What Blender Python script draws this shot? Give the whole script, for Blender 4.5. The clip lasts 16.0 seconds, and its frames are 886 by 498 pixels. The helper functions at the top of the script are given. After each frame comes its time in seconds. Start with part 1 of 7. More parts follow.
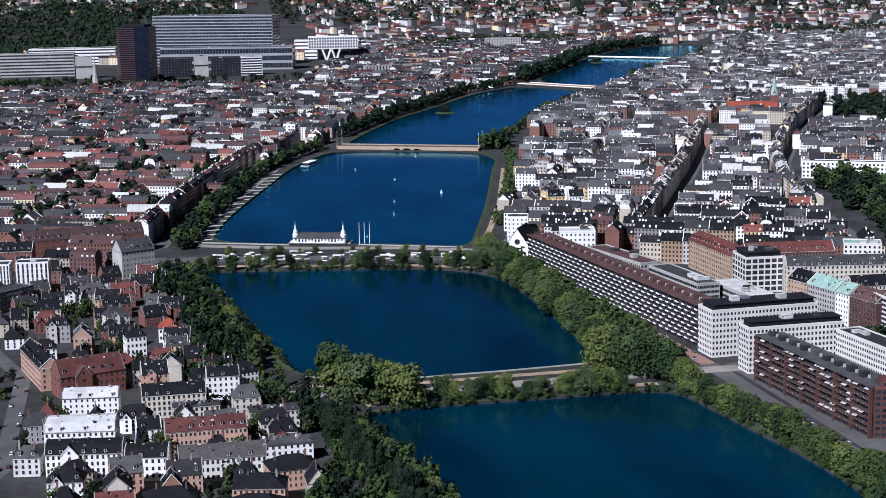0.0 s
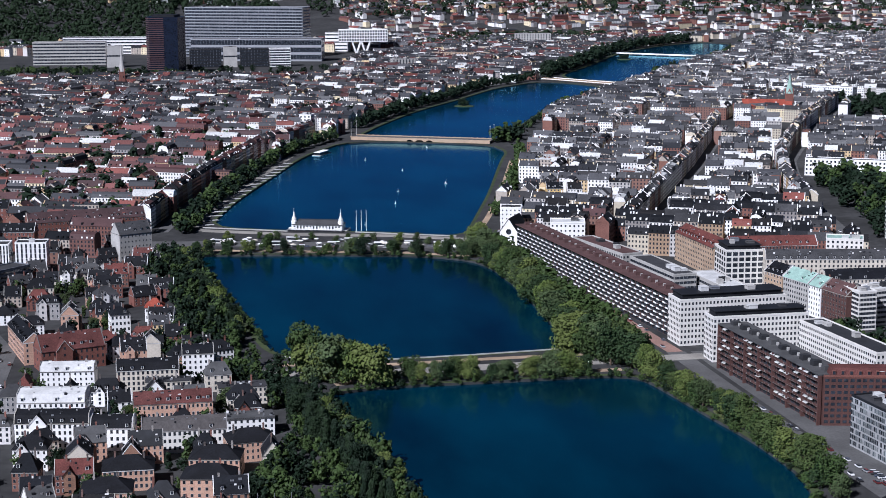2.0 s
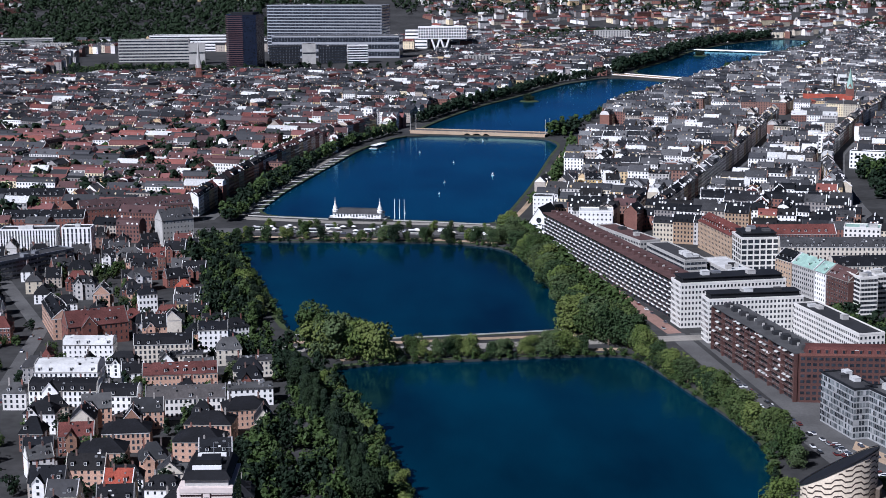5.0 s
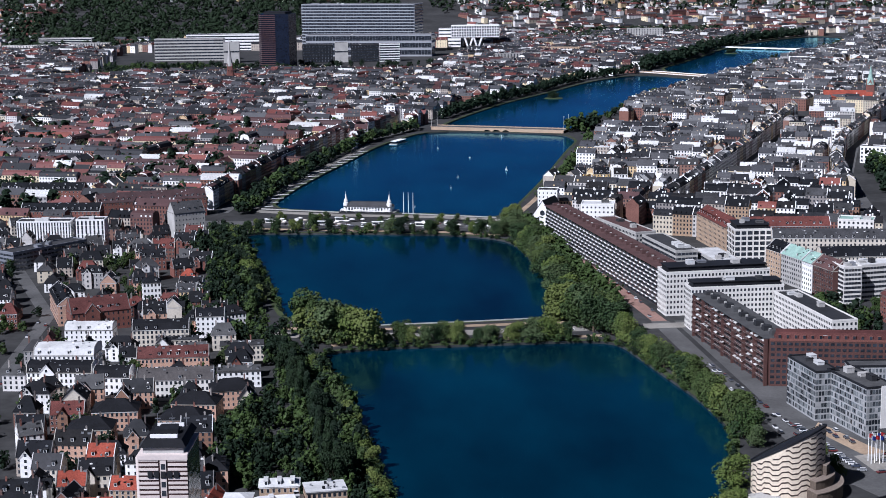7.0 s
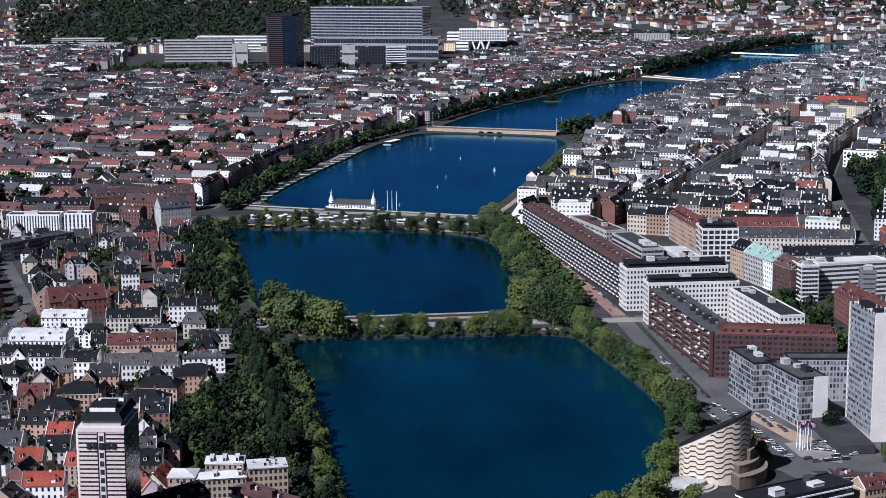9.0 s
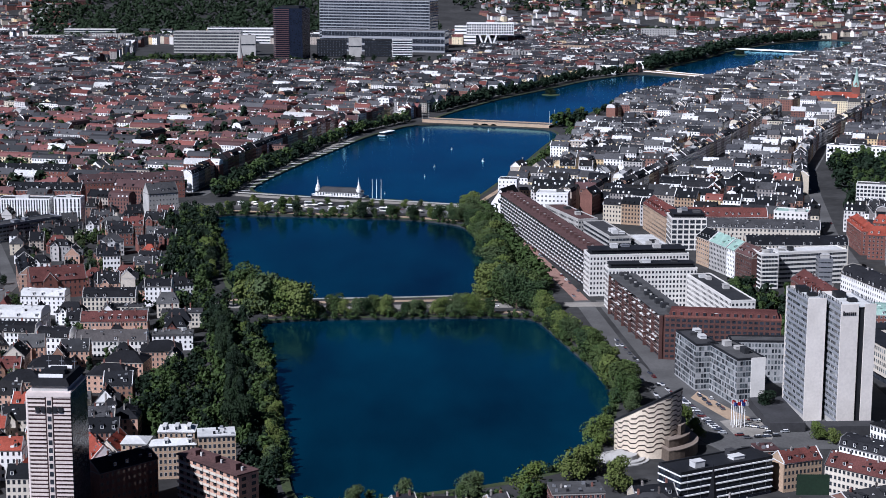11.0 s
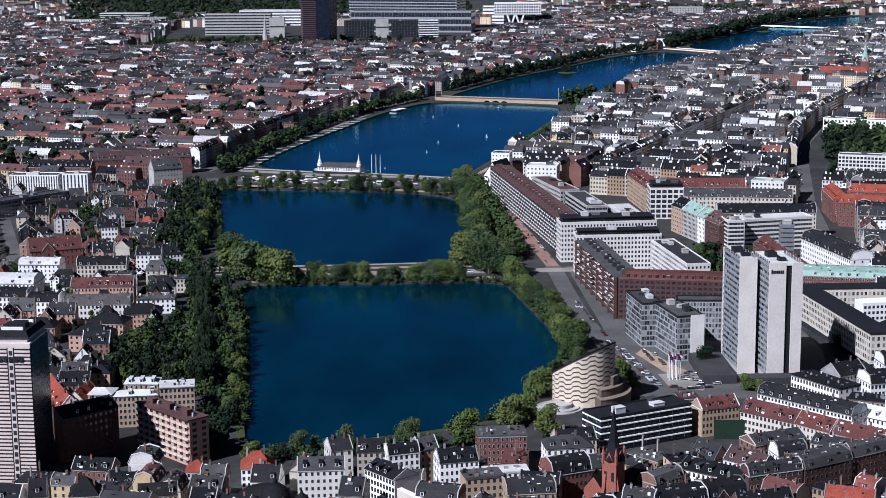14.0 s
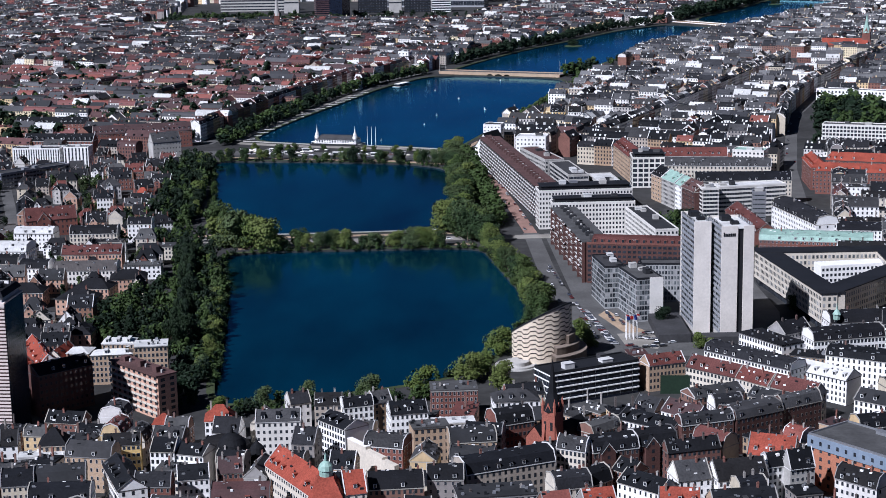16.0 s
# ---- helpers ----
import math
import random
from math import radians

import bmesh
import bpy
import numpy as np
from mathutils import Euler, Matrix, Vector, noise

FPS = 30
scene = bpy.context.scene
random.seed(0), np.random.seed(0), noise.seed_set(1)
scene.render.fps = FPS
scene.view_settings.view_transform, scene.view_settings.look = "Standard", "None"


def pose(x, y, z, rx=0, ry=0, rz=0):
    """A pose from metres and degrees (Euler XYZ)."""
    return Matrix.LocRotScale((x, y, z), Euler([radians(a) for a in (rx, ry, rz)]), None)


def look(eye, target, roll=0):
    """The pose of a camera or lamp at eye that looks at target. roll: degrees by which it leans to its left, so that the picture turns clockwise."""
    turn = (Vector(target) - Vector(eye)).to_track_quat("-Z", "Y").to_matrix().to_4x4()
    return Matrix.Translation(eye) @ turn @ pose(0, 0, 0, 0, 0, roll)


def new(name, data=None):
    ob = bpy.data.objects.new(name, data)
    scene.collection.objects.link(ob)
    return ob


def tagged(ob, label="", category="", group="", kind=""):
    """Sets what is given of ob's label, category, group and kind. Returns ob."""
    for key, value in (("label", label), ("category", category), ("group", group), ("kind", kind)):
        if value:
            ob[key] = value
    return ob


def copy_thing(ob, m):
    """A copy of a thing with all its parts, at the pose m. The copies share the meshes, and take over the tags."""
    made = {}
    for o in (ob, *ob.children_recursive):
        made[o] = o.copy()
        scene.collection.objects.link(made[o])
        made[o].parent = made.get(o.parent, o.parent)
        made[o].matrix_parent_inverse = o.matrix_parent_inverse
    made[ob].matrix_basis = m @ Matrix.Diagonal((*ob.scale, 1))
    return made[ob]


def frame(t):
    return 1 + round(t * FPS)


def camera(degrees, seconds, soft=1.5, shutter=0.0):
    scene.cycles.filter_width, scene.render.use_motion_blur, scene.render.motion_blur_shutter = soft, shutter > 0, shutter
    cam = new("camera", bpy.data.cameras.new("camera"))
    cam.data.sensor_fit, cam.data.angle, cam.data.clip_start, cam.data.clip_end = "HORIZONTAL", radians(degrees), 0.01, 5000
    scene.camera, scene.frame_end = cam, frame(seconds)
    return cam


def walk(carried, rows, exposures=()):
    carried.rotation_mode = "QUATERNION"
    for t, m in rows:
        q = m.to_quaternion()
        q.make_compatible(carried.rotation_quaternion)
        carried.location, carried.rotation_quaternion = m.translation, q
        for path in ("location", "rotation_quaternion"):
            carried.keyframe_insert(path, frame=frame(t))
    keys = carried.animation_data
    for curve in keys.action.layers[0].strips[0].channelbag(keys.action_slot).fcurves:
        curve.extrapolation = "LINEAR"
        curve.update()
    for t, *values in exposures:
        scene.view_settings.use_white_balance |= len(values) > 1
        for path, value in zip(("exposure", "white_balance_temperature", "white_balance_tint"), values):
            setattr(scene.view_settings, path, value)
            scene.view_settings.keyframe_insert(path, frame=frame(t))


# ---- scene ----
cam = camera(29.76, 16.0, soft=0.5)
PATH = [
    (0, (-131.54, 368.26, 235.05), (58.54, 1333.77, 57.13), -0.89),
    (0.5, (-122.75, 360.45, 234.65), (60.59, 1327.43, 57.62), -0.66),
    (1, (-114.05, 352.55, 234.26), (63.23, 1320.57, 56.71), -0.45),
    (1.5, (-105.44, 344.58, 233.90), (65.67, 1313.45, 54.98), -0.33),
    (2, (-96.91, 336.54, 233.56), (67.09, 1306.39, 53.31), -0.14),
    (2.5, (-88.47, 328.41, 233.23), (65.83, 1299.82, 52.77), -0.07),
    (3, (-80.10, 320.22, 232.93), (63.45, 1293.35, 52.90), -0.01),
    (3.5, (-71.80, 311.96, 232.64), (60.83, 1286.72, 53.04), -0.06),
    (4, (-63.56, 303.63, 232.38), (58.63, 1279.74, 52.68), -0.15),
    (4.5, (-55.38, 295.24, 232.14), (56.90, 1272.45, 52.00), -0.31),
    (5, (-47.25, 286.79, 231.92), (55.43, 1264.96, 51.25), -0.46),
    (5.6, (-37.56, 276.56, 231.68), (54.22, 1255.74, 50.61), -0.62),
    (6.25, (-27.12, 265.40, 231.46), (54.82, 1245.44, 50.32), -0.72),
    (6.9, (-16.73, 254.14, 231.27), (57.63, 1234.85, 50.47), -0.74),
    (7.5, (-7.17, 243.68, 231.14), (62.42, 1224.85, 51.00), -0.65),
    (8, (0.77, 234.90, 231.05), (67.18, 1216.42, 51.57), -0.49),
    (8.5, (8.70, 226.08, 230.98), (72.21, 1207.92, 52.22), -0.40),
    (9, (16.63, 217.22, 230.94), (77.44, 1199.34, 52.75), -0.27),
    (9.6, (26.14, 206.54, 230.92), (83.73, 1188.86, 52.82), -0.11),
    (10.25, (36.46, 194.90, 230.94), (90.39, 1177.23, 51.71), 0.07),
    (10.9, (46.80, 183.21, 230.99), (96.16, 1165.43, 49.86), 0.18),
    (11.5, (56.38, 172.37, 231.08), (100.08, 1154.48, 47.94), 0.13),
    (12, (64.40, 163.30, 231.19), (102.62, 1145.31, 46.26), 0.04),
    (12.5, (72.45, 154.21, 231.31), (105.20, 1136.13, 44.84), -0.09),
    (13, (80.54, 145.10, 231.46), (107.91, 1126.81, 43.04), -0.24),
    (13.5, (88.67, 135.97, 231.64), (110.90, 1117.43, 41.27), -0.41),
    (14, (96.86, 126.82, 231.84), (114.11, 1108.00, 39.55), -0.55),
    (14.5, (105.11, 117.65, 232.07), (117.42, 1098.37, 37.05), -0.63),
    (15, (113.42, 108.47, 232.33), (120.50, 1088.65, 34.33), -0.78),
    (15.5, (121.80, 99.28, 232.61), (124.37, 1078.64, 30.53), -0.90),
    (16, (130.25, 90.08, 232.92), (129.26, 1068.56, 26.57), -1.02),
]
walk(cam, [(t, look(eye, target, roll)) for t, eye, target, roll in PATH], exposures=[(0.0, 0.3, 5400, 18), (16.0, 0.3, 5400, 18)])

from mathutils.geometry import delaunay_2d_cdt

# ---- light ----
SUN_FROM = Vector((-0.70, -0.62, 0.86)).normalized()
world = bpy.data.worlds.new("world")
scene.world = world
world.use_nodes = True
wn = world.node_tree.nodes
sky = wn.new("ShaderNodeTexSky")
sky.sky_type = "NISHITA"
sky.sun_disc = False
sky.sun_elevation = math.asin(SUN_FROM.z)
sky.sun_rotation = math.atan2(SUN_FROM.x, SUN_FROM.y)
sky.altitude = 4000
sky.air_density, sky.dust_density, sky.ozone_density = 0.22, 0.06, 4.0
wn["Background"].inputs["Strength"].default_value = 0.05
world.node_tree.links.new(sky.outputs["Color"], wn["Background"].inputs["Color"])
sun = new("sun", bpy.data.lights.new("sun", "SUN"))
sun.data.energy, sun.data.angle, sun.data.color = 5.0, radians(0.5), (1.0, 0.95, 0.87)
sun.matrix_world = look(SUN_FROM * 100, (0, 0, 0))


# ---- materials ----
def material(name, colours, rough=0.8, metal=0.0, by="", grain=0.25, size=0.35, stain=0.15, big=0.03, bump=0.0, spec=0.4, stretch=(1, 1, 1)):
    """A procedural surface. colours: one, or several picked at random by object ("object") or by loose piece ("island")."""
    mat = bpy.data.materials.new(name)
    mat.use_nodes = True
    nt = mat.node_tree
    n, link = nt.nodes, nt.links.new
    bsdf = n["Principled BSDF"]
    bsdf.inputs["Roughness"].default_value = rough
    bsdf.inputs["Metallic"].default_value = metal
    bsdf.inputs["Specular IOR Level"].default_value = spec
    geo = n.new("ShaderNodeNewGeometry")
    if by:
        ramp = n.new("ShaderNodeValToRGB")
        ramp.color_ramp.interpolation = "CONSTANT"
        while len(ramp.color_ramp.elements) < len(colours):
            ramp.color_ramp.elements.new(0.5)
        for i, c in enumerate(colours):
            ramp.color_ramp.elements[i].position = i / len(colours)
            ramp.color_ramp.elements[i].color = (*c, 1)
        if by == "object":
            link(n.new("ShaderNodeObjectInfo").outputs["Random"], ramp.inputs["Fac"])
        else:
            link(geo.outputs["Random Per Island"], ramp.inputs["Fac"])
        base = ramp.outputs["Color"]
    else:
        rgb = n.new("ShaderNodeRGB")
        rgb.outputs[0].default_value = (*colours[0], 1)
        base = rgb.outputs[0]
    mapping = n.new("ShaderNodeMapping")
    mapping.inputs["Scale"].default_value = stretch
    link(geo.outputs["Position"], mapping.inputs["Vector"])
    for scale, amount, detail in ((1 / size, grain, 3), (big, stain, 4)):
        tex = n.new("ShaderNodeTexNoise")
        tex.inputs["Scale"].default_value = scale
        tex.inputs["Detail"].default_value = detail
        link(mapping.outputs["Vector"], tex.inputs["Vector"])
        ran = n.new("ShaderNodeMapRange")
        ran.inputs["From Min"].default_value, ran.inputs["From Max"].default_value = 0.3, 0.7
        ran.inputs["To Min"].default_value, ran.inputs["To Max"].default_value = 1 - amount, 1 + amount
        link(tex.outputs["Fac"], ran.inputs["Value"])
        mul = n.new("ShaderNodeVectorMath")
        mul.operation = "SCALE"
        link(base, mul.inputs[0])
        link(ran.outputs["Result"], mul.inputs["Scale"])
        base = mul.outputs["Vector"]
        if bump and scale > 1:
            b = n.new("ShaderNodeBump")
            b.inputs["Strength"].default_value = bump
            b.inputs["Distance"].default_value = size
            link(tex.outputs["Fac"], b.inputs["Height"])
            link(b.outputs["Normal"], bsdf.inputs["Normal"])
    link(base, bsdf.inputs["Base Color"])
    return mat


LIGHT = [(0.78, 0.77, 0.75), (0.86, 0.85, 0.84), (0.46, 0.44, 0.42), (0.52, 0.46, 0.36), (0.30, 0.29, 0.285), (0.78, 0.77, 0.75), (0.20, 0.11, 0.085), (0.56, 0.42, 0.24), (0.38, 0.33, 0.28), (0.24, 0.22, 0.21), (0.62, 0.60, 0.58)]
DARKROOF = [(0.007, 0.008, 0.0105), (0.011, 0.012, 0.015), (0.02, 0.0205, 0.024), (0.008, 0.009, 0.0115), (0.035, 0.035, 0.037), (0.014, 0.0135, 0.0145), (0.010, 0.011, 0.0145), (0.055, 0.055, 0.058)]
REDROOF = [(0.085, 0.034, 0.033), (0.065, 0.030, 0.030), (0.12, 0.042, 0.036), (0.052, 0.028, 0.029)]
BRICKS = [(0.17, 0.078, 0.06), (0.20, 0.095, 0.07), (0.145, 0.07, 0.058), (0.25, 0.14, 0.095), (0.33, 0.23, 0.15)]
M = {}
M["plaster"] = material("plaster", LIGHT, by="object", grain=0.10, size=1.5, stain=0.12, big=0.15)
M["plaster_far"] = material("plaster_far", LIGHT + [(0.82, 0.81, 0.79), (0.72, 0.62, 0.42), (0.84, 0.83, 0.82)] + BRICKS[:2], by="island", grain=0.10, size=2.0, stain=0.12)
M["hospital"] = material("hospital_grey", [(0.17, 0.18, 0.205)], grain=0.1, size=2.0, stain=0.1)
M["hospital_band"] = material("hospital_band", [(0.30, 0.31, 0.335)], grain=0.1, size=2.0, stain=0.1)
M["white"] = material("white_paint", [(0.82, 0.815, 0.80)], grain=0.05, size=1.0, stain=0.08, big=0.1)
M["white_wall"] = material("white_wall", [(0.68, 0.66, 0.62)], grain=0.05, size=1.2, stain=0.08, big=0.08)
M["trim_paint"] = material("trim_paint", [(0.52, 0.51, 0.50), (0.34, 0.33, 0.31), (0.14, 0.135, 0.13), (0.40, 0.375, 0.33), (0.22, 0.215, 0.215), (0.68, 0.67, 0.66), (0.08, 0.08, 0.083)], by="object", grain=0.08, size=1.0, stain=0.12, big=0.1)
M["cream"] = material("cream_stone", [(0.58, 0.53, 0.45)], grain=0.10, size=1.0, stain=0.1, big=0.1)
M["yellow"] = material("yellow_plaster", [(0.60, 0.42, 0.17)], grain=0.08, size=1.0, stain=0.1, big=0.1)
M["brick"] = material("brick", BRICKS, by="object", grain=0.22, size=0.6, stain=0.15, big=0.1)
M["brick_red"] = material("red_brick", [(0.17, 0.068, 0.052)], grain=0.25, size=0.5, stain=0.15, big=0.1)
M["brick_brown"] = material("brown_brick", [(0.082, 0.038, 0.032)], grain=0.25, size=0.6, stain=0.15, big=0.1)
M["brick_pale"] = material("pale_brick", [(0.40, 0.29, 0.20)], grain=0.18, size=0.6, stain=0.12, big=0.1)
M["brick_peach"] = material("peach_brick", [(0.50, 0.31, 0.225)], grain=0.18, size=0.6, stain=0.12, big=0.1)
M["brick_church"] = material("bright_red_brick", [(0.27, 0.088, 0.06)], grain=0.22, size=0.6, stain=0.15, big=0.1)
M["slate"] = material("slate", DARKROOF, by="object", rough=0.8, spec=0.15, grain=0.25, size=0.8, stain=0.25, big=0.12)
M["slate_dark"] = material("dark_slate", [(0.0085, 0.009, 0.0115)], rough=0.8, spec=0.2, grain=0.3, size=0.8, stain=0.3, big=0.15)
# dark roofs seen far off: DARKROOF paled, with haze put into the colour
HAZY_ROOF = [(0.024, 0.025, 0.029), (0.036, 0.037, 0.042), (0.055, 0.056, 0.062), (0.016, 0.017, 0.020), (0.075, 0.075, 0.08), (0.04, 0.039, 0.04), (0.10, 0.10, 0.103)]
M["hazy_slate_far"] = material("hazy_slate_far", HAZY_ROOF + HAZY_ROOF[:4] + REDROOF[:3] + [(0.5, 0.5, 0.49)], by="island", rough=0.8, spec=0.15, grain=0.2, size=1.2, stain=0.2)
M["hazy_slate_grey_far"] = material("hazy_slate_grey_far", HAZY_ROOF + [(0.08, 0.08, 0.084), (0.14, 0.14, 0.143), (0.05, 0.051, 0.056), (0.55, 0.55, 0.54)], by="island", rough=0.8, spec=0.15, grain=0.2, size=1.2, stain=0.2)
M["tile_far"] = material("tile_far", REDROOF + HAZY_ROOF[:5] + [(0.19, 0.062, 0.05), (0.16, 0.06, 0.055), (0.5, 0.5, 0.49)], by="island", rough=0.75, grain=0.2, size=1.2, stain=0.2)
M["tile"] = material("clay_tile", REDROOF + [(0.18, 0.055, 0.042)], by="object", rough=0.75, grain=0.22, size=0.7, stain=0.25, big=0.12)
M["tile_red"] = material("red_tile", [(0.25, 0.058, 0.037)], rough=0.8, spec=0.15, grain=0.25, size=0.7, stain=0.25, big=0.12)
M["clay"] = material("weathered_clay_tile", [(0.115, 0.04, 0.034), (0.095, 0.037, 0.033)], by="object", rough=0.8, spec=0.15, grain=0.25, size=0.7, stain=0.25, big=0.12)
M["brownroof"] = material("brown_roof", [(0.085, 0.045, 0.042)], rough=0.8, grain=0.2, size=1.0, stain=0.25, big=0.1)
M["terrace_roof"] = material("grey_brown_roof", [(0.075, 0.068, 0.066)], rough=0.85, grain=0.2, size=1.0, stain=0.25, big=0.1)
M["felt"] = material("roofing_felt", [(0.02, 0.021, 0.024), (0.035, 0.035, 0.038), (0.065, 0.065, 0.066)], by="object", rough=0.85, grain=0.15, size=1.5, stain=0.3, big=0.1)
M["pale_roof"] = material("pale_roof", [(0.55, 0.55, 0.54)], rough=0.7, grain=0.1, size=1.5, stain=0.2, big=0.1)
M["copper"] = material("green_copper", [(0.27, 0.40, 0.345)], rough=0.6, grain=0.15, size=0.8, stain=0.2, big=0.2)
M["glass"] = material("window_glass", [(0.028, 0.033, 0.042)], rough=0.12, grain=0.5, size=2.5, stain=0.3, big=0.2, spec=0.6)
M["glass_grey"] = material("grey_glass", [(0.10, 0.115, 0.125), (0.19, 0.205, 0.21), (0.02, 0.024, 0.03), (0.05, 0.058, 0.065), (0.34, 0.345, 0.35)], by="island", rough=0.2, grain=0.3, size=3, stain=0.2, big=0.1, spec=0.6)
M["curtain"] = material("curtain_wall", [(0.33, 0.335, 0.34)], rough=0.4, grain=0.15, size=1.5, stain=0.12, big=0.1)
M["concrete"] = material("concrete", [(0.40, 0.39, 0.37)], grain=0.12, size=0.8, stain=0.15, big=0.1)
M["dark"] = material("dark_cladding", [(0.016, 0.017, 0.02)], rough=0.6, spec=0.2, grain=0.2, size=1.0, stain=0.2, big=0.1)
M["chimney"] = material("chimney_brick", [(0.16, 0.10, 0.085), (0.10, 0.085, 0.08), (0.30, 0.28, 0.26), (0.20, 0.09, 0.07)], by="object", grain=0.2, size=0.5)
M["metal"] = material("grey_metal", [(0.35, 0.36, 0.38)], rough=0.45, metal=0.6, grain=0.1, size=1.0, stain=0.1)
M["asphalt"] = material("asphalt", [(0.085, 0.084, 0.083)], rough=0.9, grain=0.15, size=1.2, stain=0.25, big=0.05)
M["paving"] = material("paving", [(0.24, 0.225, 0.20)], rough=0.9, grain=0.15, size=1.5, stain=0.25, big=0.05)
M["gravel"] = material("gravel_path", [(0.34, 0.25, 0.17)], rough=0.95, grain=0.15, size=1.5, stain=0.25, big=0.06)
M["terracotta"] = material("terracotta_paving", [(0.25, 0.15, 0.12)], rough=0.9, grain=0.15, size=1.5, stain=0.2, big=0.06)
M["lawn"] = material("lawn", [(0.085, 0.105, 0.03)], rough=0.95, grain=0.25, size=1.0, stain=0.25, big=0.1)
M["ground"] = material("ground", [(0.030, 0.030, 0.030)], rough=0.95, grain=0.3, size=6.0, stain=0.4, big=0.02)
M["grass"] = material("grass", [(0.034, 0.048, 0.016)], rough=0.95, grain=0.3, size=1.0, stain=0.35, big=0.06)
M["leaf"] = material("leaf", [(0.034, 0.058, 0.014), (0.048, 0.070, 0.018), (0.022, 0.042, 0.013), (0.040, 0.058, 0.020)], by="object", rough=0.7, grain=0.35, size=1.4, stain=0.25, big=0.25, spec=0.25)
M["leaf_dark"] = material("dark_leaf", [(0.008, 0.018, 0.008), (0.012, 0.024, 0.009)], by="object", rough=0.7, grain=0.35, size=1.4, stain=0.25, big=0.25, spec=0.2)
M["leaf_light"] = material("light_leaf", [(0.075, 0.105, 0.022), (0.09, 0.115, 0.028), (0.055, 0.08, 0.03)], by="object", rough=0.7, grain=0.3, size=1.4, stain=0.2, big=0.25, spec=0.25)
M["bark"] = material("bark", [(0.09, 0.065, 0.045)], rough=0.95, grain=0.3, size=0.4)


def water_material(name, deep, pale):
    """Deep blue body colour under a blue-tinted ripple gloss that strengthens towards grazing."""
    mat = bpy.data.materials.new(name)
    mat.use_nodes = True
    n, link = mat.node_tree.nodes, mat.node_tree.links.new
    n.remove(n["Principled BSDF"])
    geo = n.new("ShaderNodeNewGeometry")
    # stretched noise paints the lighter sheen of wind streaks into the body colour
    ramp = n.new("ShaderNodeValToRGB")
    ramp.color_ramp.elements[0].position, ramp.color_ramp.elements[1].position = 0.3, 0.75
    ramp.color_ramp.elements[0].color = (*deep, 1)
    ramp.color_ramp.elements[1].color = (*pale, 1)
    flat = n.new("ShaderNodeMapping")
    flat.inputs["Scale"].default_value = (0.014, 0.005, 1)
    link(geo.outputs["Position"], flat.inputs["Vector"])
    big = n.new("ShaderNodeTexNoise")
    big.inputs["Scale"].default_value = 1.0
    big.inputs["Detail"].default_value = 5
    link(flat.outputs["Vector"], big.inputs["Vector"])
    link(big.outputs["Fac"], ramp.inputs["Fac"])
    small = n.new("ShaderNodeTexNoise")
    small.inputs["Scale"].default_value = 0.8
    small.inputs["Detail"].default_value = 3
    link(geo.outputs["Position"], small.inputs["Vector"])
    bump = n.new("ShaderNodeBump")
    bump.inputs["Strength"].default_value = 0.17
    bump.inputs["Distance"].default_value = 0.3
    link(small.outputs["Fac"], bump.inputs["Height"])
    body = n.new("ShaderNodeBsdfDiffuse")
    link(ramp.outputs["Color"], body.inputs["Color"])
    gloss = n.new("ShaderNodeBsdfGlossy")
    # blue tint deepens the reflected sky
    gloss.inputs["Color"].default_value = (0.42, 0.84, 1.0, 1)
    gloss.inputs["Roughness"].default_value = 0.09
    link(bump.outputs["Normal"], gloss.inputs["Normal"])
    fres = n.new("ShaderNodeFresnel")
    fres.inputs["IOR"].default_value = 1.5
    mix = n.new("ShaderNodeMixShader")
    link(fres.outputs["Fac"], mix.inputs["Fac"])
    link(body.outputs["BSDF"], mix.inputs[1])
    link(gloss.outputs["BSDF"], mix.inputs[2])
    link(mix.outputs["Shader"], n["Material Output"].inputs["Surface"])
    return mat


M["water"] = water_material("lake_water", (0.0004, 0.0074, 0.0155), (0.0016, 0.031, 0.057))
# far lakes: stronger sky reflection painted into a brighter body colour
M["water_pale"] = water_material("sky_tinted_lake_water", (0.0010, 0.014, 0.034), (0.0032, 0.045, 0.096))


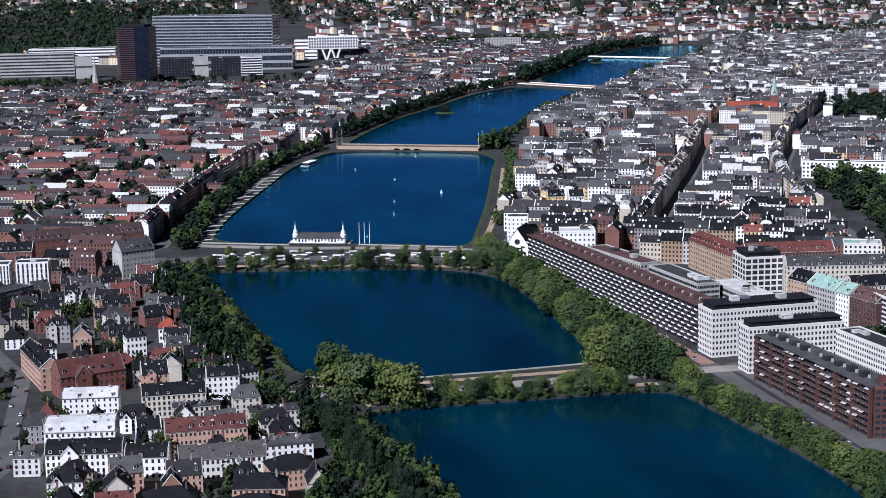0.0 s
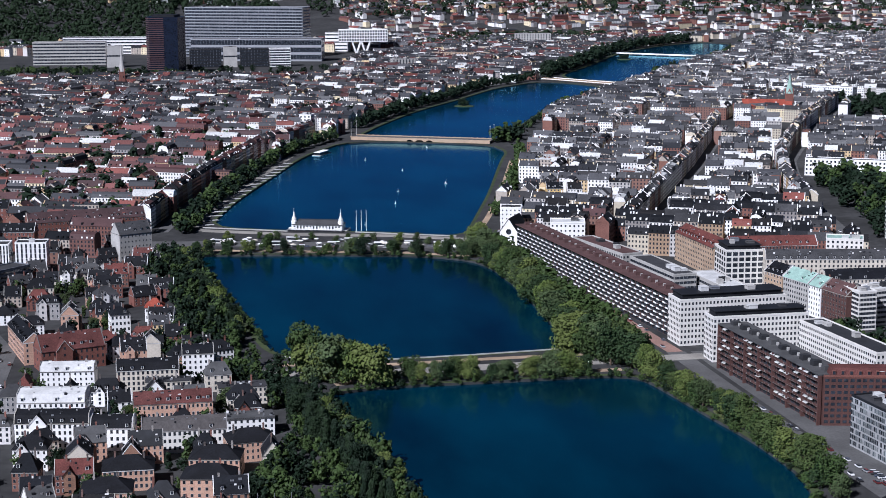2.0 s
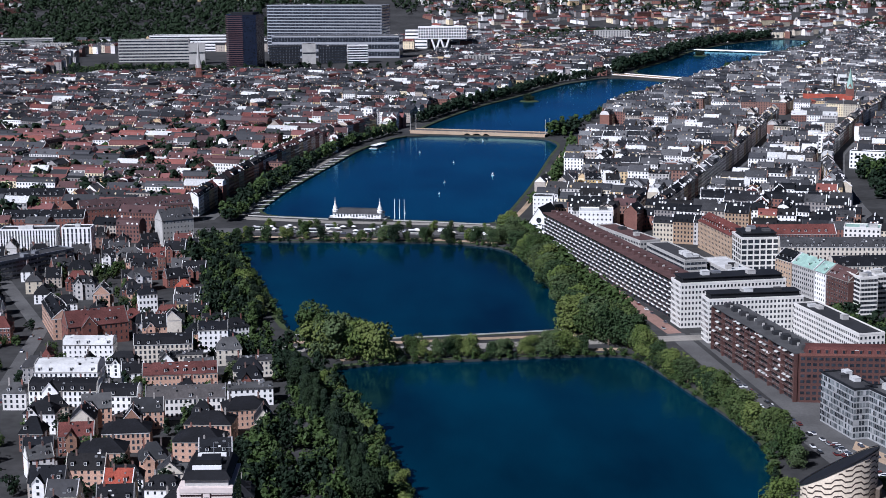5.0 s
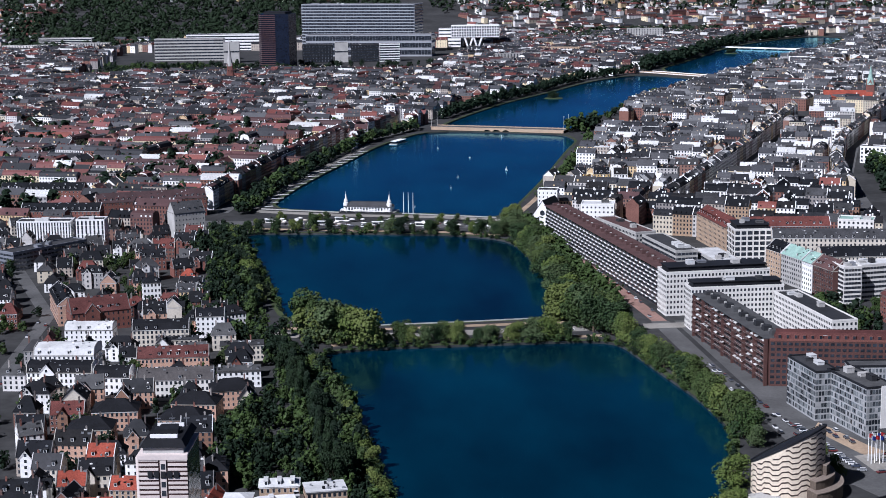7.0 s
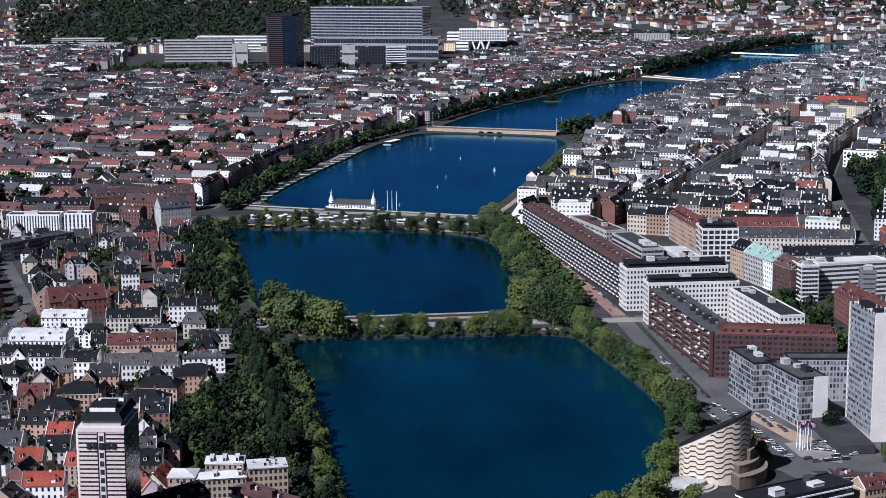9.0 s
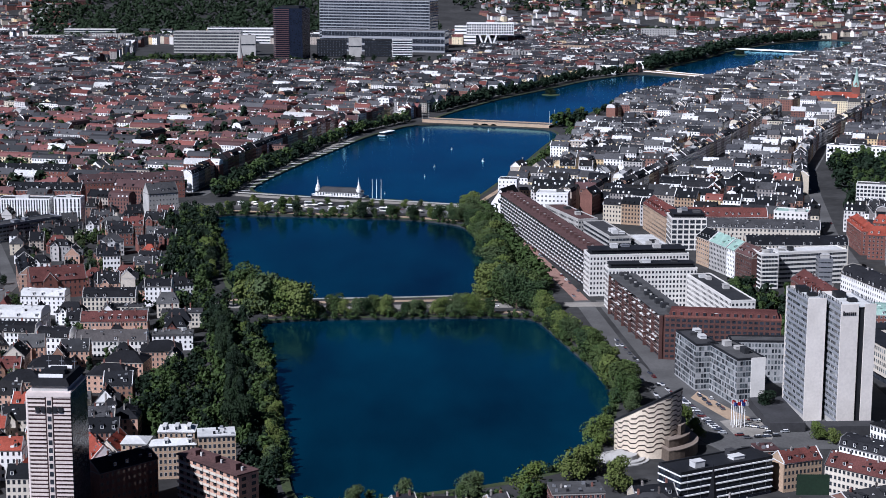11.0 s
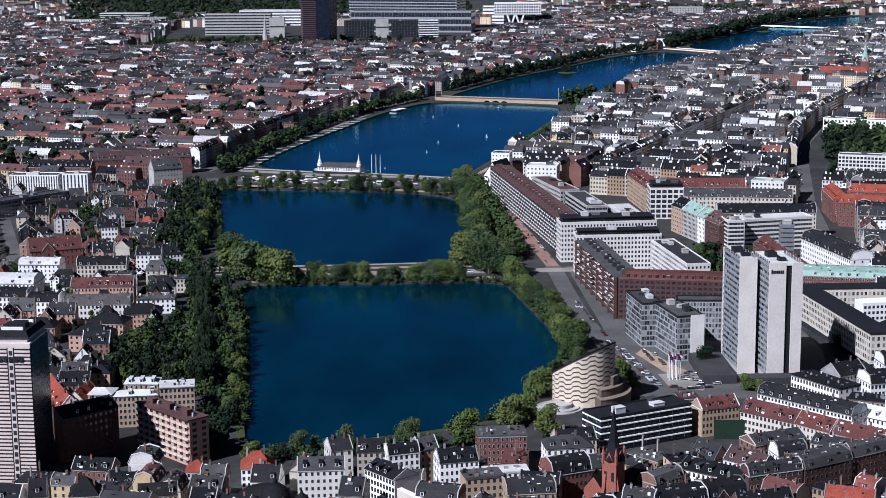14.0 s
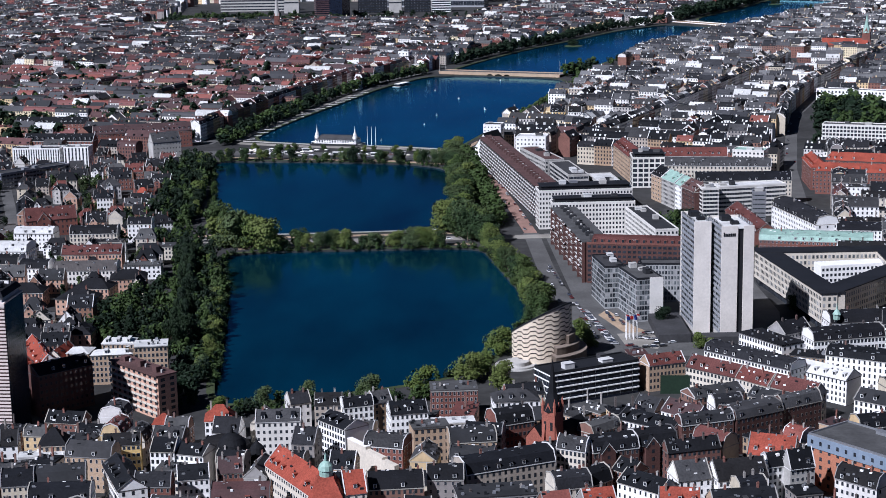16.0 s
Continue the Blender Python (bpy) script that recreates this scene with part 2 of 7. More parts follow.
# ---- building blocks ----
class Geo:
    """Collects faces, then makes one mesh."""

    def __init__(self):
        self.v, self.f, self.m = [], [], []

    def face(self, pts, mi=0):
        i = len(self.v)
        self.v.extend(pts)
        self.f.append(tuple(range(i, i + len(pts))))
        self.m.append(mi)

    def solid(self, pts, faces, mi=0):
        i = len(self.v)
        self.v.extend(pts)
        for fc in faces:
            self.f.append(tuple(i + k for k in fc))
            self.m.append(mi)

    def box(self, x0, y0, z0, x1, y1, z1, mi=0, bottom=True):
        p = [(x0, y0, z0), (x1, y0, z0), (x1, y1, z0), (x0, y1, z0), (x0, y0, z1), (x1, y0, z1), (x1, y1, z1), (x0, y1, z1)]
        fs = [(4, 5, 6, 7), (0, 1, 5, 4), (1, 2, 6, 5), (2, 3, 7, 6), (3, 0, 4, 7)]
        self.solid(p, fs + ([(3, 2, 1, 0)] if bottom else []), mi)

    def slopes(self, L, D, H, rh, kind, wall, mi=0, over=0.4):
        """Roof skins over a box of L by D, open at the ends, and the end walls that close them."""
        if kind == "mansard":
            i = rh * 0.30
            prof = [(-0.25, H - 0.1), (i, H + rh * 0.74), (D / 2, H + rh), (D - i, H + rh * 0.74), (D + 0.25, H - 0.1)]
            end = [(0, H - 0.2), (D, H - 0.2), (D - i - 0.1, H + rh * 0.72), (D / 2, H + rh - 0.15), (i + 0.1, H + rh * 0.72)]
        else:
            s = rh / (D / 2)
            prof = [(-over, H - over * s + 0.2), (D / 2, H + rh + 0.2), (D + over, H - over * s + 0.2)]
            end = [(0, H - 0.2), (D, H - 0.2), (D, H), (D / 2, H + rh), (0, H)]
        n = len(prof)
        p = [(x, y, z) for x in (0.03, L - 0.03) for y, z in prof]
        self.solid(p, [(k, n + k, n + k + 1, k + 1) for k in range(n - 1)], mi)
        m = len(end)
        wall.solid([(0, y, z) for y, z in end] + [(L, y, z) for y, z in end], [tuple(range(m - 1, -1, -1)), tuple(range(m, 2 * m))])

    def gable(self, x0, y0, x1, y1, z, h, mi=0, hip=0.0):
        """A ridge roof along x; hip: how far the ridge stops short of the ends."""
        ym = (y0 + y1) / 2
        p = [(x0, y0, z), (x1, y0, z), (x1, y1, z), (x0, y1, z), (x0 + hip, ym, z + h), (x1 - hip, ym, z + h)]
        self.solid(p, [(0, 1, 5, 4), (2, 3, 4, 5), (1, 2, 5), (3, 0, 4), (3, 2, 1, 0)], mi)

    def mansard(self, x0, y0, x1, y1, z, h, inset, mi=0, ends=True):
        e = inset if ends else 0.0
        p = [(x0, y0, z), (x1, y0, z), (x1, y1, z), (x0, y1, z), (x0 + e, y0 + inset, z + h), (x1 - e, y0 + inset, z + h), (x1 - e, y1 - inset, z + h), (x0 + e, y1 - inset, z + h)]
        self.solid(p, [(4, 5, 6, 7), (0, 1, 5, 4), (1, 2, 6, 5), (2, 3, 7, 6), (3, 0, 4, 7), (3, 2, 1, 0)], mi)

    def tube(self, x, y, z0, z1, r0, r1, n=8, mi=0):
        a = [(x + r0 * math.cos(2 * math.pi * k / n), y + r0 * math.sin(2 * math.pi * k / n), z0) for k in range(n)]
        b = [(x + r1 * math.cos(2 * math.pi * k / n), y + r1 * math.sin(2 * math.pi * k / n), z1) for k in range(n)]
        self.solid(a + b, [(k, (k + 1) % n, n + (k + 1) % n, n + k) for k in range(n)] + [tuple(range(n, 2 * n)), tuple(range(n - 1, -1, -1))], mi)

    def lathe(self, x, y, profile, n=12, mi=0):
        """profile: (radius, z) from the foot up."""
        i = len(self.v)
        for r, z in profile:
            self.v.extend((x + r * math.cos(2 * math.pi * k / n), y + r * math.sin(2 * math.pi * k / n), z) for k in range(n))
        for j in range(len(profile) - 1):
            for k in range(n):
                self.f.append((i + j * n + k, i + j * n + (k + 1) % n, i + (j + 1) * n + (k + 1) % n, i + (j + 1) * n + k))
                self.m.append(mi)
        self.f.append(tuple(i + (len(profile) - 1) * n + k for k in range(n)))
        self.m.append(mi)

    def extrude(self, poly, z0, z1, mi=0):
        n = len(poly)
        self.solid([(x, y, z0) for x, y in poly] + [(x, y, z1) for x, y in poly], [(k, (k + 1) % n, n + (k + 1) % n, n + k) for k in range(n)] + [tuple(range(n, 2 * n)), tuple(range(n - 1, -1, -1))], mi)

    def put(self, other, m):
        i = len(self.v)
        a = np.array(other.v) @ np.array(m.to_3x3()).T + np.array(m.translation)
        self.v.extend(map(tuple, a.tolist()))
        self.f.extend(tuple(i + k for k in fc) for fc in other.f)
        self.m.extend(other.m)

    def mesh(self, name, mats):
        me = bpy.data.meshes.new(name)
        me.from_pydata(self.v, [], self.f)
        for mt in mats if isinstance(mats, (list, tuple)) else [mats]:
            me.materials.append(mt)
        me.polygons.foreach_set("material_index", self.m)
        me.update()
        return me


def part(name, geo, mats, parent, label="", kind="", m=None):
    if not geo.f:
        return None
    ob = new(name, geo.mesh(name, mats))
    ob.parent = parent
    if m is not None:
        ob.matrix_basis = m
    return tagged(ob, label=label, kind=kind)


def thing(name, m, label, category, group=""):
    ob = new(name)
    ob.matrix_basis = m
    return tagged(ob, label=label, category=category, group=group)


def along(p0, p1, z=1.5):
    """The frame with its origin at p0 and x towards p1; y points to the left of that."""
    return pose(p0[0], p0[1], z, 0, 0, math.degrees(math.atan2(p1[1] - p0[1], p1[0] - p0[0]))), math.dist(p0, p1)


def panes(geo, side, L, D, z0, z1, floors, bay, w, h, mi=0, off=0.07, a=0.0, b=None, y=0.0, sill=0.55, frame_mi=None):
    """Windows in rows on a side of a box of L by D: 0 at y=0, 1 at x=L, 2 at y=D, 3 at x=0."""
    run = L if side in (0, 2) else D
    b = run if b is None else b
    n = max(1, int((b - a) / bay))
    fh = (z1 - z0) / floors
    for k in range(floors):
        zc = z0 + k * fh + fh * sill
        for i in range(n):
            s = a + (b - a) * (i + 0.5) / n
            todo = [(w, h, off, mi)] if frame_mi is None else [(w + 0.18, h + 0.18, off * 0.6, frame_mi), (w, h, off, mi)]
            for ww, hh, o, m_i in todo:
                s0, s1, q0, q1 = s - ww / 2, s + ww / 2, zc - hh / 2, zc + hh / 2
                if side == 0:
                    p = [(s0, -o, q0), (s1, -o, q0), (s1, -o, q1), (s0, -o, q1)]
                elif side == 2:
                    p = [(s1, D + o, q0), (s0, D + o, q0), (s0, D + o, q1), (s1, D + o, q1)]
                elif side == 1:
                    p = [(L + o, s0, q0), (L + o, s1, q0), (L + o, s1, q1), (L + o, s0, q1)]
                else:
                    p = [(-o, s1, q0), (-o, s0, q0), (-o, s0, q1), (-o, s1, q1)]
                geo.face(p, m_i)


def slab(name, p0, p1, D, H, floors, label, wall="concrete", roof="felt", style="grid", bay=3.2, w=1.6, h=1.6, z=1.5, blind=(), category="building", plant=1, group="", glass="glass", trim=None, ground_floor=0.0, attic=0.0):
    """A modern flat-roofed block: walls, windows, floor bands, parapet, roof plant."""
    m, L = along(p0, p1, z)
    root = thing(name, m, label, category, group)
    g = Geo()
    g.box(0, 0, -2, L, D, H)
    part("wall", g, M[wall], root)
    g = Geo()
    t = 0.5
    for bx in ((-0.1, -0.1, L + 0.1, t), (-0.1, D - t, L + 0.1, D + 0.1), (-0.1, t, t, D - t), (L - t, t, L + 0.1, D - t)):
        g.box(bx[0], bx[1], H - 0.15, bx[2], bx[3], H + 0.9)
    part("parapet", g, M[trim or wall], root)
    g = Geo()
    g.box(t, t, H, L - t, D - t, H + 0.25)
    part("roof", g, M[roof], root)
    g, fr = Geo(), Geo()
    for side in range(4):
        if side in blind:
            continue
        run = L if side in (0, 2) else D
        if style == "grid":
            panes(g, side, L, D, 0.4 + ground_floor, H - 0.4, floors, bay, w, h)
        elif style == "band":
            panes(g, side, L, D, 0.4 + ground_floor, H - 0.4, floors, run, run - 0.8, h)
            fh = (H - 0.8 - ground_floor) / floors
            panes(fr, side, L, D, 0.4 + ground_floor, H - 0.4, floors, bay, 0.25, h, off=0.14)
    part("windows", g, M[glass], root, "dark window panes", "stuff")
    part("mullions", fr, M["metal"], root, "", "stuff")
    if attic:
        g = Geo()
        g.box(2, 2, H, L - 2, D - 2, H + attic)
        part("attic_storey", g, M["dark"], root, "dark set-back attic")
        g = Geo()
        g.box(1.2, 1.2, H + attic, L - 1.2, D - 1.2, H + attic + 0.4)
        part("attic_roof", g, M["dark"], root)
        H += attic
    rng = random.Random(name + str(p0))
    for k in range(plant):
        g = Geo()
        a, b = rng.uniform(3, 6), rng.uniform(2.5, max(2.6, min(5, D / 3)))
        x, y = rng.uniform(1.5, max(1.6, L - a - 1.5)), rng.uniform(1.2, max(1.3, D - b - 1.2))
        hh = rng.uniform(1.4, 3.0)
        g.box(x, y, H + 0.25, x + a, y + b, H + hh)
        g.box(x - 0.15, y - 0.15, H + hh, x + a + 0.15, y + b + 0.15, H + hh + 0.2)
        part("roof_plant", g, M[rng.choice(("metal", "concrete", "pale_roof", "felt"))], root)
    return root, m, L


def house(p0, p1, D, H, floors, roof="gable", rh=5.0, wall="plaster", tiles="slate", label="", z=1.5, dormers=True, chimneys=2, name="house", category="house", group="", seed=0, bay=2.4, hip=0.0, detail=True, wing=0.0):
    """A street house: walls, pitched or mansard roof, windows with frames, dormers and chimneys."""
    rng = random.Random(seed)
    m, L = along(p0, p1, z)
    root = thing(name, m, label, category, group)
    g, r = Geo(), Geo()
    g.box(0, 0, -2, L, D, H)
    if roof == "flat":
        r.box(-0.2, -0.2, H, L + 0.2, D + 0.2, H + 0.5)
    elif hip:
        r.gable(-0.45, -0.45, L + 0.45, D + 0.45, H + 0.06, rh, hip=hip)
    else:
        r.slopes(L, D, H, rh, roof, g)
    part("wall", g, M[wall], root)
    part("roof", r, M[tiles], root)
    g = Geo()
    bay, ww, wh = bay * rng.uniform(0.85, 1.2), rng.uniform(0.75, 1.1), rng.uniform(1.25, 1.7)
    for side in (0, 2):
        panes(g, side, L, D, 0.6, H - 0.2, floors, bay, ww, wh, 0, frame_mi=1 if detail else None)
    if rng.random() < 0.5 or hip:
        for side in (1, 3):
            panes(g, side, L, D, 0.6, H - 0.2, floors, bay * 1.5, 1.0, 1.5, 0, frame_mi=1 if detail else None)
    part("windows", g, [M["glass"], M["trim_paint"]], root, "dark sash windows in painted frames", "stuff")
    if detail:
        g = Geo()
        g.box(-0.06, -0.25, H - 0.5, L + 0.06, D + 0.25, H - 0.12)
        if roof in ("gable", "mansard") and not hip:
            i = rh * 0.30
            prof = [(-0.3, H), (D / 2, H + rh), (D + 0.3, H)] if roof == "gable" else [(-0.3, H - 0.1), (i, H + rh * 0.74), (D / 2, H + rh), (D - i, H + rh * 0.74), (D + 0.3, H - 0.1)]
            for xx in (0.0, L):
                for (ya, za), (yb, zb) in zip(prof, prof[1:]):
                    v = [(xx - 0.17, ya, za), (xx + 0.17, ya, za), (xx + 0.17, yb, zb), (xx - 0.17, yb, zb)]
                    g.solid(v + [(a, b, c + 0.45) for a, b, c in v], [(4, 5, 6, 7), (0, 1, 5, 4), (1, 2, 6, 5), (2, 3, 7, 6), (3, 0, 4, 7)])
        part("cornice", g, M["trim_paint"], root, "painted cornice and coped fire walls", "stuff")
    if dormers and roof in ("gable", "mansard"):
        n = max(1, int(L / 4.8))
        for side in (0, 1):
            for i in range(n):
                if rng.random() < (0.3 if side == 0 else 0.97):
                    continue
                x = L * (i + 0.5) / n
                z0 = H + (0.5 if roof == "mansard" else rh * 0.22)
                run = rh * 0.28 / (rh * 0.7) if roof == "mansard" else (D / 2) / rh
                y0 = (z0 - H) * run - 0.25
                y1 = y0 + 1.9 * run + 0.6
                g = Geo()
                ys = (y0, y1) if side == 0 else (D - y1, D - y0)
                g.box(x - 0.75, ys[0], z0, x + 0.75, ys[1], z0 + 1.7, 1)
                yw = ys[0] - 0.02 if side == 0 else ys[1] + 0.02
                q = [(x - 0.68, yw, z0 + 0.1), (x + 0.68, yw, z0 + 0.1), (x + 0.68, yw, z0 + 1.65), (x - 0.68, yw, z0 + 1.65)]
                g.face(q if side == 0 else q[::-1], 0)
                g.box(x - 0.95, ys[0] - 0.15, z0 + 1.7, x + 0.95, ys[1] + 0.15, z0 + 1.9, 1)
                yf = ys[0] - 0.05 if side == 0 else ys[1] + 0.05
                q = [(x - 0.5, yf, z0 + 0.25), (x + 0.5, yf, z0 + 0.25), (x + 0.5, yf, z0 + 1.5), (x - 0.5, yf, z0 + 1.5)]
                g.face(q if side == 0 else q[::-1], 2)
                part("dormer", g, [M["white"], M[tiles], M["glass"]], root)
    if wing:
        g, r2 = Geo(), Geo()
        x0, x1 = L * rng.uniform(0.12, 0.25), 0.0
        x1 = x0 + wing
        g.box(x0, -1.6, -2, x1, D * 0.4, H)
        xm, top = (x0 + x1) / 2, H + min(rh * 0.9, wing * 0.62)
        g.solid([(x0, -1.6, H), (x1, -1.6, H), (xm, -1.6, top)], [(0, 1, 2)])
        q = [(x0 - 0.35, -1.9, H - 0.3), (xm, -1.9, top + 0.15), (x1 + 0.35, -1.9, H - 0.3), (x0 - 0.35, D / 2, H - 0.3), (xm, D / 2, top + 0.15), (x1 + 0.35, D / 2, H - 0.3)]
        r2.solid(q, [(1, 0, 3, 4), (2, 1, 4, 5)])
        wg = part("gabled_wing", g, M[wall], root)
        part("wing_roof", r2, M[tiles], wg)
        g = Geo()
        for fl in range(floors + 1):
            zc = 1.9 + fl * (H - 0.8) / floors
            g.face([(xm - 0.6, -1.68, zc - 0.7), (xm + 0.6, -1.68, zc - 0.7), (xm + 0.6, -1.68, zc + 0.7), (xm - 0.6, -1.68, zc + 0.7)])
        part("wing_windows", g, M["glass"], wg, "", "stuff")
        g = Geo()
        for a, c in ((0, 1), (2, 1)):
            pa, pc = q[a], q[c]
            g.solid([(pa[0], -2.0, pa[2]), (pc[0], -2.0, pc[2]), (pc[0], -2.0, pc[2] - 0.45), (pa[0], -2.0, pa[2] - 0.45)], [(0, 1, 2, 3), (3, 2, 1, 0)])
        part("bargeboard", g, M["white"], wg, "white bargeboards")
    if detail and not hip:
        g = Geo()
        for k in range(int(L * 0.65)):
            x, y = rng.uniform(0.6, L - 0.6), rng.uniform(0.08, 0.92) * D
            e = min(y, D - y) / (D / 2)
            if roof == "mansard":
                zz = H + (rh * 0.74 * min(1.0, e * (D / 2) / (rh * 0.3)) + rh * 0.26 * max(0.0, e - 0.3))
            elif roof == "gable":
                zz = H + rh * e
            else:
                zz = H + 0.5
            a, c, h = rng.uniform(0.25, 0.8), rng.uniform(0.2, 0.5), rng.uniform(0.25, 0.8)
            g.box(x - a, y - c, zz - 0.4, x + a, y + c, zz + h * (1.6 if roof == "flat" else 0.8), rng.choice((0, 1, 1, 2, 2)))
        part("roof_clutter", g, [M["white"], M["metal"], M["dark"]], root, "skylights and vents", "stuff")
    for k in range(chimneys):
        g = Geo()
        x = L * (k + 0.5 + rng.uniform(-0.2, 0.2)) / max(1, chimneys)
        y = D / 2 + rng.uniform(-1.0, 1.0)
        top = H + rh + rng.uniform(0.8, 1.8)
        g.box(x - 0.4, y - 0.3, H + rh * 0.4, x + 0.4, y + 0.3, top)
        g.box(x - 0.48, y - 0.38, top, x + 0.48, y + 0.38, top + 0.15)
        g.tube(x - 0.2, y, top + 0.2, top + 0.7, 0.13, 0.11, 6)
        g.tube(x + 0.2, y, top + 0.2, top + 0.7, 0.13, 0.11, 6)
        part("chimney", g, M["chimney"], root)
    return root


# ---- trees ----
def crown_geo(rng, kind, n=420, big=1.1):
    """Many small leaf clumps spread over several lobes of a crown one metre high and wide."""
    g = Geo()
    lobes = []
    if kind == "poplar":
        lobes = [((rng.uniform(-0.05, 0.05), rng.uniform(-0.05, 0.05), 0.25 + 0.13 * k), 0.17 - 0.016 * abs(k - 1.5)) for k in range(6)]
    else:
        for k in range(12):
            a, r = rng.uniform(0, 6.28), rng.uniform(0.08, 0.30)
            lobes.append(((r * math.cos(a), r * math.sin(a), rng.uniform(0.24, 0.82)), rng.uniform(0.15, 0.24)))
        lobes += [((0, 0, 0.62), 0.28), ((0.05, -0.05, 0.36), 0.27)]
    for _ in range(n):
        c, r = rng.choice(lobes)
        d = Vector((rng.gauss(0, 1), rng.gauss(0, 1), rng.gauss(0.25, 1))).normalized()
        p = Vector(c) + d * r * rng.uniform(0.72, 1.08)
        if kind == "willow":
            p.z -= 0.5 * (p.x * p.x + p.y * p.y) * rng.uniform(0.6, 1.6)
        s = rng.uniform(0.030, 0.062) * big
        nrm = (d + Vector((rng.gauss(0, 0.45), rng.gauss(0, 0.45), rng.gauss(0.2, 0.45)))).normalized()
        t = nrm.orthogonal().normalized()
        t.rotate(Matrix.Rotation(rng.uniform(0, 6.28), 3, nrm))
        b = nrm.cross(t)
        k = 1.7 if kind == "willow" else 1.0
        g.solid([tuple(p - t * s), tuple(p - b * s * k * 0.8 - nrm * s * 0.3), tuple(p + t * s * 1.1), tuple(p + b * s * k - nrm * s * 0.3), tuple(p + nrm * s * 0.45)],
                [(0, 1, 4), (1, 2, 4), (2, 3, 4), (3, 0, 4)])
    return g


def trunk_geo(rng, kind):
    g = Geo()
    g.tube(0, 0, -0.02, 0.42, 0.026, 0.018, 7)
    for k in range(5):
        a = k * 1.257 + rng.uniform(-0.3, 0.3)
        i = len(g.v)
        g.tube(0, 0, 0, 0.36, 0.013, 0.005, 5)
        lean = pose(0, 0, 0.30 + 0.02 * k, 0, 0, math.degrees(a)) @ pose(0, 0, 0, 0, 12 if kind == "poplar" else 40, 0)
        g.v[i:] = [tuple(lean @ Vector(p)) for p in g.v[i:]]
    return g


TREES = {}
_rng = random.Random(5)
for _kind, _leaf, _label in (("round", "leaf", "broad green tree in full summer leaf"), ("oak", "leaf", "broad green tree with an uneven crown"),
                             ("light", "leaf_light", "light green leafy tree beside the water"), ("willow", "leaf_light", "pale green willow drooping over the water"),
                             ("dark", "leaf_dark", "dark green leafy tree in a dense stand"), ("poplar", "leaf_dark", "tall narrow dark green poplar")):
    _root = thing("tree", pose(0, -300, -60), _label, "tree")
    part("trunk", trunk_geo(_rng, _kind), M["bark"], _root)
    part("crown", crown_geo(_rng, _kind, 1500, 0.70), M[_leaf], _root)
    TREES[_kind] = _root


def tree(kind, x, y, h, wide=1.0, z=1.4, rng=random.Random(11), group=""):
    m = Matrix.LocRotScale((x, y, z), Euler((0, 0, rng.uniform(0, 6.28))), (h * wide, h * wide, h))
    ob = copy_thing(TREES[kind], m)
    if group:
        ob["group"] = group
    return ob


def inside(p, poly):
    x, y, hit = p[0], p[1], False
    for (x0, y0), (x1, y1) in zip(poly, poly[1:] + poly[:1]):
        if (y0 > y) != (y1 > y) and x < (x1 - x0) * (y - y0) / (y1 - y0) + x0:
            hit = not hit
    return hit


def gap(p, poly):
    """How far p lies from the outline of poly."""
    best = 1e9
    for (x0, y0), (x1, y1) in zip(poly, poly[1:] + poly[:1]):
        dx, dy = x1 - x0, y1 - y0
        t = max(0.0, min(1.0, ((p[0] - x0) * dx + (p[1] - y0) * dy) / (dx * dx + dy * dy)))
        best = min(best, math.hypot(p[0] - x0 - t * dx, p[1] - y0 - t * dy))
    return best


# ---- ground and water ----
LAKES = [
    [(21, 839), (57, 851), (105, 866), (146, 892), (163, 946), (178, 1006), (175, 1061), (168, 1105), (163, 1140), (156, 1186), (133, 1193), (68, 1191), (20, 1191), (-16, 1183), (-16, 1155), (-4, 1086), (4, 1000), (12, 912)],
    [(-36, 1266), (11, 1248), (76, 1251), (130, 1256), (137, 1298), (141, 1425), (135, 1530), (94, 1563), (6, 1582), (-80, 1596), (-73, 1540), (-58, 1440), (-46, 1330)],
    [(-61, 1723), (6, 1692), (87, 1670), (140, 1639), (164, 1722), (204, 1863), (263, 2095), (288, 2181), (281, 2251), (125, 2318), (59, 2182), (1, 1977), (-35, 1846)],
    [(136, 2346), (288, 2276), (340, 2393), (415, 2581), (460, 2701), (536, 2829), (628, 3004), (549, 3128), (443, 3007), (347, 2816), (256, 2652), (180, 2471)],
    [(588, 3205), (690, 3075), (752, 3215), (890, 3417), (1038, 3671), (1188, 3976), (1215, 4090), (1168, 4164), (1016, 4017), (869, 3804), (730, 3484)],
]


def rounded(poly):
    """Cuts the corners of an outline twice."""
    for _ in range(2):
        out = []
        for a, b in zip(poly, poly[1:] + poly[:1]):
            out += [(0.8 * a[0] + 0.2 * b[0], 0.8 * a[1] + 0.2 * b[1]), (0.2 * a[0] + 0.8 * b[0], 0.2 * a[1] + 0.8 * b[1])]
        poly = out
    return poly


SHORES = [rounded(p) for p in LAKES]
GZ = 1.5


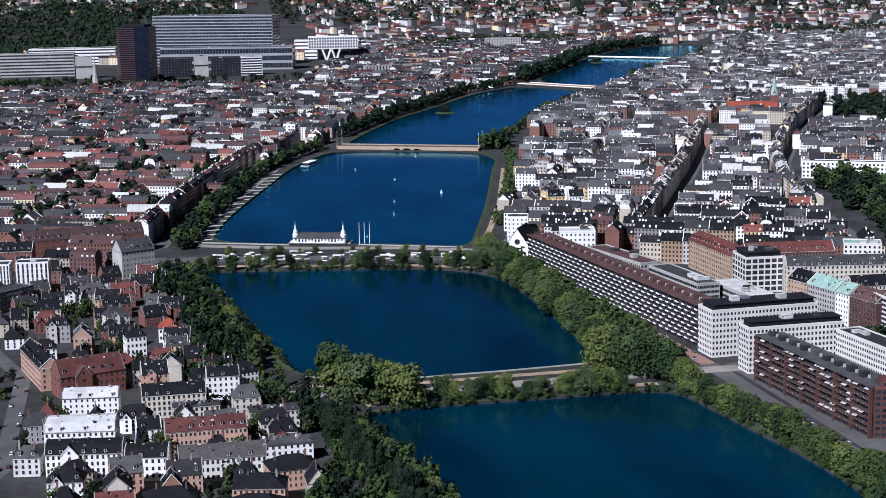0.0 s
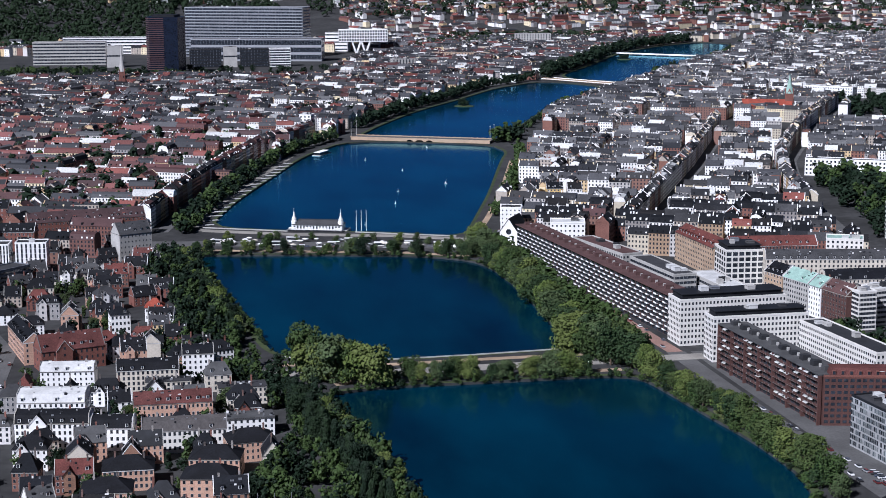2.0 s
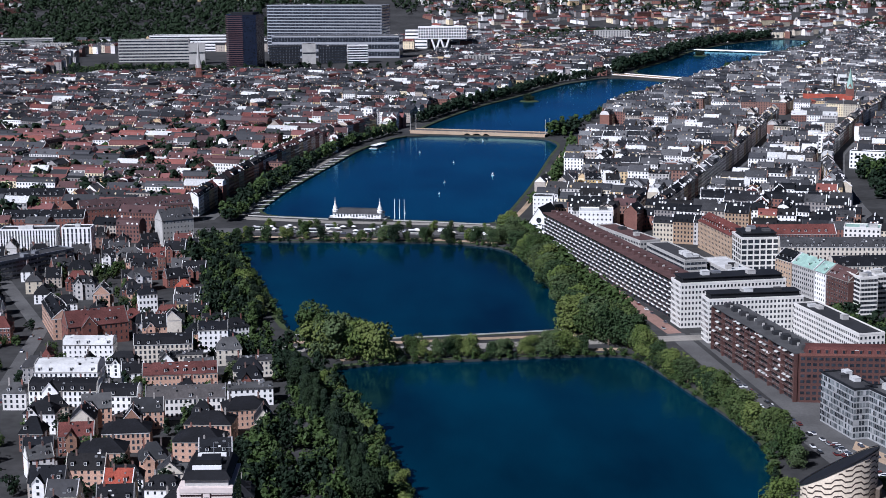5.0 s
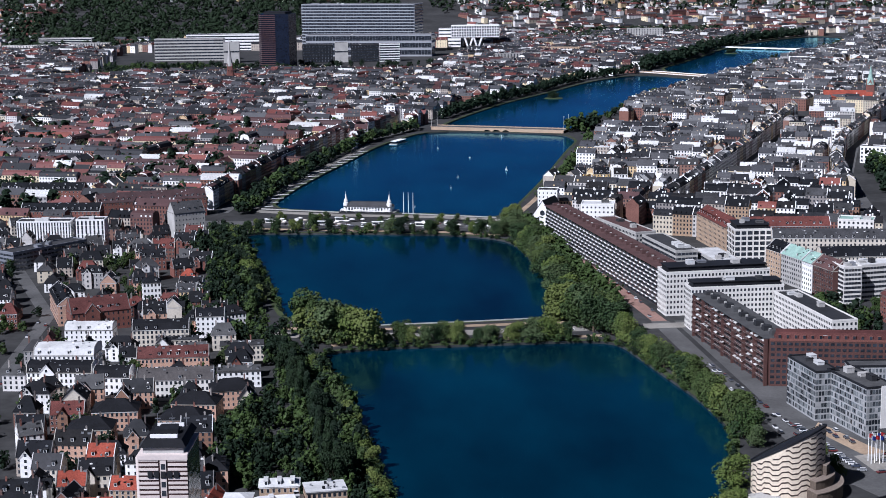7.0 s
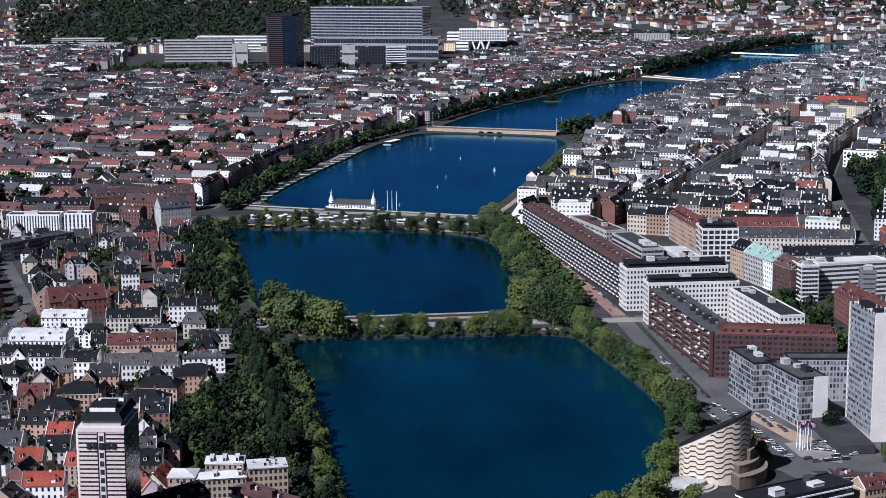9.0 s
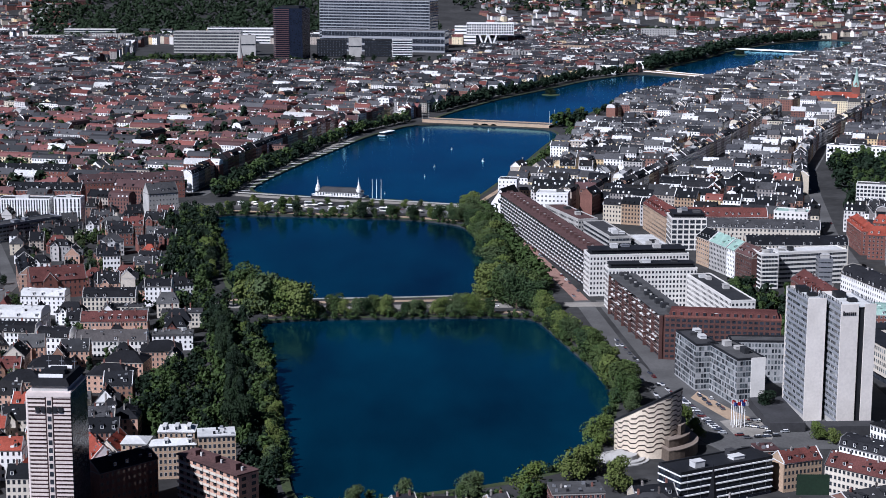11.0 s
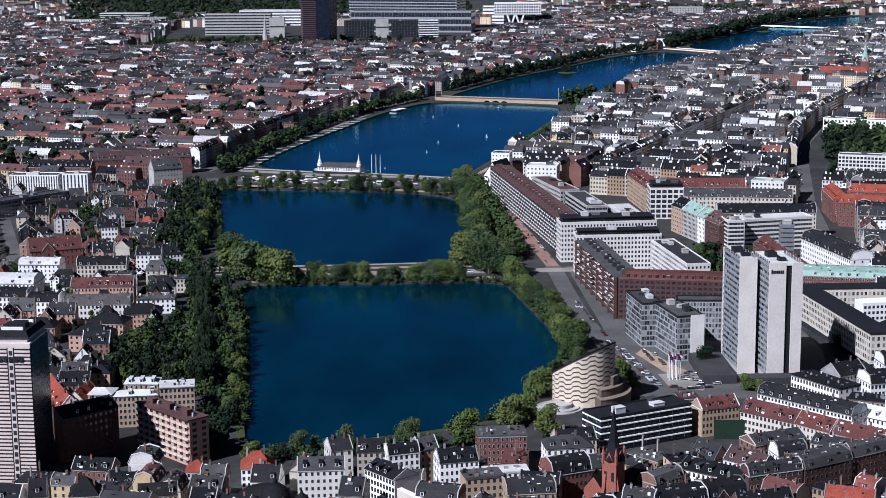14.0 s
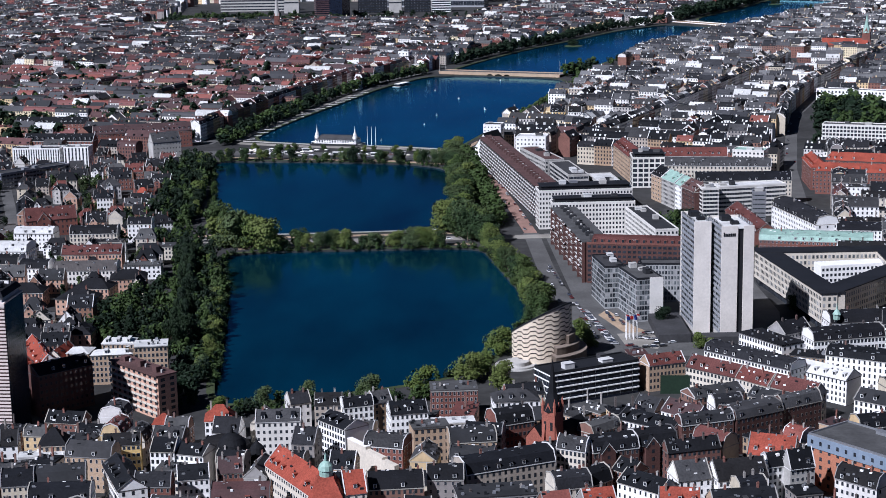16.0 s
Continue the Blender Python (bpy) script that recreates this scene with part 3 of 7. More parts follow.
def build_ground():
    x0, x1, y0, y1 = -2600, 3600, -700, 4230
    pts, edges, loops = [], [], []
    for ring in [[(x0, y0), (x1, y0), (x1, y1), (x0, y1)]] + SHORES:
        i = len(pts)
        pts += [Vector(p) for p in ring]
        edges += [(i + k, i + (k + 1) % len(ring)) for k in range(len(ring))]
        loops.append((i, len(ring)))
    vs, _, tris, *_ = delaunay_2d_cdt(pts, edges, [], 0, 1e-4)
    bm = bmesh.new()
    bv = [bm.verts.new((v.x, v.y, GZ)) for v in vs]
    for t in tris:
        c = (sum(vs[k].x for k in t) / 3, sum(vs[k].y for k in t) / 3)
        if not any(inside(c, s) for s in SHORES):
            bm.faces.new([bv[k] for k in t])
    for s in SHORES:
        n = len(s)
        top = [bm.verts.new((x, y, GZ)) for x, y in s]
        low = [bm.verts.new((x, y, -1.5)) for x, y in s]
        for k in range(n):
            bm.faces.new((top[k], top[(k + 1) % n], low[(k + 1) % n], low[k]))
    # the land rises gently behind the town
    a, b = bm.verts.new((x0, y1, GZ)), bm.verts.new((x1, y1, GZ))
    for y, z in ((4400, 8), (4700, 42), (4950, 82), (5180, 118)):
        c, d = bm.verts.new((x0, y, z)), bm.verts.new((x1, y, z))
        bm.faces.new((a, b, d, c))
        a, b = c, d
    bmesh.ops.remove_doubles(bm, verts=bm.verts, dist=0.001)
    bmesh.ops.recalc_face_normals(bm, faces=bm.faces)
    me = bpy.data.meshes.new("ground")
    bm.to_mesh(me)
    bm.free()
    me.materials.append(M["ground"])
    tagged(new("ground", me), "grey town ground of streets and yards", "ground", kind="structure")


def rise(y):
    pts = ((4230, GZ), (4400, 8), (4700, 42), (4950, 82), (5180, 118))
    return float(np.interp(y, [p[0] for p in pts], [p[1] for p in pts]))


build_ground()
for _k, _ring in enumerate(SHORES):
    _g = Geo()
    _c = np.mean(_ring, axis=0)
    _big = [(x + (x - _c[0]) * 0.01, y + (y - _c[1]) * 0.004) for x, y in _ring]
    _g.face([(x, y, 0.0) for x, y in _big])
    # lakes from the third on take the body colour with painted sky reflection
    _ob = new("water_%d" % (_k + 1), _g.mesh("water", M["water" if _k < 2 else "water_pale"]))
    tagged(_ob, "dark blue rippled lake water" if _k < 2 else "brighter blue rippled far lake water with sky reflection in its colour", "water", kind="structure")


def strip(name, pts, width, mat, z, label, category="road"):
    """A flat band along a line of points, a few centimetres thick."""
    g = Geo()
    left, right = [], []
    for k, p in enumerate(pts):
        a, b = pts[max(0, k - 1)], pts[min(len(pts) - 1, k + 1)]
        d = Vector((b[0] - a[0], b[1] - a[1])).normalized()
        n = Vector((-d.y, d.x)) * width / 2
        left.append((p[0] + n.x, p[1] + n.y))
        right.append((p[0] - n.x, p[1] - n.y))
    for k in range(len(pts) - 1):
        q = [right[k], right[k + 1], left[k + 1], left[k]]
        g.face([(x, y, z) for x, y in q])
        g.face([(*right[k], z - 0.3), (*right[k + 1], z - 0.3), (*right[k + 1], z), (*right[k], z)])
        g.face([(*left[k + 1], z - 0.3), (*left[k], z - 0.3), (*left[k], z), (*left[k + 1], z)])
    ob = new(name, g.mesh(name, M[mat]))
    return tagged(ob, label, category, kind="structure")

FOOT = []


def claim(p0, p1, D, pad=2.0):
    """Keeps other houses off this footprint."""
    d = Vector((p1[0] - p0[0], p1[1] - p0[1])).normalized()
    n = Vector((-d.y, d.x))
    a, b = Vector(p0) - d * pad - n * pad, Vector(p1) + d * pad - n * pad
    c, e = b + n * (D + 2 * pad), a + n * (D + 2 * pad)
    FOOT.append([tuple(a), tuple(b), tuple(c), tuple(e)])


# ---- causeways, roads and paths ----
K0, K1 = (-48, 1234), (196, 1222)
strip("road_causeway", [(-60, 1232), (20, 1219), (110, 1222), (205, 1224)], 13, "paving", GZ + 0.18, "worn grey road crossing the lake on a causeway")
strip("path_north", [(-45, 1248), (15, 1236), (75, 1239), (140, 1241)], 6, "gravel", GZ + 0.06, "tan gravel path along the causeway", "path")
strip("path_south", [(-10, 1199), (20, 1203), (75, 1203), (150, 1203)], 6, "gravel", GZ + 0.06, "tan gravel path along the causeway", "path")
strip("road_dam", [(-190, 1660), (-60, 1640), (20, 1622), (90, 1606), (165, 1580), (230, 1560)], 22, "asphalt", GZ + 0.17, "wide grey road across the dam between two lakes")
strip("path_dam", [(-70, 1612), (6, 1594), (80, 1577), (135, 1550)], 8, "gravel", GZ + 0.06, "pale gravel promenade by the water", "path")
strip("pavement_dam", [(-70, 1705), (5, 1672), (87, 1650), (140, 1624)], 12, "paving", GZ + 0.07, "pale paved promenade by the water", "pavement")
strip("road_shore_east", [(206, 940), (203, 1010), (197, 1070), (194, 1130), (191, 1236)], 11, "asphalt", GZ + 0.14, "grey street along the lake shore")
strip("promenade", [(191, 1236), (182.5, 1340), (172, 1450), (158, 1545)], 9, "terracotta", GZ + 0.15, "reddish paved promenade before the long apartment block", "pavement")
strip("road_shore_north", [(152, 1560), (196, 1720), (240, 1870), (300, 2080), (330, 2200), (350, 2290)], 11, "asphalt", GZ + 0.14, "grey street along the lake shore")
strip("path_shore_east", [(150, 1640), (176, 1722), (217, 1863), (276, 2095)], 5, "gravel", GZ + 0.06, "gravel path along the shore", "path")
strip("road_shore_west", [(-100, 1700), (-72, 1846), (-35, 1985), (30, 2195), (100, 2330), (150, 2480), (225, 2660), (316, 2830), (415, 3020), (525, 3150)], 11, "asphalt", GZ + 0.14, "grey street along the lake shore")
strip("path_shore_west", [(-73, 1723), (-47, 1846), (-12, 1977), (45, 2182)], 7, "paving", GZ + 0.07, "pale quay along the shore", "path")
strip("street_long", [(400, 1330), (425, 1488), (467, 1688), (508, 1855), (571, 2034), (717, 2336), (868, 2599)], 11, "asphalt", GZ + 0.10, "long grey street between house blocks")
strip("street_inner", [(290, 1640), (314, 1690), (464, 2020), (614, 2372)], 11, "asphalt", GZ + 0.10, "narrow street between house blocks")
strip("road_south", [(206, 945), (222, 900), (250, 860)], 12, "asphalt", GZ + 0.20, "grey street beside the car park")
strip("street_west", [(-330, 940), (-215, 1060), (-190, 1130), (-188, 1300), (-240, 1480)], 9, "asphalt", GZ + 0.12, "grey street between villas")

def verge(k, inner, outer, mat, label):
    """A band of ground that follows the outline of a lake."""
    ring = SHORES[k]
    n = len(ring)
    area = sum(ring[i][0] * ring[(i + 1) % n][1] - ring[(i + 1) % n][0] * ring[i][1] for i in range(n))
    s = 1 if area > 0 else -1
    a, b = [], []
    for i, p in enumerate(ring):
        d = Vector((ring[(i + 1) % n][0] - ring[i - 1][0], ring[(i + 1) % n][1] - ring[i - 1][1])).normalized()
        q = Vector((d.y, -d.x)) * s
        a.append((p[0] + q.x * inner, p[1] + q.y * inner, GZ + 0.03))
        b.append((p[0] + q.x * outer, p[1] + q.y * outer, GZ + 0.03))
    g = Geo()
    g.solid(a + b, [(i, (i + 1) % n, n + (i + 1) % n, n + i) if s < 0 else (i, n + i, n + (i + 1) % n, (i + 1) % n) for i in range(n)])
    tagged(new("verge_%d" % (k + 1), g.mesh("verge", M[mat])), label, "grass", kind="structure")


for _k, _w in ((0, 4), (1, 4), (2, 3), (3, 4), (4, 6)):
    verge(_k, 0.0, _w, "grass", "green grass verge along the lake shore")
_g = Geo()
_g.face([(222, 1012, GZ + 0.05), (234, 972, GZ + 0.05), (246, 950, GZ + 0.05), (238, 938, GZ + 0.05), (226, 962, GZ + 0.05), (216, 1000, GZ + 0.05)][::-1])
tagged(new("pavement_plaza", _g.mesh("plaza", M["gravel"])), "tan paved forecourt before the office block", "pavement", kind="structure")
_g = Geo()
_g.face([(172, 1114, GZ + 0.06), (172, 1082, GZ + 0.06), (187, 1108, GZ + 0.06), (187, 1124, GZ + 0.06)])
tagged(new("lawn", _g.mesh("lawn", M["lawn"])), "small light green lawn between shore and street", "lawn", kind="structure")
_g = Geo()
_g.face([(222, 958, GZ + 0.06), (224, 936, GZ + 0.06), (240, 926, GZ + 0.06), (247, 946, GZ + 0.06), (240, 962, GZ + 0.06)])
tagged(new("pavement_forecourt", _g.mesh("forecourt", M["paving"])), "pale paved square with flagpoles", "pavement", kind="structure")
for _p0, _p1 in (((-34, 1264), (12, 1246.5)), ((12, 1246.5), (76, 1249.5)), ((76, 1249.5), (130, 1254.5))):
    _m, _L = along(_p0, _p1, GZ)
    _t = tagged(new("causeway_wall"), "pale stone wall along the causeway edge", "wall", kind="structure")
    _t.matrix_basis = _m
    _g = Geo()
    _g.box(0, -0.6, -1.8, _L, 0.0, 0.7)
    part("wall_body", _g, M["concrete"], _t)
_g = Geo()
_g.face([(198, 920, GZ + 0.04), (300, 905, GZ + 0.04), (318, 1000, GZ + 0.04), (316, 1230, GZ + 0.04), (200, 1236, GZ + 0.04), (205, 1060, GZ + 0.04)])
tagged(new("pavement_offices", _g.mesh("office_yard", M["asphalt"])), "grey asphalt yards and car parks round the offices", "pavement", kind="structure")
# ---- bridge with three arches ----
def stone_bridge():
    p0, p1 = (127, 2324), (283, 2252)
    m, L = along(p0, p1, 0)
    root = thing("bridge", m, "pale stone road bridge with three low arches over the lake", "bridge")
    claim(p0, p1, 24)
    g = Geo()
    W = 24
    ys = (0.0, W)
    spans = [(L * 0.43, 9), (L * 0.50, 11), (L * 0.57, 9)]
    for y0, y1 in ((0, 0.8), (W - 0.8, W)):
        x = 0.0
        for c, w in spans:
            g.box(x, y0, -1.2, c - w / 2, y1, 4.6)
            n = 8
            for k in range(n):
                a0, a1 = math.pi * k / n, math.pi * (k + 1) / n
                xa, xb = c - w / 2 * math.cos(a0), c - w / 2 * math.cos(a1)
                za, zb = 0.6 + 2.9 * math.sin(a0), 0.6 + 2.9 * math.sin(a1)
                g.solid([(xa, y0, za), (xb, y0, zb), (xb, y0, 4.6), (xa, y0, 4.6), (xa, y1, za), (xb, y1, zb), (xb, y1, 4.6), (xa, y1, 4.6)], [(0, 1, 2, 3), (5, 4, 7, 6), (4, 5, 1, 0)])
            x = c + w / 2
        g.box(x, y0, -1.2, L, y1, 4.6)
    part("side_wall", g, M["brick_pale"], root)
    g = Geo()
    g.box(0, 0.8, 4.0, L, W - 0.8, 4.5)
    part("deck", g, M["asphalt"], root)
    for y in (0, W - 0.6):
        g = Geo()
        g.box(-1, y, 4.62, L + 1, y + 0.6, 5.5)
        for k in range(26):
            g.box(L * k / 25 - 0.5, y - 0.15, 4.6, L * k / 25 + 0.5, y + 0.75, 5.8)
        part("parapet", g, M["brick_pale"], root)
    for x in (0, L):
        for y in (2, W - 2):
            g = Geo()
            g.tube(x, y, 4.5, 21, 0.35, 0.2, 8)
            g.lathe(x, y, [(0.2, 21), (0.6, 21.4), (0.5, 22.2), (0.1, 22.8)], 8)
            part("mast", g, M["concrete"], root)


stone_bridge()
for _n, _p0, _p1, _w, _lab, _mat, _z in (("bridge", (552, 3172), (655, 3022), 30, "low tan causeway bridge across the lake", "gravel", 2.2), ("bridge", (828, 3822), (1036, 3640), 12, "thin white footbridge across the far lake", "white", 3.0)):
    _m, _L = along(_p0, _p1, 0)
    claim(_p0, _p1, _w)
    _r = thing(_n, _m, _lab, "bridge")
    _g = Geo()
    _g.box(-12, 0, _z - 1.0, _L + 12, _w, _z)
    part("deck", _g, M[_mat], _r)
    for _k in range(9):
        _g = Geo()
        _g.box(_L * (_k + 0.5) / 9 - 1, 1, -1.5, _L * (_k + 0.5) / 9 + 1, _w - 1, _z - 1.0)
        part("pier", _g, M["concrete"], _r)
    for _y in (0, _w - 0.3):
        _g = Geo()
        _g.box(-12, _y, _z, _L + 12, _y + 0.3, _z + 1.0)
        part("railing", _g, M["white"], _r)


# ---- lakeside landmarks ----
def planetarium():
    c = (179, 914)
    root = thing("planetarium", pose(c[0], c[1], GZ), "round pale planetarium with a slanted roof and zigzag brick bands", "building")
    FOOT.append([(c[0] + 34 * math.cos(a * 0.6), c[1] + 34 * math.sin(a * 0.6)) for a in range(10)])
    R, n = 15.3, 72
    up = Vector((0.80, -0.60, 0))

    def top(x, y):
        return 21.3 + (x * up.x + y * up.y) * 0.6

    g = Geo()
    ring = [(R * math.cos(2 * math.pi * k / n), R * math.sin(2 * math.pi * k / n)) for k in range(n)]
    g.solid([(x, y, -2) for x, y in ring] + [(x, y, top(x, y)) for x, y in ring], [(k, (k + 1) % n, n + (k + 1) % n, n + k) for k in range(n)])
    part("drum", g, M["plan_pale"], root)
    g = Geo()
    g.face([(x * 0.985, y * 0.985, top(x, y) - 0.15) for x, y in ring])
    part("roof", g, M["dark"], root, "dark slanted roof")
    g = Geo()
    for k in range(n):
        j = (k + 1) % n
        (x0, y0), (x1, y1) = ring[k], ring[j]
        g.solid([(x * s, y * s, top(x, y) + d) for x, y in (ring[k], ring[j]) for s, d in ((1.02, 0.25), (0.975, 0.25), (1.02, -0.6))], [(0, 1, 4, 3), (0, 3, 5, 2)])
    part("rim", g, M["dark"], root)
    # zigzag courses wind down the wall
    for row in range(16):
        g = Geo()
        for k in range(n):
            j = k + 1
            za = 1.6 + row * 2.3 + (1.25 if k % 6 in (1, 2, 3) else 0.0)
            zb = 1.6 + row * 2.3 + (1.25 if j % 6 in (1, 2, 3) else 0.0)
            (x0, y0), (x1, y1) = ring[k], ring[j % n]
            slope_a, slope_b = (x0 * up.x + y0 * up.y) * 0.16, (x1 * up.x + y1 * up.y) * 0.16
            za, zb = za + slope_a, zb + slope_b
            if max(za, zb) + 1.0 > min(top(x0, y0), top(x1, y1)) - 0.5 or min(za, zb) < 0:
                continue
            s = 1.006
            g.face([(x0 * s, y0 * s, za), (x1 * s, y1 * s, zb), (x1 * s, y1 * s, zb + 0.62), (x0 * s, y0 * s, za + 0.62)])
        part("zigzag_course", g, M["zigzag"], root, "dark brown zigzag brick course", "stuff")
    for k, (r, a0, a1, h0, h1) in enumerate(((23.0, -75, 45, -2, 5.6), (19.3, -70, 60, 5.6, 9.4), (17.2, -40, 80, 9.4, 14.0))):
        g = Geo()
        arc = [(r * math.cos(radians(a0 + (a1 - a0) * i / 16)), r * math.sin(radians(a0 + (a1 - a0) * i / 16))) for i in range(17)]
        g.extrude([(0, 0)] + arc, h0, h1)
        ax = part("annex", g, M["annex"], root, "stepped brown annex")
        g = Geo()
        arc2 = [(x * 1.01, y * 1.01) for x, y in arc]
        g.extrude([(0, 0)] + arc2, h1, h1 + 0.4)
        part("annex_roof", g, M["annex_top"], ax)
    for k, (r, h) in enumerate(((11.5, 0.5), (9.5, 1.0), (6.0, 2.6))):
        g = Geo()
        g.lathe(-13, -14, [(r, -2), (r, h), (r - 0.5, h + 0.05), (r - 0.5, h - 0.25)], 40)
        part("terrace_step", g, M["concrete"], root, "round pale terrace")


M["plan_pale"] = material("pale_band_brick", [(0.64, 0.55, 0.43)], grain=0.12, size=0.8, stain=0.1, big=0.1)
M["zigzag"] = material("zigzag_brick", [(0.05, 0.036, 0.03)], grain=0.2, size=0.8)
M["annex"] = material("annex_brick", [(0.11, 0.085, 0.065)], grain=0.2, size=0.8, stain=0.15, big=0.1)
M["annex_top"] = material("annex_roof", [(0.20, 0.16, 0.13)], grain=0.15, size=1.0, stain=0.15, big=0.1)
planetarium()


def twin_tower():
    """Two offset hotel slabs with blank pale end walls and banded window fronts."""
    root = thing("hotel_tower", pose(0, 0, GZ), "pale grey twin-slab hotel tower with blank white end walls", "tower")
    d = Vector((0.09, -0.996)).normalized()
    n = Vector((0.996, 0.09)).normalized()
    for k, (corner, L, W) in enumerate((((260, 987), 31, 9.2), ((272.2, 973), 31, 17.3))):
        a = Vector(corner)
        H = 59.5
        m = Matrix(((d.x, n.x, 0, a.x), (d.y, n.y, 0, a.y), (0, 0, 1, 0), (0, 0, 0, 1)))
        FOOT.append([tuple(a), tuple(a + d * L), tuple(a + d * L + n * W), tuple(a + n * W)])
        g = Geo()
        g.box(0, 0.6, -2, L - (0.6 if k == 0 else 2.4), W - 0.6, H)
        part("core", g, M["concrete"], root, m=m)
        # blank end walls
        for x0, x1 in ((-0.3, 0.5), (L - 0.8, L)):
            if k == 1 and x1 == L:
                for y0, y1 in ((0, W * 0.5), (W * 0.68, W)):
                    g = Geo()
                    g.box(x0, y0, -2, x1, y1, H + 1.5)
                    part("end_wall", g, M["hotel_wall"], root, m=m)
            else:
                g = Geo()
                g.box(x0, 0, -2, x1, W, H + 1.5)
                part("end_wall", g, M["hotel_wall"], root, m=m)
        if k == 1:
            g = Geo()
            g.box(L - 2.6, W * 0.5, 0, L - 1.0, W * 0.68, H)
            part("dark_slot", g, M["dark"], root, m=m)
        for y, s in ((0, 1), (W, -1)):
            win, bands = Geo(), Geo()
            for fl in range(20):
                z = 3 + fl * 2.95
                nb = int(L / 1.65)
                bands.box(0.5, min(y + s * 0.2, y + s * 0.7), z - 0.1, L - 0.8, max(y + s * 0.2, y + s * 0.7), z + 1.25)
                for b in range(nb):
                    x = 0.8 + (L - 1.9) * (b + 0.5) / nb
                    q = [(x - 0.6, y + s * 0.45, z + 1.25), (x + 0.6, y + s * 0.45, z + 1.25), (x + 0.6, y + s * 0.45, z + 2.85), (x - 0.6, y + s * 0.45, z + 2.85)]
                    win.face(q if s > 0 else q[::-1])
            part("floor_bands", bands, M["band_grey"], root, "grey floor bands", "stuff", m)
            part("windows", win, M["glass_grey"], root, "grey reflecting windows", "stuff", m)
        g = Geo()
        g.box(0, 0.4, H, L - 0.3, W - 0.4, H + 0.3)
        part("roof", g, M["pale_roof"], root, m=m)
        for x0, y0, a1, b1, h in ((L * 0.15, W * 0.3, 6, 5, 2.6), (L * 0.55, W * 0.45, 4, 4, 1.6)):
            g = Geo()
            g.box(x0, y0, H + 0.3, x0 + a1, y0 + b1, H + 0.3 + h)
            part("roof_plant", g, M["dark"], root, m=m)
    g = Geo()
    g.box(242, 938, 0, 259, 985, 4.5)
    g.box(262, 930, 0, 292, 939, 5.0)
    part("podium", g, M["felt"], root, "low dark podium roof")
    # unreadable dark wordmark on the end wall
    m = Matrix(((d.x, n.x, 0, 272.2), (d.y, n.y, 0, 973), (0, 0, 1, 0), (0, 0, 0, 1)))
    g = Geo()
    for i in range(7):
        g.box(31.02, 0.9 + i * 0.95, 55.6, 31.17, 1.6 + i * 0.95, 57.2 if i else 57.8)
    part("sign_bar", g, M["dark"], root, "dark sign bars", m=m)


M["hotel_wall"] = material("hotel_render", [(0.66, 0.62, 0.57)], grain=0.06, size=1.2, stain=0.08, big=0.08)
M["band_grey"] = material("grey_panel", [(0.24, 0.25, 0.27)], grain=0.1, size=1.0, stain=0.1, big=0.1)
twin_tower()


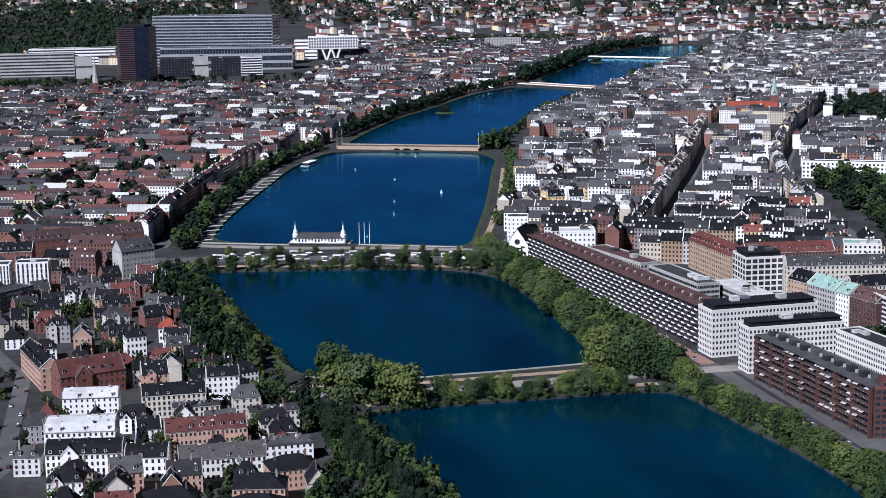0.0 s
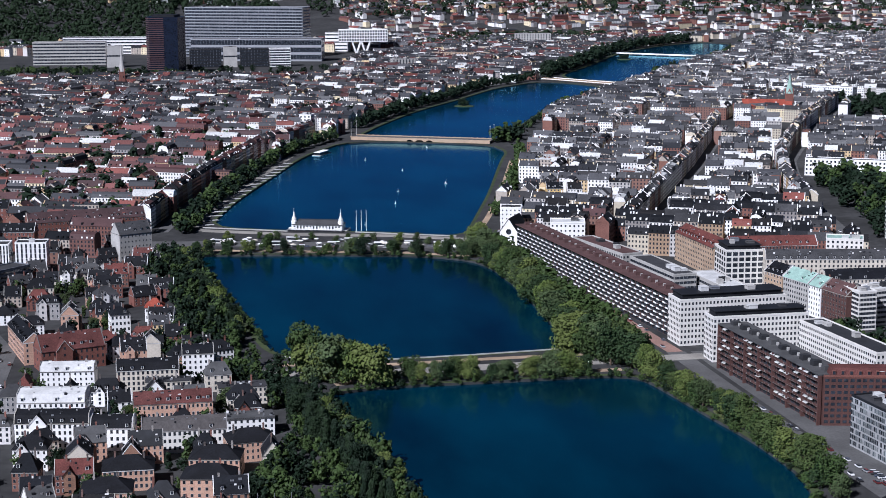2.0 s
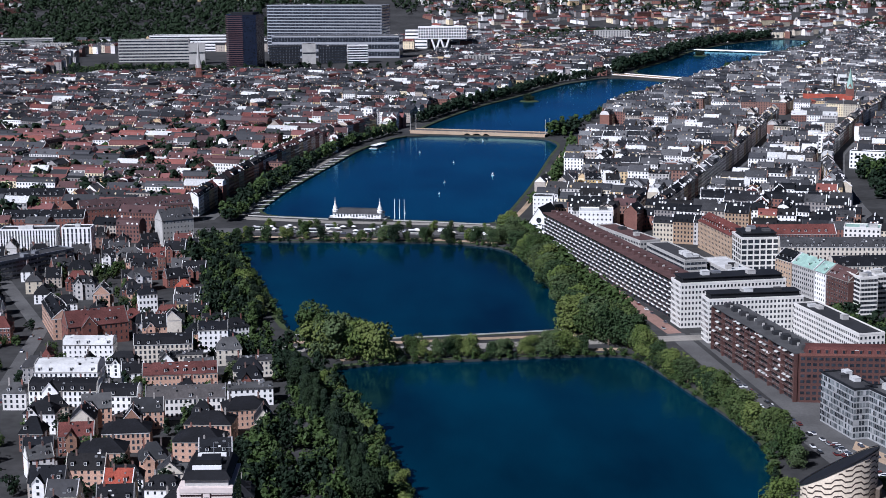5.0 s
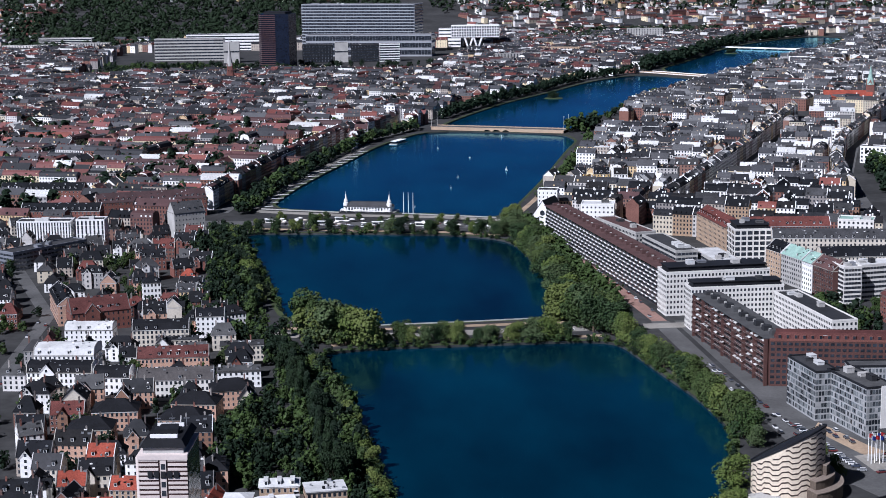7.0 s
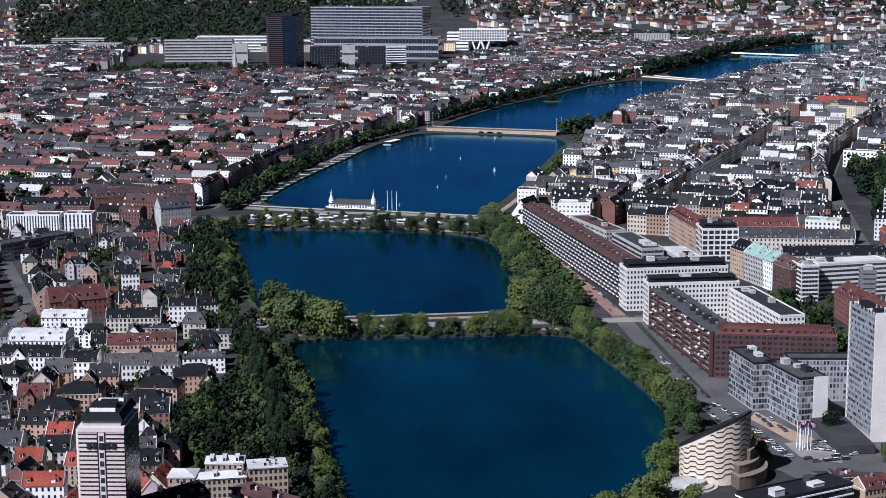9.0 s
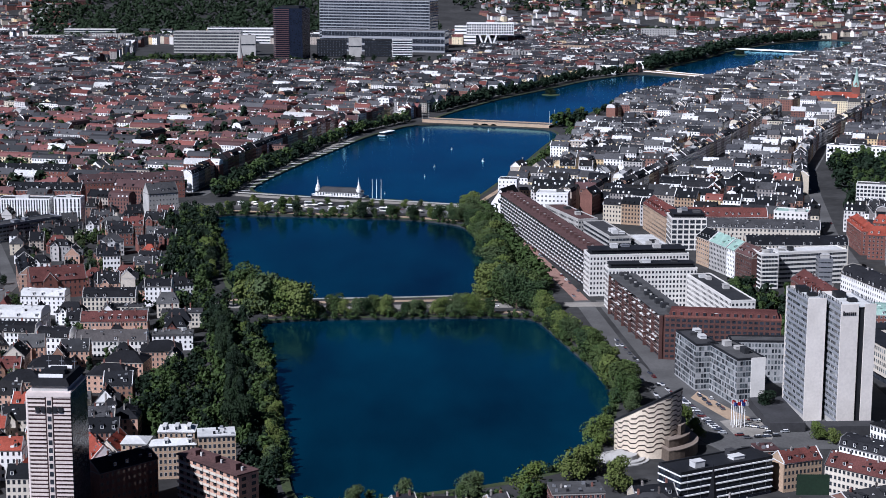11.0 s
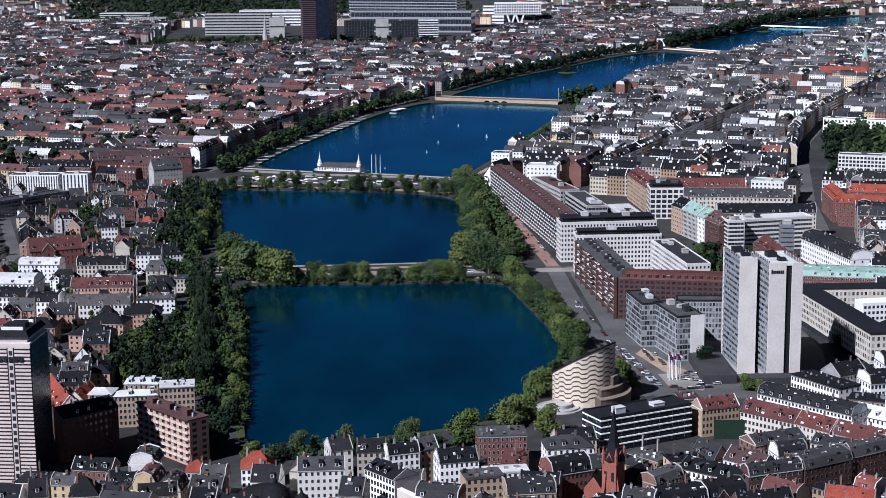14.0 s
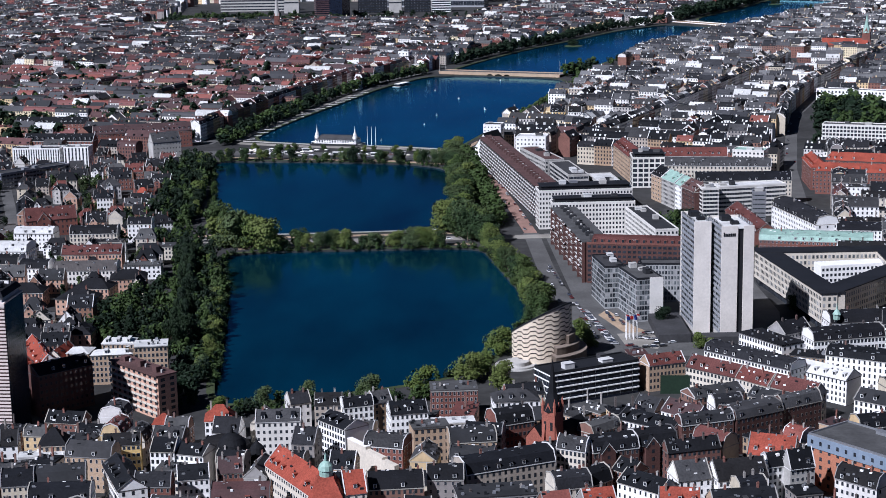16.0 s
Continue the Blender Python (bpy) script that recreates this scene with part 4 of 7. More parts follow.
def striped_tower():
    """An office tower with narrow white and dark bands and a dark end."""
    p0, p1, D, H = (-77.5, 795), (-61.5, 793.5), 24, 67
    m, L = along(p0, p1, GZ)
    claim(p0, p1, D)
    root = thing("office_tower", m, "tall office tower with pale pink stripes and dark side wall", "tower")
    g = Geo()
    g.box(0, 0, -2, L, D, H - 5)
    part("core", g, M["core"], root)
    bands = Geo()
    for k in range(38):
        z = 1 + k * 1.6
        for x0, x1 in ((-0.25, L * 0.40), (L * 0.60, L + 0.1)):
            bands.box(x0, -0.3, z, x1, 0.0, z + 0.85)
        bands.box(-0.3, 0, z, 0.0, D, z + 0.95)
        bands.box(0, D, z, L, D + 0.3, z + 0.95)
    part("facade_bands", bands, M["pinkstone"], root, "pale pink stone bands", "stuff")
    g = Geo()
    g.box(-0.4, -0.45, H - 6.3, L + 0.3, 0.0, H - 4.6)
    g.box(-0.4, -0.1, H - 5.0, L + 0.3, D + 0.2, H - 4.4)
    part("cornice", g, M["pinkstone"], root)
    g = Geo()
    g.box(L * 0.435, -0.32, 0, L * 0.565, -0.02, H - 6.4)
    part("centre_strip", g, M["pinkstone"], root, "pale vertical centre strip")
    g = Geo()
    for k in range(19):
        g.box(L * 0.455, -0.42, 1.6 + k * 3.1, L * 0.545, -0.33, 3.5 + k * 3.1)
    part("stair_windows", g, M["glass"], root, "", "stuff")
    g = Geo()
    g.box(L, 0.6, -2, L + 0.25, D - 0.4, H - 5)
    part("side_curtain_wall", g, M["dark_blue"], root, "dark blue glazed side wall")
    g = Geo()
    g.solid([(-0.3, 0, 0), (-1.6, 2.2, 0), (-1.6, D - 2, 0), (-0.3, D, 0), (-0.3, 0, H - 6), (-1.6, 2.2, H - 6), (-1.6, D - 2, H - 6), (-0.3, D, H - 6)], [(1, 0, 4, 5), (2, 1, 5, 6), (3, 2, 6, 7), (4, 7, 6, 5)])
    part("side_bay", g, M["pinkstone"], root, "pale canted side bay")
    win = Geo()
    panes(win, 1, L, D, 1, H - 6, 19, 2.2, 1.3, 1.2, off=0.31)
    part("side_windows", win, M["glass"], root, "dark side windows", "stuff")
    g = Geo()
    for i in range(5):
        g.box(L * 0.5 - 5.2 + i * 2.2, -0.75, H - 12.4, L * 0.5 - 3.6 + i * 2.2, -0.45, H - 10.2)
    part("sign_bar", g, M["dark"], root, "dark sign bars")
    g = Geo()
    g.box(1.2, 1.2, H - 4.4, L - 1.2, D - 1.2, H - 2.2)
    part("top_storey", g, M["concrete"], root, "pale set-back top storey")
    g = Geo()
    g.mansard(0.2, 0.2, L - 0.2, D - 0.2, H - 2.2, 2.4, 1.6)
    part("crown_roof", g, M["slate_dark"], root, "black chamfered crown roof")
    for x0, y0, x1, y1, h in ((4, 8, 12, 12, 1.9), (3.4, 3.4, 12.6, 4.2, 1.4), (3.4, 17, 12.6, 17.8, 1.4), (5, 13, 11, 16, 1.6)):
        g = Geo()
        g.box(x0, y0, H + 0.2, x1, y1, H + h)
        rp = part("roof_plant", g, M["dark" if x1 - x0 < 9 else "white"], root)
    for x in (3.5, 8.5, 13.5):
        g = Geo()
        g.tube(x, 17.4, H, H + 5, 0.12, 0.06, 6)
        g.box(x - 1.0, 17.3, H + 3, x + 1.0, 17.5, H + 3.2)
        part("antenna", g, M["metal"], rp)


M["dark_blue"] = material("dark_blue_glass", [(0.010, 0.014, 0.026)], rough=0.25, spec=0.5, grain=0.3, size=3.0, stain=0.2, big=0.1)
M["core"] = material("dark_core", [(0.045, 0.022, 0.022)], grain=0.2, size=1.0)
M["pinkstone"] = material("pink_stone", [(0.62, 0.54, 0.50)], grain=0.06, size=1.0, stain=0.08, big=0.1)
striped_tower()


def balcony_block(name, p0, p1, D, H, floors, bays, wall, label, back="concrete", rail="white", roof="brownroof", depth=1.6, awnings=True, piers=0, stagger=False, glazed=1.0, rng=random.Random(3)):
    """A long apartment block with rows of balconies on its y=0 front."""
    m, L = along(p0, p1, GZ)
    claim(p0, p1, D)
    root = thing(name, m, label, "building")
    g = Geo()
    g.box(0, 0, -2, L, D, H)
    part("wall", g, M[wall], root)
    g = Geo()
    g.box(-0.2, -depth - 0.1, H, L + 0.2, D + 0.4, H + 0.6)
    part("roof", g, M[roof], root, "flat brown roof")
    fh, bw = H / floors, L / bays
    win, rails, slabs, awn = Geo(), Geo(), Geo(), Geo()
    for k in range(floors):
        z = k * fh
        for b in range(bays):
            x = b * bw
            if stagger:
                o = bw * 0.04 if k % 2 else bw * 0.52
                if k:
                    slabs.box(x + o, -depth, z - 0.15, x + o + bw * 0.44, -0.02, z + 0.1)
                    rails.box(x + o, -depth - 0.12, z, x + o + bw * 0.44, -depth, z + 0.95)
                win.face([(x + 0.3, -0.06, z + 0.2), (x + bw - 0.3, -0.06, z + 0.2), (x + bw - 0.3, -0.06, z + fh - 0.5), (x + 0.3, -0.06, z + fh - 0.5)])
                continue
            e, lo, hi = 0.5 + (1 - glazed) * 0.9, z + 0.3 + (1 - glazed), z + fh - 0.4 - (1 - glazed) * 0.3
            win.face([(x + e, -0.06, lo), (x + bw - e, -0.06, lo), (x + bw - e, -0.06, hi), (x + e, -0.06, hi)])
            if k == 0:
                continue
            slabs.box(x + 0.25, -depth, z - 0.15, x + bw - 0.25, -0.02, z + 0.1)
            rails.box(x + 0.25, -depth - 0.08, z, x + bw - 0.25, -depth, z + 1.05)
            if awnings and rng.random() < 0.3:
                awn.solid([(x + 0.5, -depth - 0.5, z + fh - 1.3), (x + bw - 0.5, -depth - 0.5, z + fh - 1.3), (x + bw - 0.5, -0.15, z + fh - 0.5), (x + 0.5, -0.15, z + fh - 0.5)], [(0, 1, 2, 3), (3, 2, 1, 0)])
    part("windows", win, M["glass"], root, "dark window openings", "stuff")
    part("balcony_slabs", slabs, M["concrete"], root, "", "stuff")
    part("balcony_rails", rails, M[rail], root, "rows of balcony fronts", "stuff")
    part("awnings", awn, M["white"], root, "white sun awnings", "stuff")
    g = Geo()
    panes(g, 2, L, D, 0.5, H - 0.3, floors, 3.4, 1.8, 1.6)
    part("rear_windows", g, M["glass"], root, "", "stuff")
    for k in range(piers):
        x = L * k / (piers - 1)
        g = Geo()
        g.box(x - 0.5, -depth - 0.2, -2, x + 0.5, 0, H)
        part("pier", g, M[wall], root)
    nb = int(L / 11)
    for k in range(nb):
        x = L * (k + 0.5) / nb
        g = Geo()
        g.box(x - 1.8, D * 0.25, H + 0.6, x + 1.8, D * 0.55, H + 2.4 + rng.random())
        part("roof_house", g, M[roof], root)
        g = Geo()
        g.box(x + 3.0, D * 0.4, H + 0.6, x + 4.0, D * 0.48, H + 2.2)
        part("chimney", g, M["concrete"], root)
    return root


balcony_block("apartment_block", (163, 1540), (199, 1274), 17, 25, 9, 32, "brick_brown", "long apartment block with staggered white balconies and brown roof", rail="white", stagger=True, depth=1.3)
balcony_block("apartment_block", (204, 1196), (215.5, 1081), 15, 25, 8, 22, "brick_brown", "dark brown brick apartment block with balconies and white awnings", rail="brick_brown", roof="felt", piers=8)
slab("apartment_block", (216.5, 1080), (279, 1067), 13, 24.5, 8, "dark brown brick block with a red attic storey", wall="brick_brown", roof="felt", bay=3.0, w=2.0, h=1.5, blind=(3,), plant=3, trim="brick_red")
claim((216.5, 1080), (279, 1067), 13)
_m, _L = along((216.5, 1080), (279, 1067), GZ)
_t = thing("attic_roof", _m, "long red-brown mansard attic on the brick block", "roof")
_g = Geo()
_g.mansard(2.0, 1.6, _L - 1.0, 12.2, 24.8, 3.6, 1.4)
part("roof_skin", _g, M["clay"], _t)
for _k in range(14):
    _g = Geo()
    _x = 5 + (_L - 9) * _k / 13
    _g.box(_x - 0.9, 1.5, 25.0, _x + 0.9, 3.4, 27.2)
    _g.face([(_x - 0.7, 1.46, 25.3), (_x + 0.7, 1.46, 25.3), (_x + 0.7, 1.46, 27.0), (_x - 0.7, 1.46, 27.0)], 1)
    part("dormer", _g, [M["brick_red"], M["glass"]], _t)

# ---- office blocks east of the lakes ----
BLOCKS = [
    # p0, p1, depth, height, floors, wall, style, bay, w, h, roof, label
    ((197.5, 1249), (264, 1254), 19, 27, 8, "white_wall", "grid", 2.2, 1.1, 1.6, "dark", "white stone office block with rows of small windows"),
    ((204, 1209), (261, 1211), 14, 25.5, 8, "white_wall", "grid", 2.2, 1.2, 1.6, "felt", "white office wing with rows of narrow windows"),
    ((254, 1207), (264, 1126), 15, 22.5, 7, "white_wall", "grid", 2.2, 1.2, 1.5, "felt", "white office wing with a black roof"),
    ((228, 1019), (235.5, 982.5), 15, 24, 8, "curtain", "grid", 1.5, 1.28, 2.1, "felt", "grey curtain-wall office block with a blank white end"),
    ((216.5, 1047), (221, 1014), 12, 24, 8, "curtain", "grid", 1.5, 1.28, 2.1, "felt", "grey curtain-wall office block beside the lake street"),
    ((243, 1030), (292, 1026), 12, 22, 7, "curtain", "grid", 1.7, 1.1, 1.9, "felt", "grey office wing with small windows"),
    ((282, 1413), (309, 1412), 26, 24, 6, "white_wall", "grid", 4.4, 3.4, 2.6, "dark", "white gridded office block with large dark windows"),
    ((216, 1420), (226, 1352), 16, 21, 6, "concrete", "band", 2.5, 1.5, 1.7, "felt", "grey concrete office block with window bands"),
    ((243, 1375), (250, 1305), 18, 18, 5, "concrete", "band", 2.5, 1.5, 1.6, "pale_roof", "low grey office block with a pale roof"),
    ((196, 1500), (213, 1428), 16, 21, 6, "concrete", "grid", 2.5, 1.4, 1.5, "brownroof", "grey rear office block with a brown roof"),
    ((314, 1290), (316, 1268), 12, 23.5, 8, "white_wall", "band", 2.0, 1.5, 1.6, "pale_roof", "white stepped office block with window bands"),
    ((326, 1277), (380, 1288), 16, 22.5, 7, "white_wall", "band", 2.0, 1.5, 1.5, "pale_roof", "long white office block with window bands"),
    ((346, 1236), (355, 1235), 11, 26, 8, "metal", "band", 2.0, 1.5, 0.8, "felt", "narrow blue-grey metal-clad lift tower"),
    ((469, 1568), (530, 1545), 16, 27, 8, "white_wall", "grid", 3.0, 2.2, 2.0, "felt", "white-framed red block with square windows"),
    ((368, 1446), (392, 1436), 18, 24, 7, "white_wall", "grid", 3.0, 1.4, 1.6, "copper", "white corner block with a green copper roof"),
]
for _b in BLOCKS:
    claim(_b[0], _b[1], _b[2])
    _root, _m, _L = slab("office_block", _b[0], _b[1], _b[2], _b[3], _b[4], _b[11], wall=_b[5], style=_b[6], bay=_b[7], w=_b[8], h=_b[9], roof=_b[10], plant=3, glass="glass_grey" if _b[5] == "curtain" else "glass", trim="dark" if _b[5] == "curtain" else None, attic=3.2 if _b[10] == "dark" or "wing with rows" in _b[11] else 0.0)
    if "blank white end" in _b[11]:
        _g = Geo()
        _g.box(_L - 0.2, _b[2] * 0.5, -1, _L + 0.35, _b[2] + 0.2, _b[3] + 0.9)
        part("end_wall", _g, M["white_wall"], _root, "blank white end wall")

# pitched-roof rows beside them
ROWS = [
    # p0, p1, depth, eaves, floors, roof, ridge, wall, tiles, label
    ((277, 1512), (282.5, 1441), 17, 21, 6, "gable", 6, "brick_pale", "clay", "pale brick office block with a red hipped roof"),
    ((302, 1462), (366, 1456), 15, 18, 5, "gable", 6, "brick_red", "clay", "long brick office block with a red tiled roof"),
    ((291, 1362), (296, 1343), 15, 20, 6, "gable", 6, "brick_pale", "slate", "pinkish block with a dark slate roof"),
    ((296.2, 1342), (302.5, 1316), 15, 20, 6, "gable", 6, "concrete", "copper", "grey block with a pale green roof"),
    ((302.7, 1315), (305.5, 1302), 15, 20, 6, "gable", 6, "white", "copper", "white block with a green copper roof"),
    ((305.7, 1301), (311.5, 1276), 15, 20, 6, "gable", 6, "brick_brown", "brownroof", "brown brick block with a brown roof"),
    ((306, 1400), (388, 1385), 14, 20, 6, "mansard", 6, "cream", "slate", "long cream block with a dark slate roof"),
    ((320, 1330), (392, 1326), 13, 19, 6, "mansard", 6, "cream", "slate", "cream stone block with a dark mansard roof"),
    ((327, 1112), (394, 1094), 22, 18.5, 6, "mansard", 4, "brick_red", "copper", "red-banded block with a green copper roof"),
    ((324.5, 1223), (329, 1140), 17, 16.5, 5, "gable", 6, "brick_red", "clay", "long brick house with a red tiled roof"),
    ((356, 1219), (370, 1145), 16, 20.5, 6, "mansard", 6, "white", "slate", "white block with a dark mansard roof and dormers"),
]
for _k, _r in enumerate(ROWS):
    claim(_r[0], _r[1], _r[2])
    house(_r[0], _r[1], _r[2], _r[3], _r[4], _r[5], _r[6], _r[7], _r[8], _r[9], name="town_block", category="building", seed=_k, bay=2.6)


def corner_court():
    """Brick blocks with red roofs round a court."""
    for k, (p0, p1, D) in enumerate((((420, 1372), (478, 1352), 14), ((424, 1440), (420, 1388), 14), ((440, 1425), (490, 1405), 14))):
        claim(p0, p1, D)
        house(p0, p1, D, 18, 6, "gable", 6, "brick_red", "tile_red", "dark red brick block with a bright red tiled roof", name="town_block", category="building", seed=40 + k, bay=2.8, hip=4)


corner_court()


def wedge_store():
    """A long block on a wedge-shaped plot, pale fronts above a shaded ground floor, black roofs, open court."""
    pts = [(317, 1072), (331.5, 957), (340, 957.5), (399, 1022), (402, 1076), (318, 1076)]
    root = thing("commercial_block", pose(0, 0, GZ), "long cream wedge-shaped block with black roof and inner court", "building")
    FOOT.append(pts)
    for k, (a, b) in enumerate(zip(pts, pts[1:])):
        D, H = 13, 20
        mm, L = along(a, b, 0)
        g = Geo()
        g.box(0, 0, 4, L, D, H)
        part("wall", g, M["cream"], root, m=mm)
        g = Geo()
        g.box(0.5, 1.5, -2, L - 0.5, D, 4)
        part("shop_front", g, M["glass"], root, m=mm)
        g = Geo()
        g.box(-0.5, -0.5, H + 0.06 * k, L + 0.5, D + 0.3, H + 0.7 + 0.06 * k)
        part("roof", g, M["dark"], root, m=mm)
        g = Geo()
        panes(g, 0, L, D, 5, H - 1, 4, 2.4, 1.3, 2.0)
        panes(g, 2, L, D, 5, H - 1, 4, 2.4, 1.3, 2.0)
        part("windows", g, M["glass_grey"], root, "", "stuff", mm)
    mm, L = along((350, 1040), (392, 1046), 0)
    g = Geo()
    g.box(0, 0, -2, L, 12, 17)
    part("court_wing", g, M["white"], root, m=mm)
    g = Geo()
    panes(g, 0, L, 12, 3, 16, 4, 2.4, 1.4, 1.6)
    part("court_windows", g, M["glass"], root, "", "stuff", mm)


wedge_store()


def lake_church():
    """A white church with a steep gable and a round window, and its square tower block."""
    p0, p1 = (159.5, 1594), (174.5, 1586)
    claim(p0, p1, 34)
    m, L = along(p0, p1, GZ)
    root = thing("church", m, "white church with a steep gable and round window", "church")
    g = Geo()
    g.box(0, 0, -2, L, 30, 9)
    g.solid([(0, 0, 9), (L, 0, 9), (L / 2, 0, 21), (0, 30, 9), (L, 30, 9), (L / 2, 30, 21)], [(0, 1, 2), (4, 3, 5)])
    part("wall", g, M["white"], root)
    g = Geo()
    g.solid([(-0.5, -0.3, 8.7), (L / 2, -0.3, 21.6), (L + 0.5, -0.3, 8.7), (-0.5, 30.3, 8.7), (L / 2, 30.3, 21.6), (L + 0.5, 30.3, 8.7), (-0.5, -0.3, 8.2), (L / 2, -0.3, 21.0), (L + 0.5, -0.3, 8.2)], [(1, 0, 3, 4), (2, 1, 4, 5), (0, 1, 7, 6), (1, 2, 8, 7)])
    part("roof", g, M["slate"], root)
    g = Geo()
    for k in range(16):
        a0, a1 = 2 * math.pi * k / 16, 2 * math.pi * (k + 1) / 16
        g.face([(L / 2, -0.1, 11), (L / 2 + 2.2 * math.cos(a0), -0.1, 11 + 2.2 * math.sin(a0)), (L / 2 + 2.2 * math.cos(a1), -0.1, 11 + 2.2 * math.sin(a1))])
    part("round_window", g, M["glass"], root)
    for x in (L * 0.3, L * 0.7):
        g = Geo()
        g.face([(x - 0.7, -0.1, 3), (x + 0.7, -0.1, 3), (x + 0.7, -0.1, 7), (x, -0.1, 7.8), (x - 0.7, -0.1, 7)])
        part("lancet_window", g, M["glass"], root)


lake_church()
slab("white_block", (168, 1627), (184, 1623), 16, 24, 7, "plain white block behind the lakeside church", wall="white", bay=3, w=1.0, h=1.2, plant=1)
claim((168, 1627), (184, 1623), 16)
slab("white_hall", (196, 1572), (222, 1566), 20, 20, 5, "low white hall with a pale flat roof", wall="white", roof="pale_roof", bay=3, w=1.2, h=1.4)
claim((196, 1572), (222, 1566), 20)


def lake_pavilion():
    """The white lakeside pavilion with two turrets."""
    p0, p1 = (4, 1694), (48, 1680)
    claim(p0, p1, 16)
    m, L = along(p0, p1, GZ)
    root = thing("lake_pavilion", m, "white lakeside pavilion with two pointed turrets", "pavilion")
    g = Geo()
    g.box(-2, -1, -3, L + 2, 17, 0.1)
    part("platform", g, M["concrete"], root)
    g = Geo()
    g.box(-1, -7, -1.2, L + 1, -1.2, 0.6)
    part("lower_terrace", g, M["dark"], root, "dark lower terrace")
    for k in range(4):
        g = Geo()
        x = 4 + k * (L - 8) / 3
        g.box(x - 3, -6.4, 2.6, x + 3, -2.0, 2.9)
        g.tube(x - 2.7, -6, 0.6, 2.6, 0.08, 0.08, 6)
        g.tube(x + 2.7, -6, 0.6, 2.6, 0.08, 0.08, 6)
        part("awning", g, M["white"], root, "white awning")
    g = Geo()
    g.box(2, 1, 0, L - 2, 15, 4.2)
    part("wall", g, M["white"], root)
    g = Geo()
    g.mansard(1.5, 0.5, L - 1.5, 15.5, 4.2, 3.6, 4.6)
    part("roof", g, M["slate"], root)
    g = Geo()
    panes(g, 0, L, 16, 0.5, 4.0, 1, 2.6, 1.3, 2.4, off=-0.9, a=3, b=L - 3)
    part("windows", g, M["glass"], root, "tall arched windows", "stuff")
    for x in (3.5, L - 3.5):
        t = part("turret", turret(x, 3.5), M["white"], root, "white turret")
        g = Geo()
        g.lathe(x, 3.5, [(1.9, 8.6), (2.1, 8.8), (1.5, 10), (0.9, 11.5), (0.6, 13), (0.7, 13.6), (0.2, 15), (0.06, 18)], 12)
        part("turret_roof", g, M["white_wall"], t, "pale pointed cap")


def turret(x, y):
    g = Geo()
    g.lathe(x, y, [(2.3, 0), (2.3, 6.4), (2.6, 6.6), (2.6, 7.1), (1.8, 7.3), (1.8, 8.6)], 12)
    return g


lake_pavilion()


# ---- far hospital and tower ----
def far_tower():
    root = thing("dark_tower", pose(-83, 3420, GZ), "tall dark tower with copper-red fins", "tower")
    claim((-125, 3400), (-40, 3400), 70)
    g = Geo()
    g.extrude([(-31, -20), (20, -24), (34, 4), (20, 26), (-24, 24), (-36, 2)], -2, 103)
    part("body", g, M["dark_blue"], root)
    fins = Geo()
    for k in range(26):
        z = 5 + k * 3.8
        fins.face([(-31.4, -20.6, z), (-5, -22.7, z), (-5, -22.7, z + 1.5), (-31.4, -20.6, z + 1.5)])
        fins.face([(-36.6, 2, z), (-31.4, -20.7, z), (-31.4, -20.7, z + 1.5), (-36.6, 2, z + 1.5)])
    part("fins", fins, M["copper_red"], root, "copper-red fins", "stuff")
    g = Geo()
    g.extrude([(-26, -14), (14, -18), (26, 2), (14, 20), (-20, 18)], 103, 107)
    part("crown", g, M["dark"], root)


M["copper_red"] = material("copper_red", [(0.09, 0.045, 0.045)], rough=0.6, grain=0.2, size=1.0)
far_tower()
slab("hospital_block", (-42, 3893), (197, 3806), 62, 102, 16, "very long tall grey hospital slab with window bands", wall="hospital_band", style="band", bay=6, h=4.0, roof="felt", plant=4)
claim((-42, 3893), (197, 3806), 62)
for _p0, _p1, _D, _H, _f, _w, _st, _lab in (
    ((-34, 3752), (224, 3690), 46, 44, 3, "hospital_band", "wide", "long low grey hospital wing"),
    ((-340, 3690), (-200, 3680), 26, 44, 7, "concrete", "band", "pale concrete university block with window bands"),
    ((-196, 3600), (-165, 3600), 22, 40, 1, "concrete", "band", "pale concrete stair tower"),
    ((-40, 3560), (20, 3560), 24, 34, 6, "dark", "band", "dark glazed hospital wing"),
    ((24, 3560), (50, 3560), 24, 38, 1, "concrete", "band", "pale concrete stair tower"),
    ((56, 3560), (110, 3560), 24, 33, 6, "dark", "band", "dark glazed hospital wing"),
    ((112, 3560), (152, 3560), 24, 34, 7, "white", "band", "white hospital wing with window bands"),
    ((-300, 4020), (-120, 4000), 40, 34, 5, "white", "band", "white low university block"),
    ((262, 4000), (310, 3990), 30, 40, 5, "white", "band", "white far office block"),
    ((430, 3600), (540, 3560), 18, 20, 6, "brick_pale", "grid", "long pale apartment bar"),
    ((330, 3420), (440, 3440), 16, 20, 6, "concrete", "grid", "long pale apartment bar"),
    ((-640, 4120), (-520, 4110), 30, 26, 6, "white_wall", "band", "white far institute block"),
    ((-560, 4030), (-470, 4020), 24, 20, 5, "concrete", "grid", "grey far institute block"),
    ((-700, 4000), (-600, 3990), 24, 18, 5, "white_wall", "grid", "low white far institute"),
    ((700, 4060), (780, 4050), 20, 30, 6, "concrete", "grid", "grey flat-roofed office block"),
):
    claim(_p0, _p1, _D)
    slab("hospital_wing", _p0, _p1, _D, _H, _f, _lab, wall=_w, style="band" if _st == "wide" else _st, bay=6, w=2.2, h=9.5 if _st == "wide" else 2.9, plant=1)


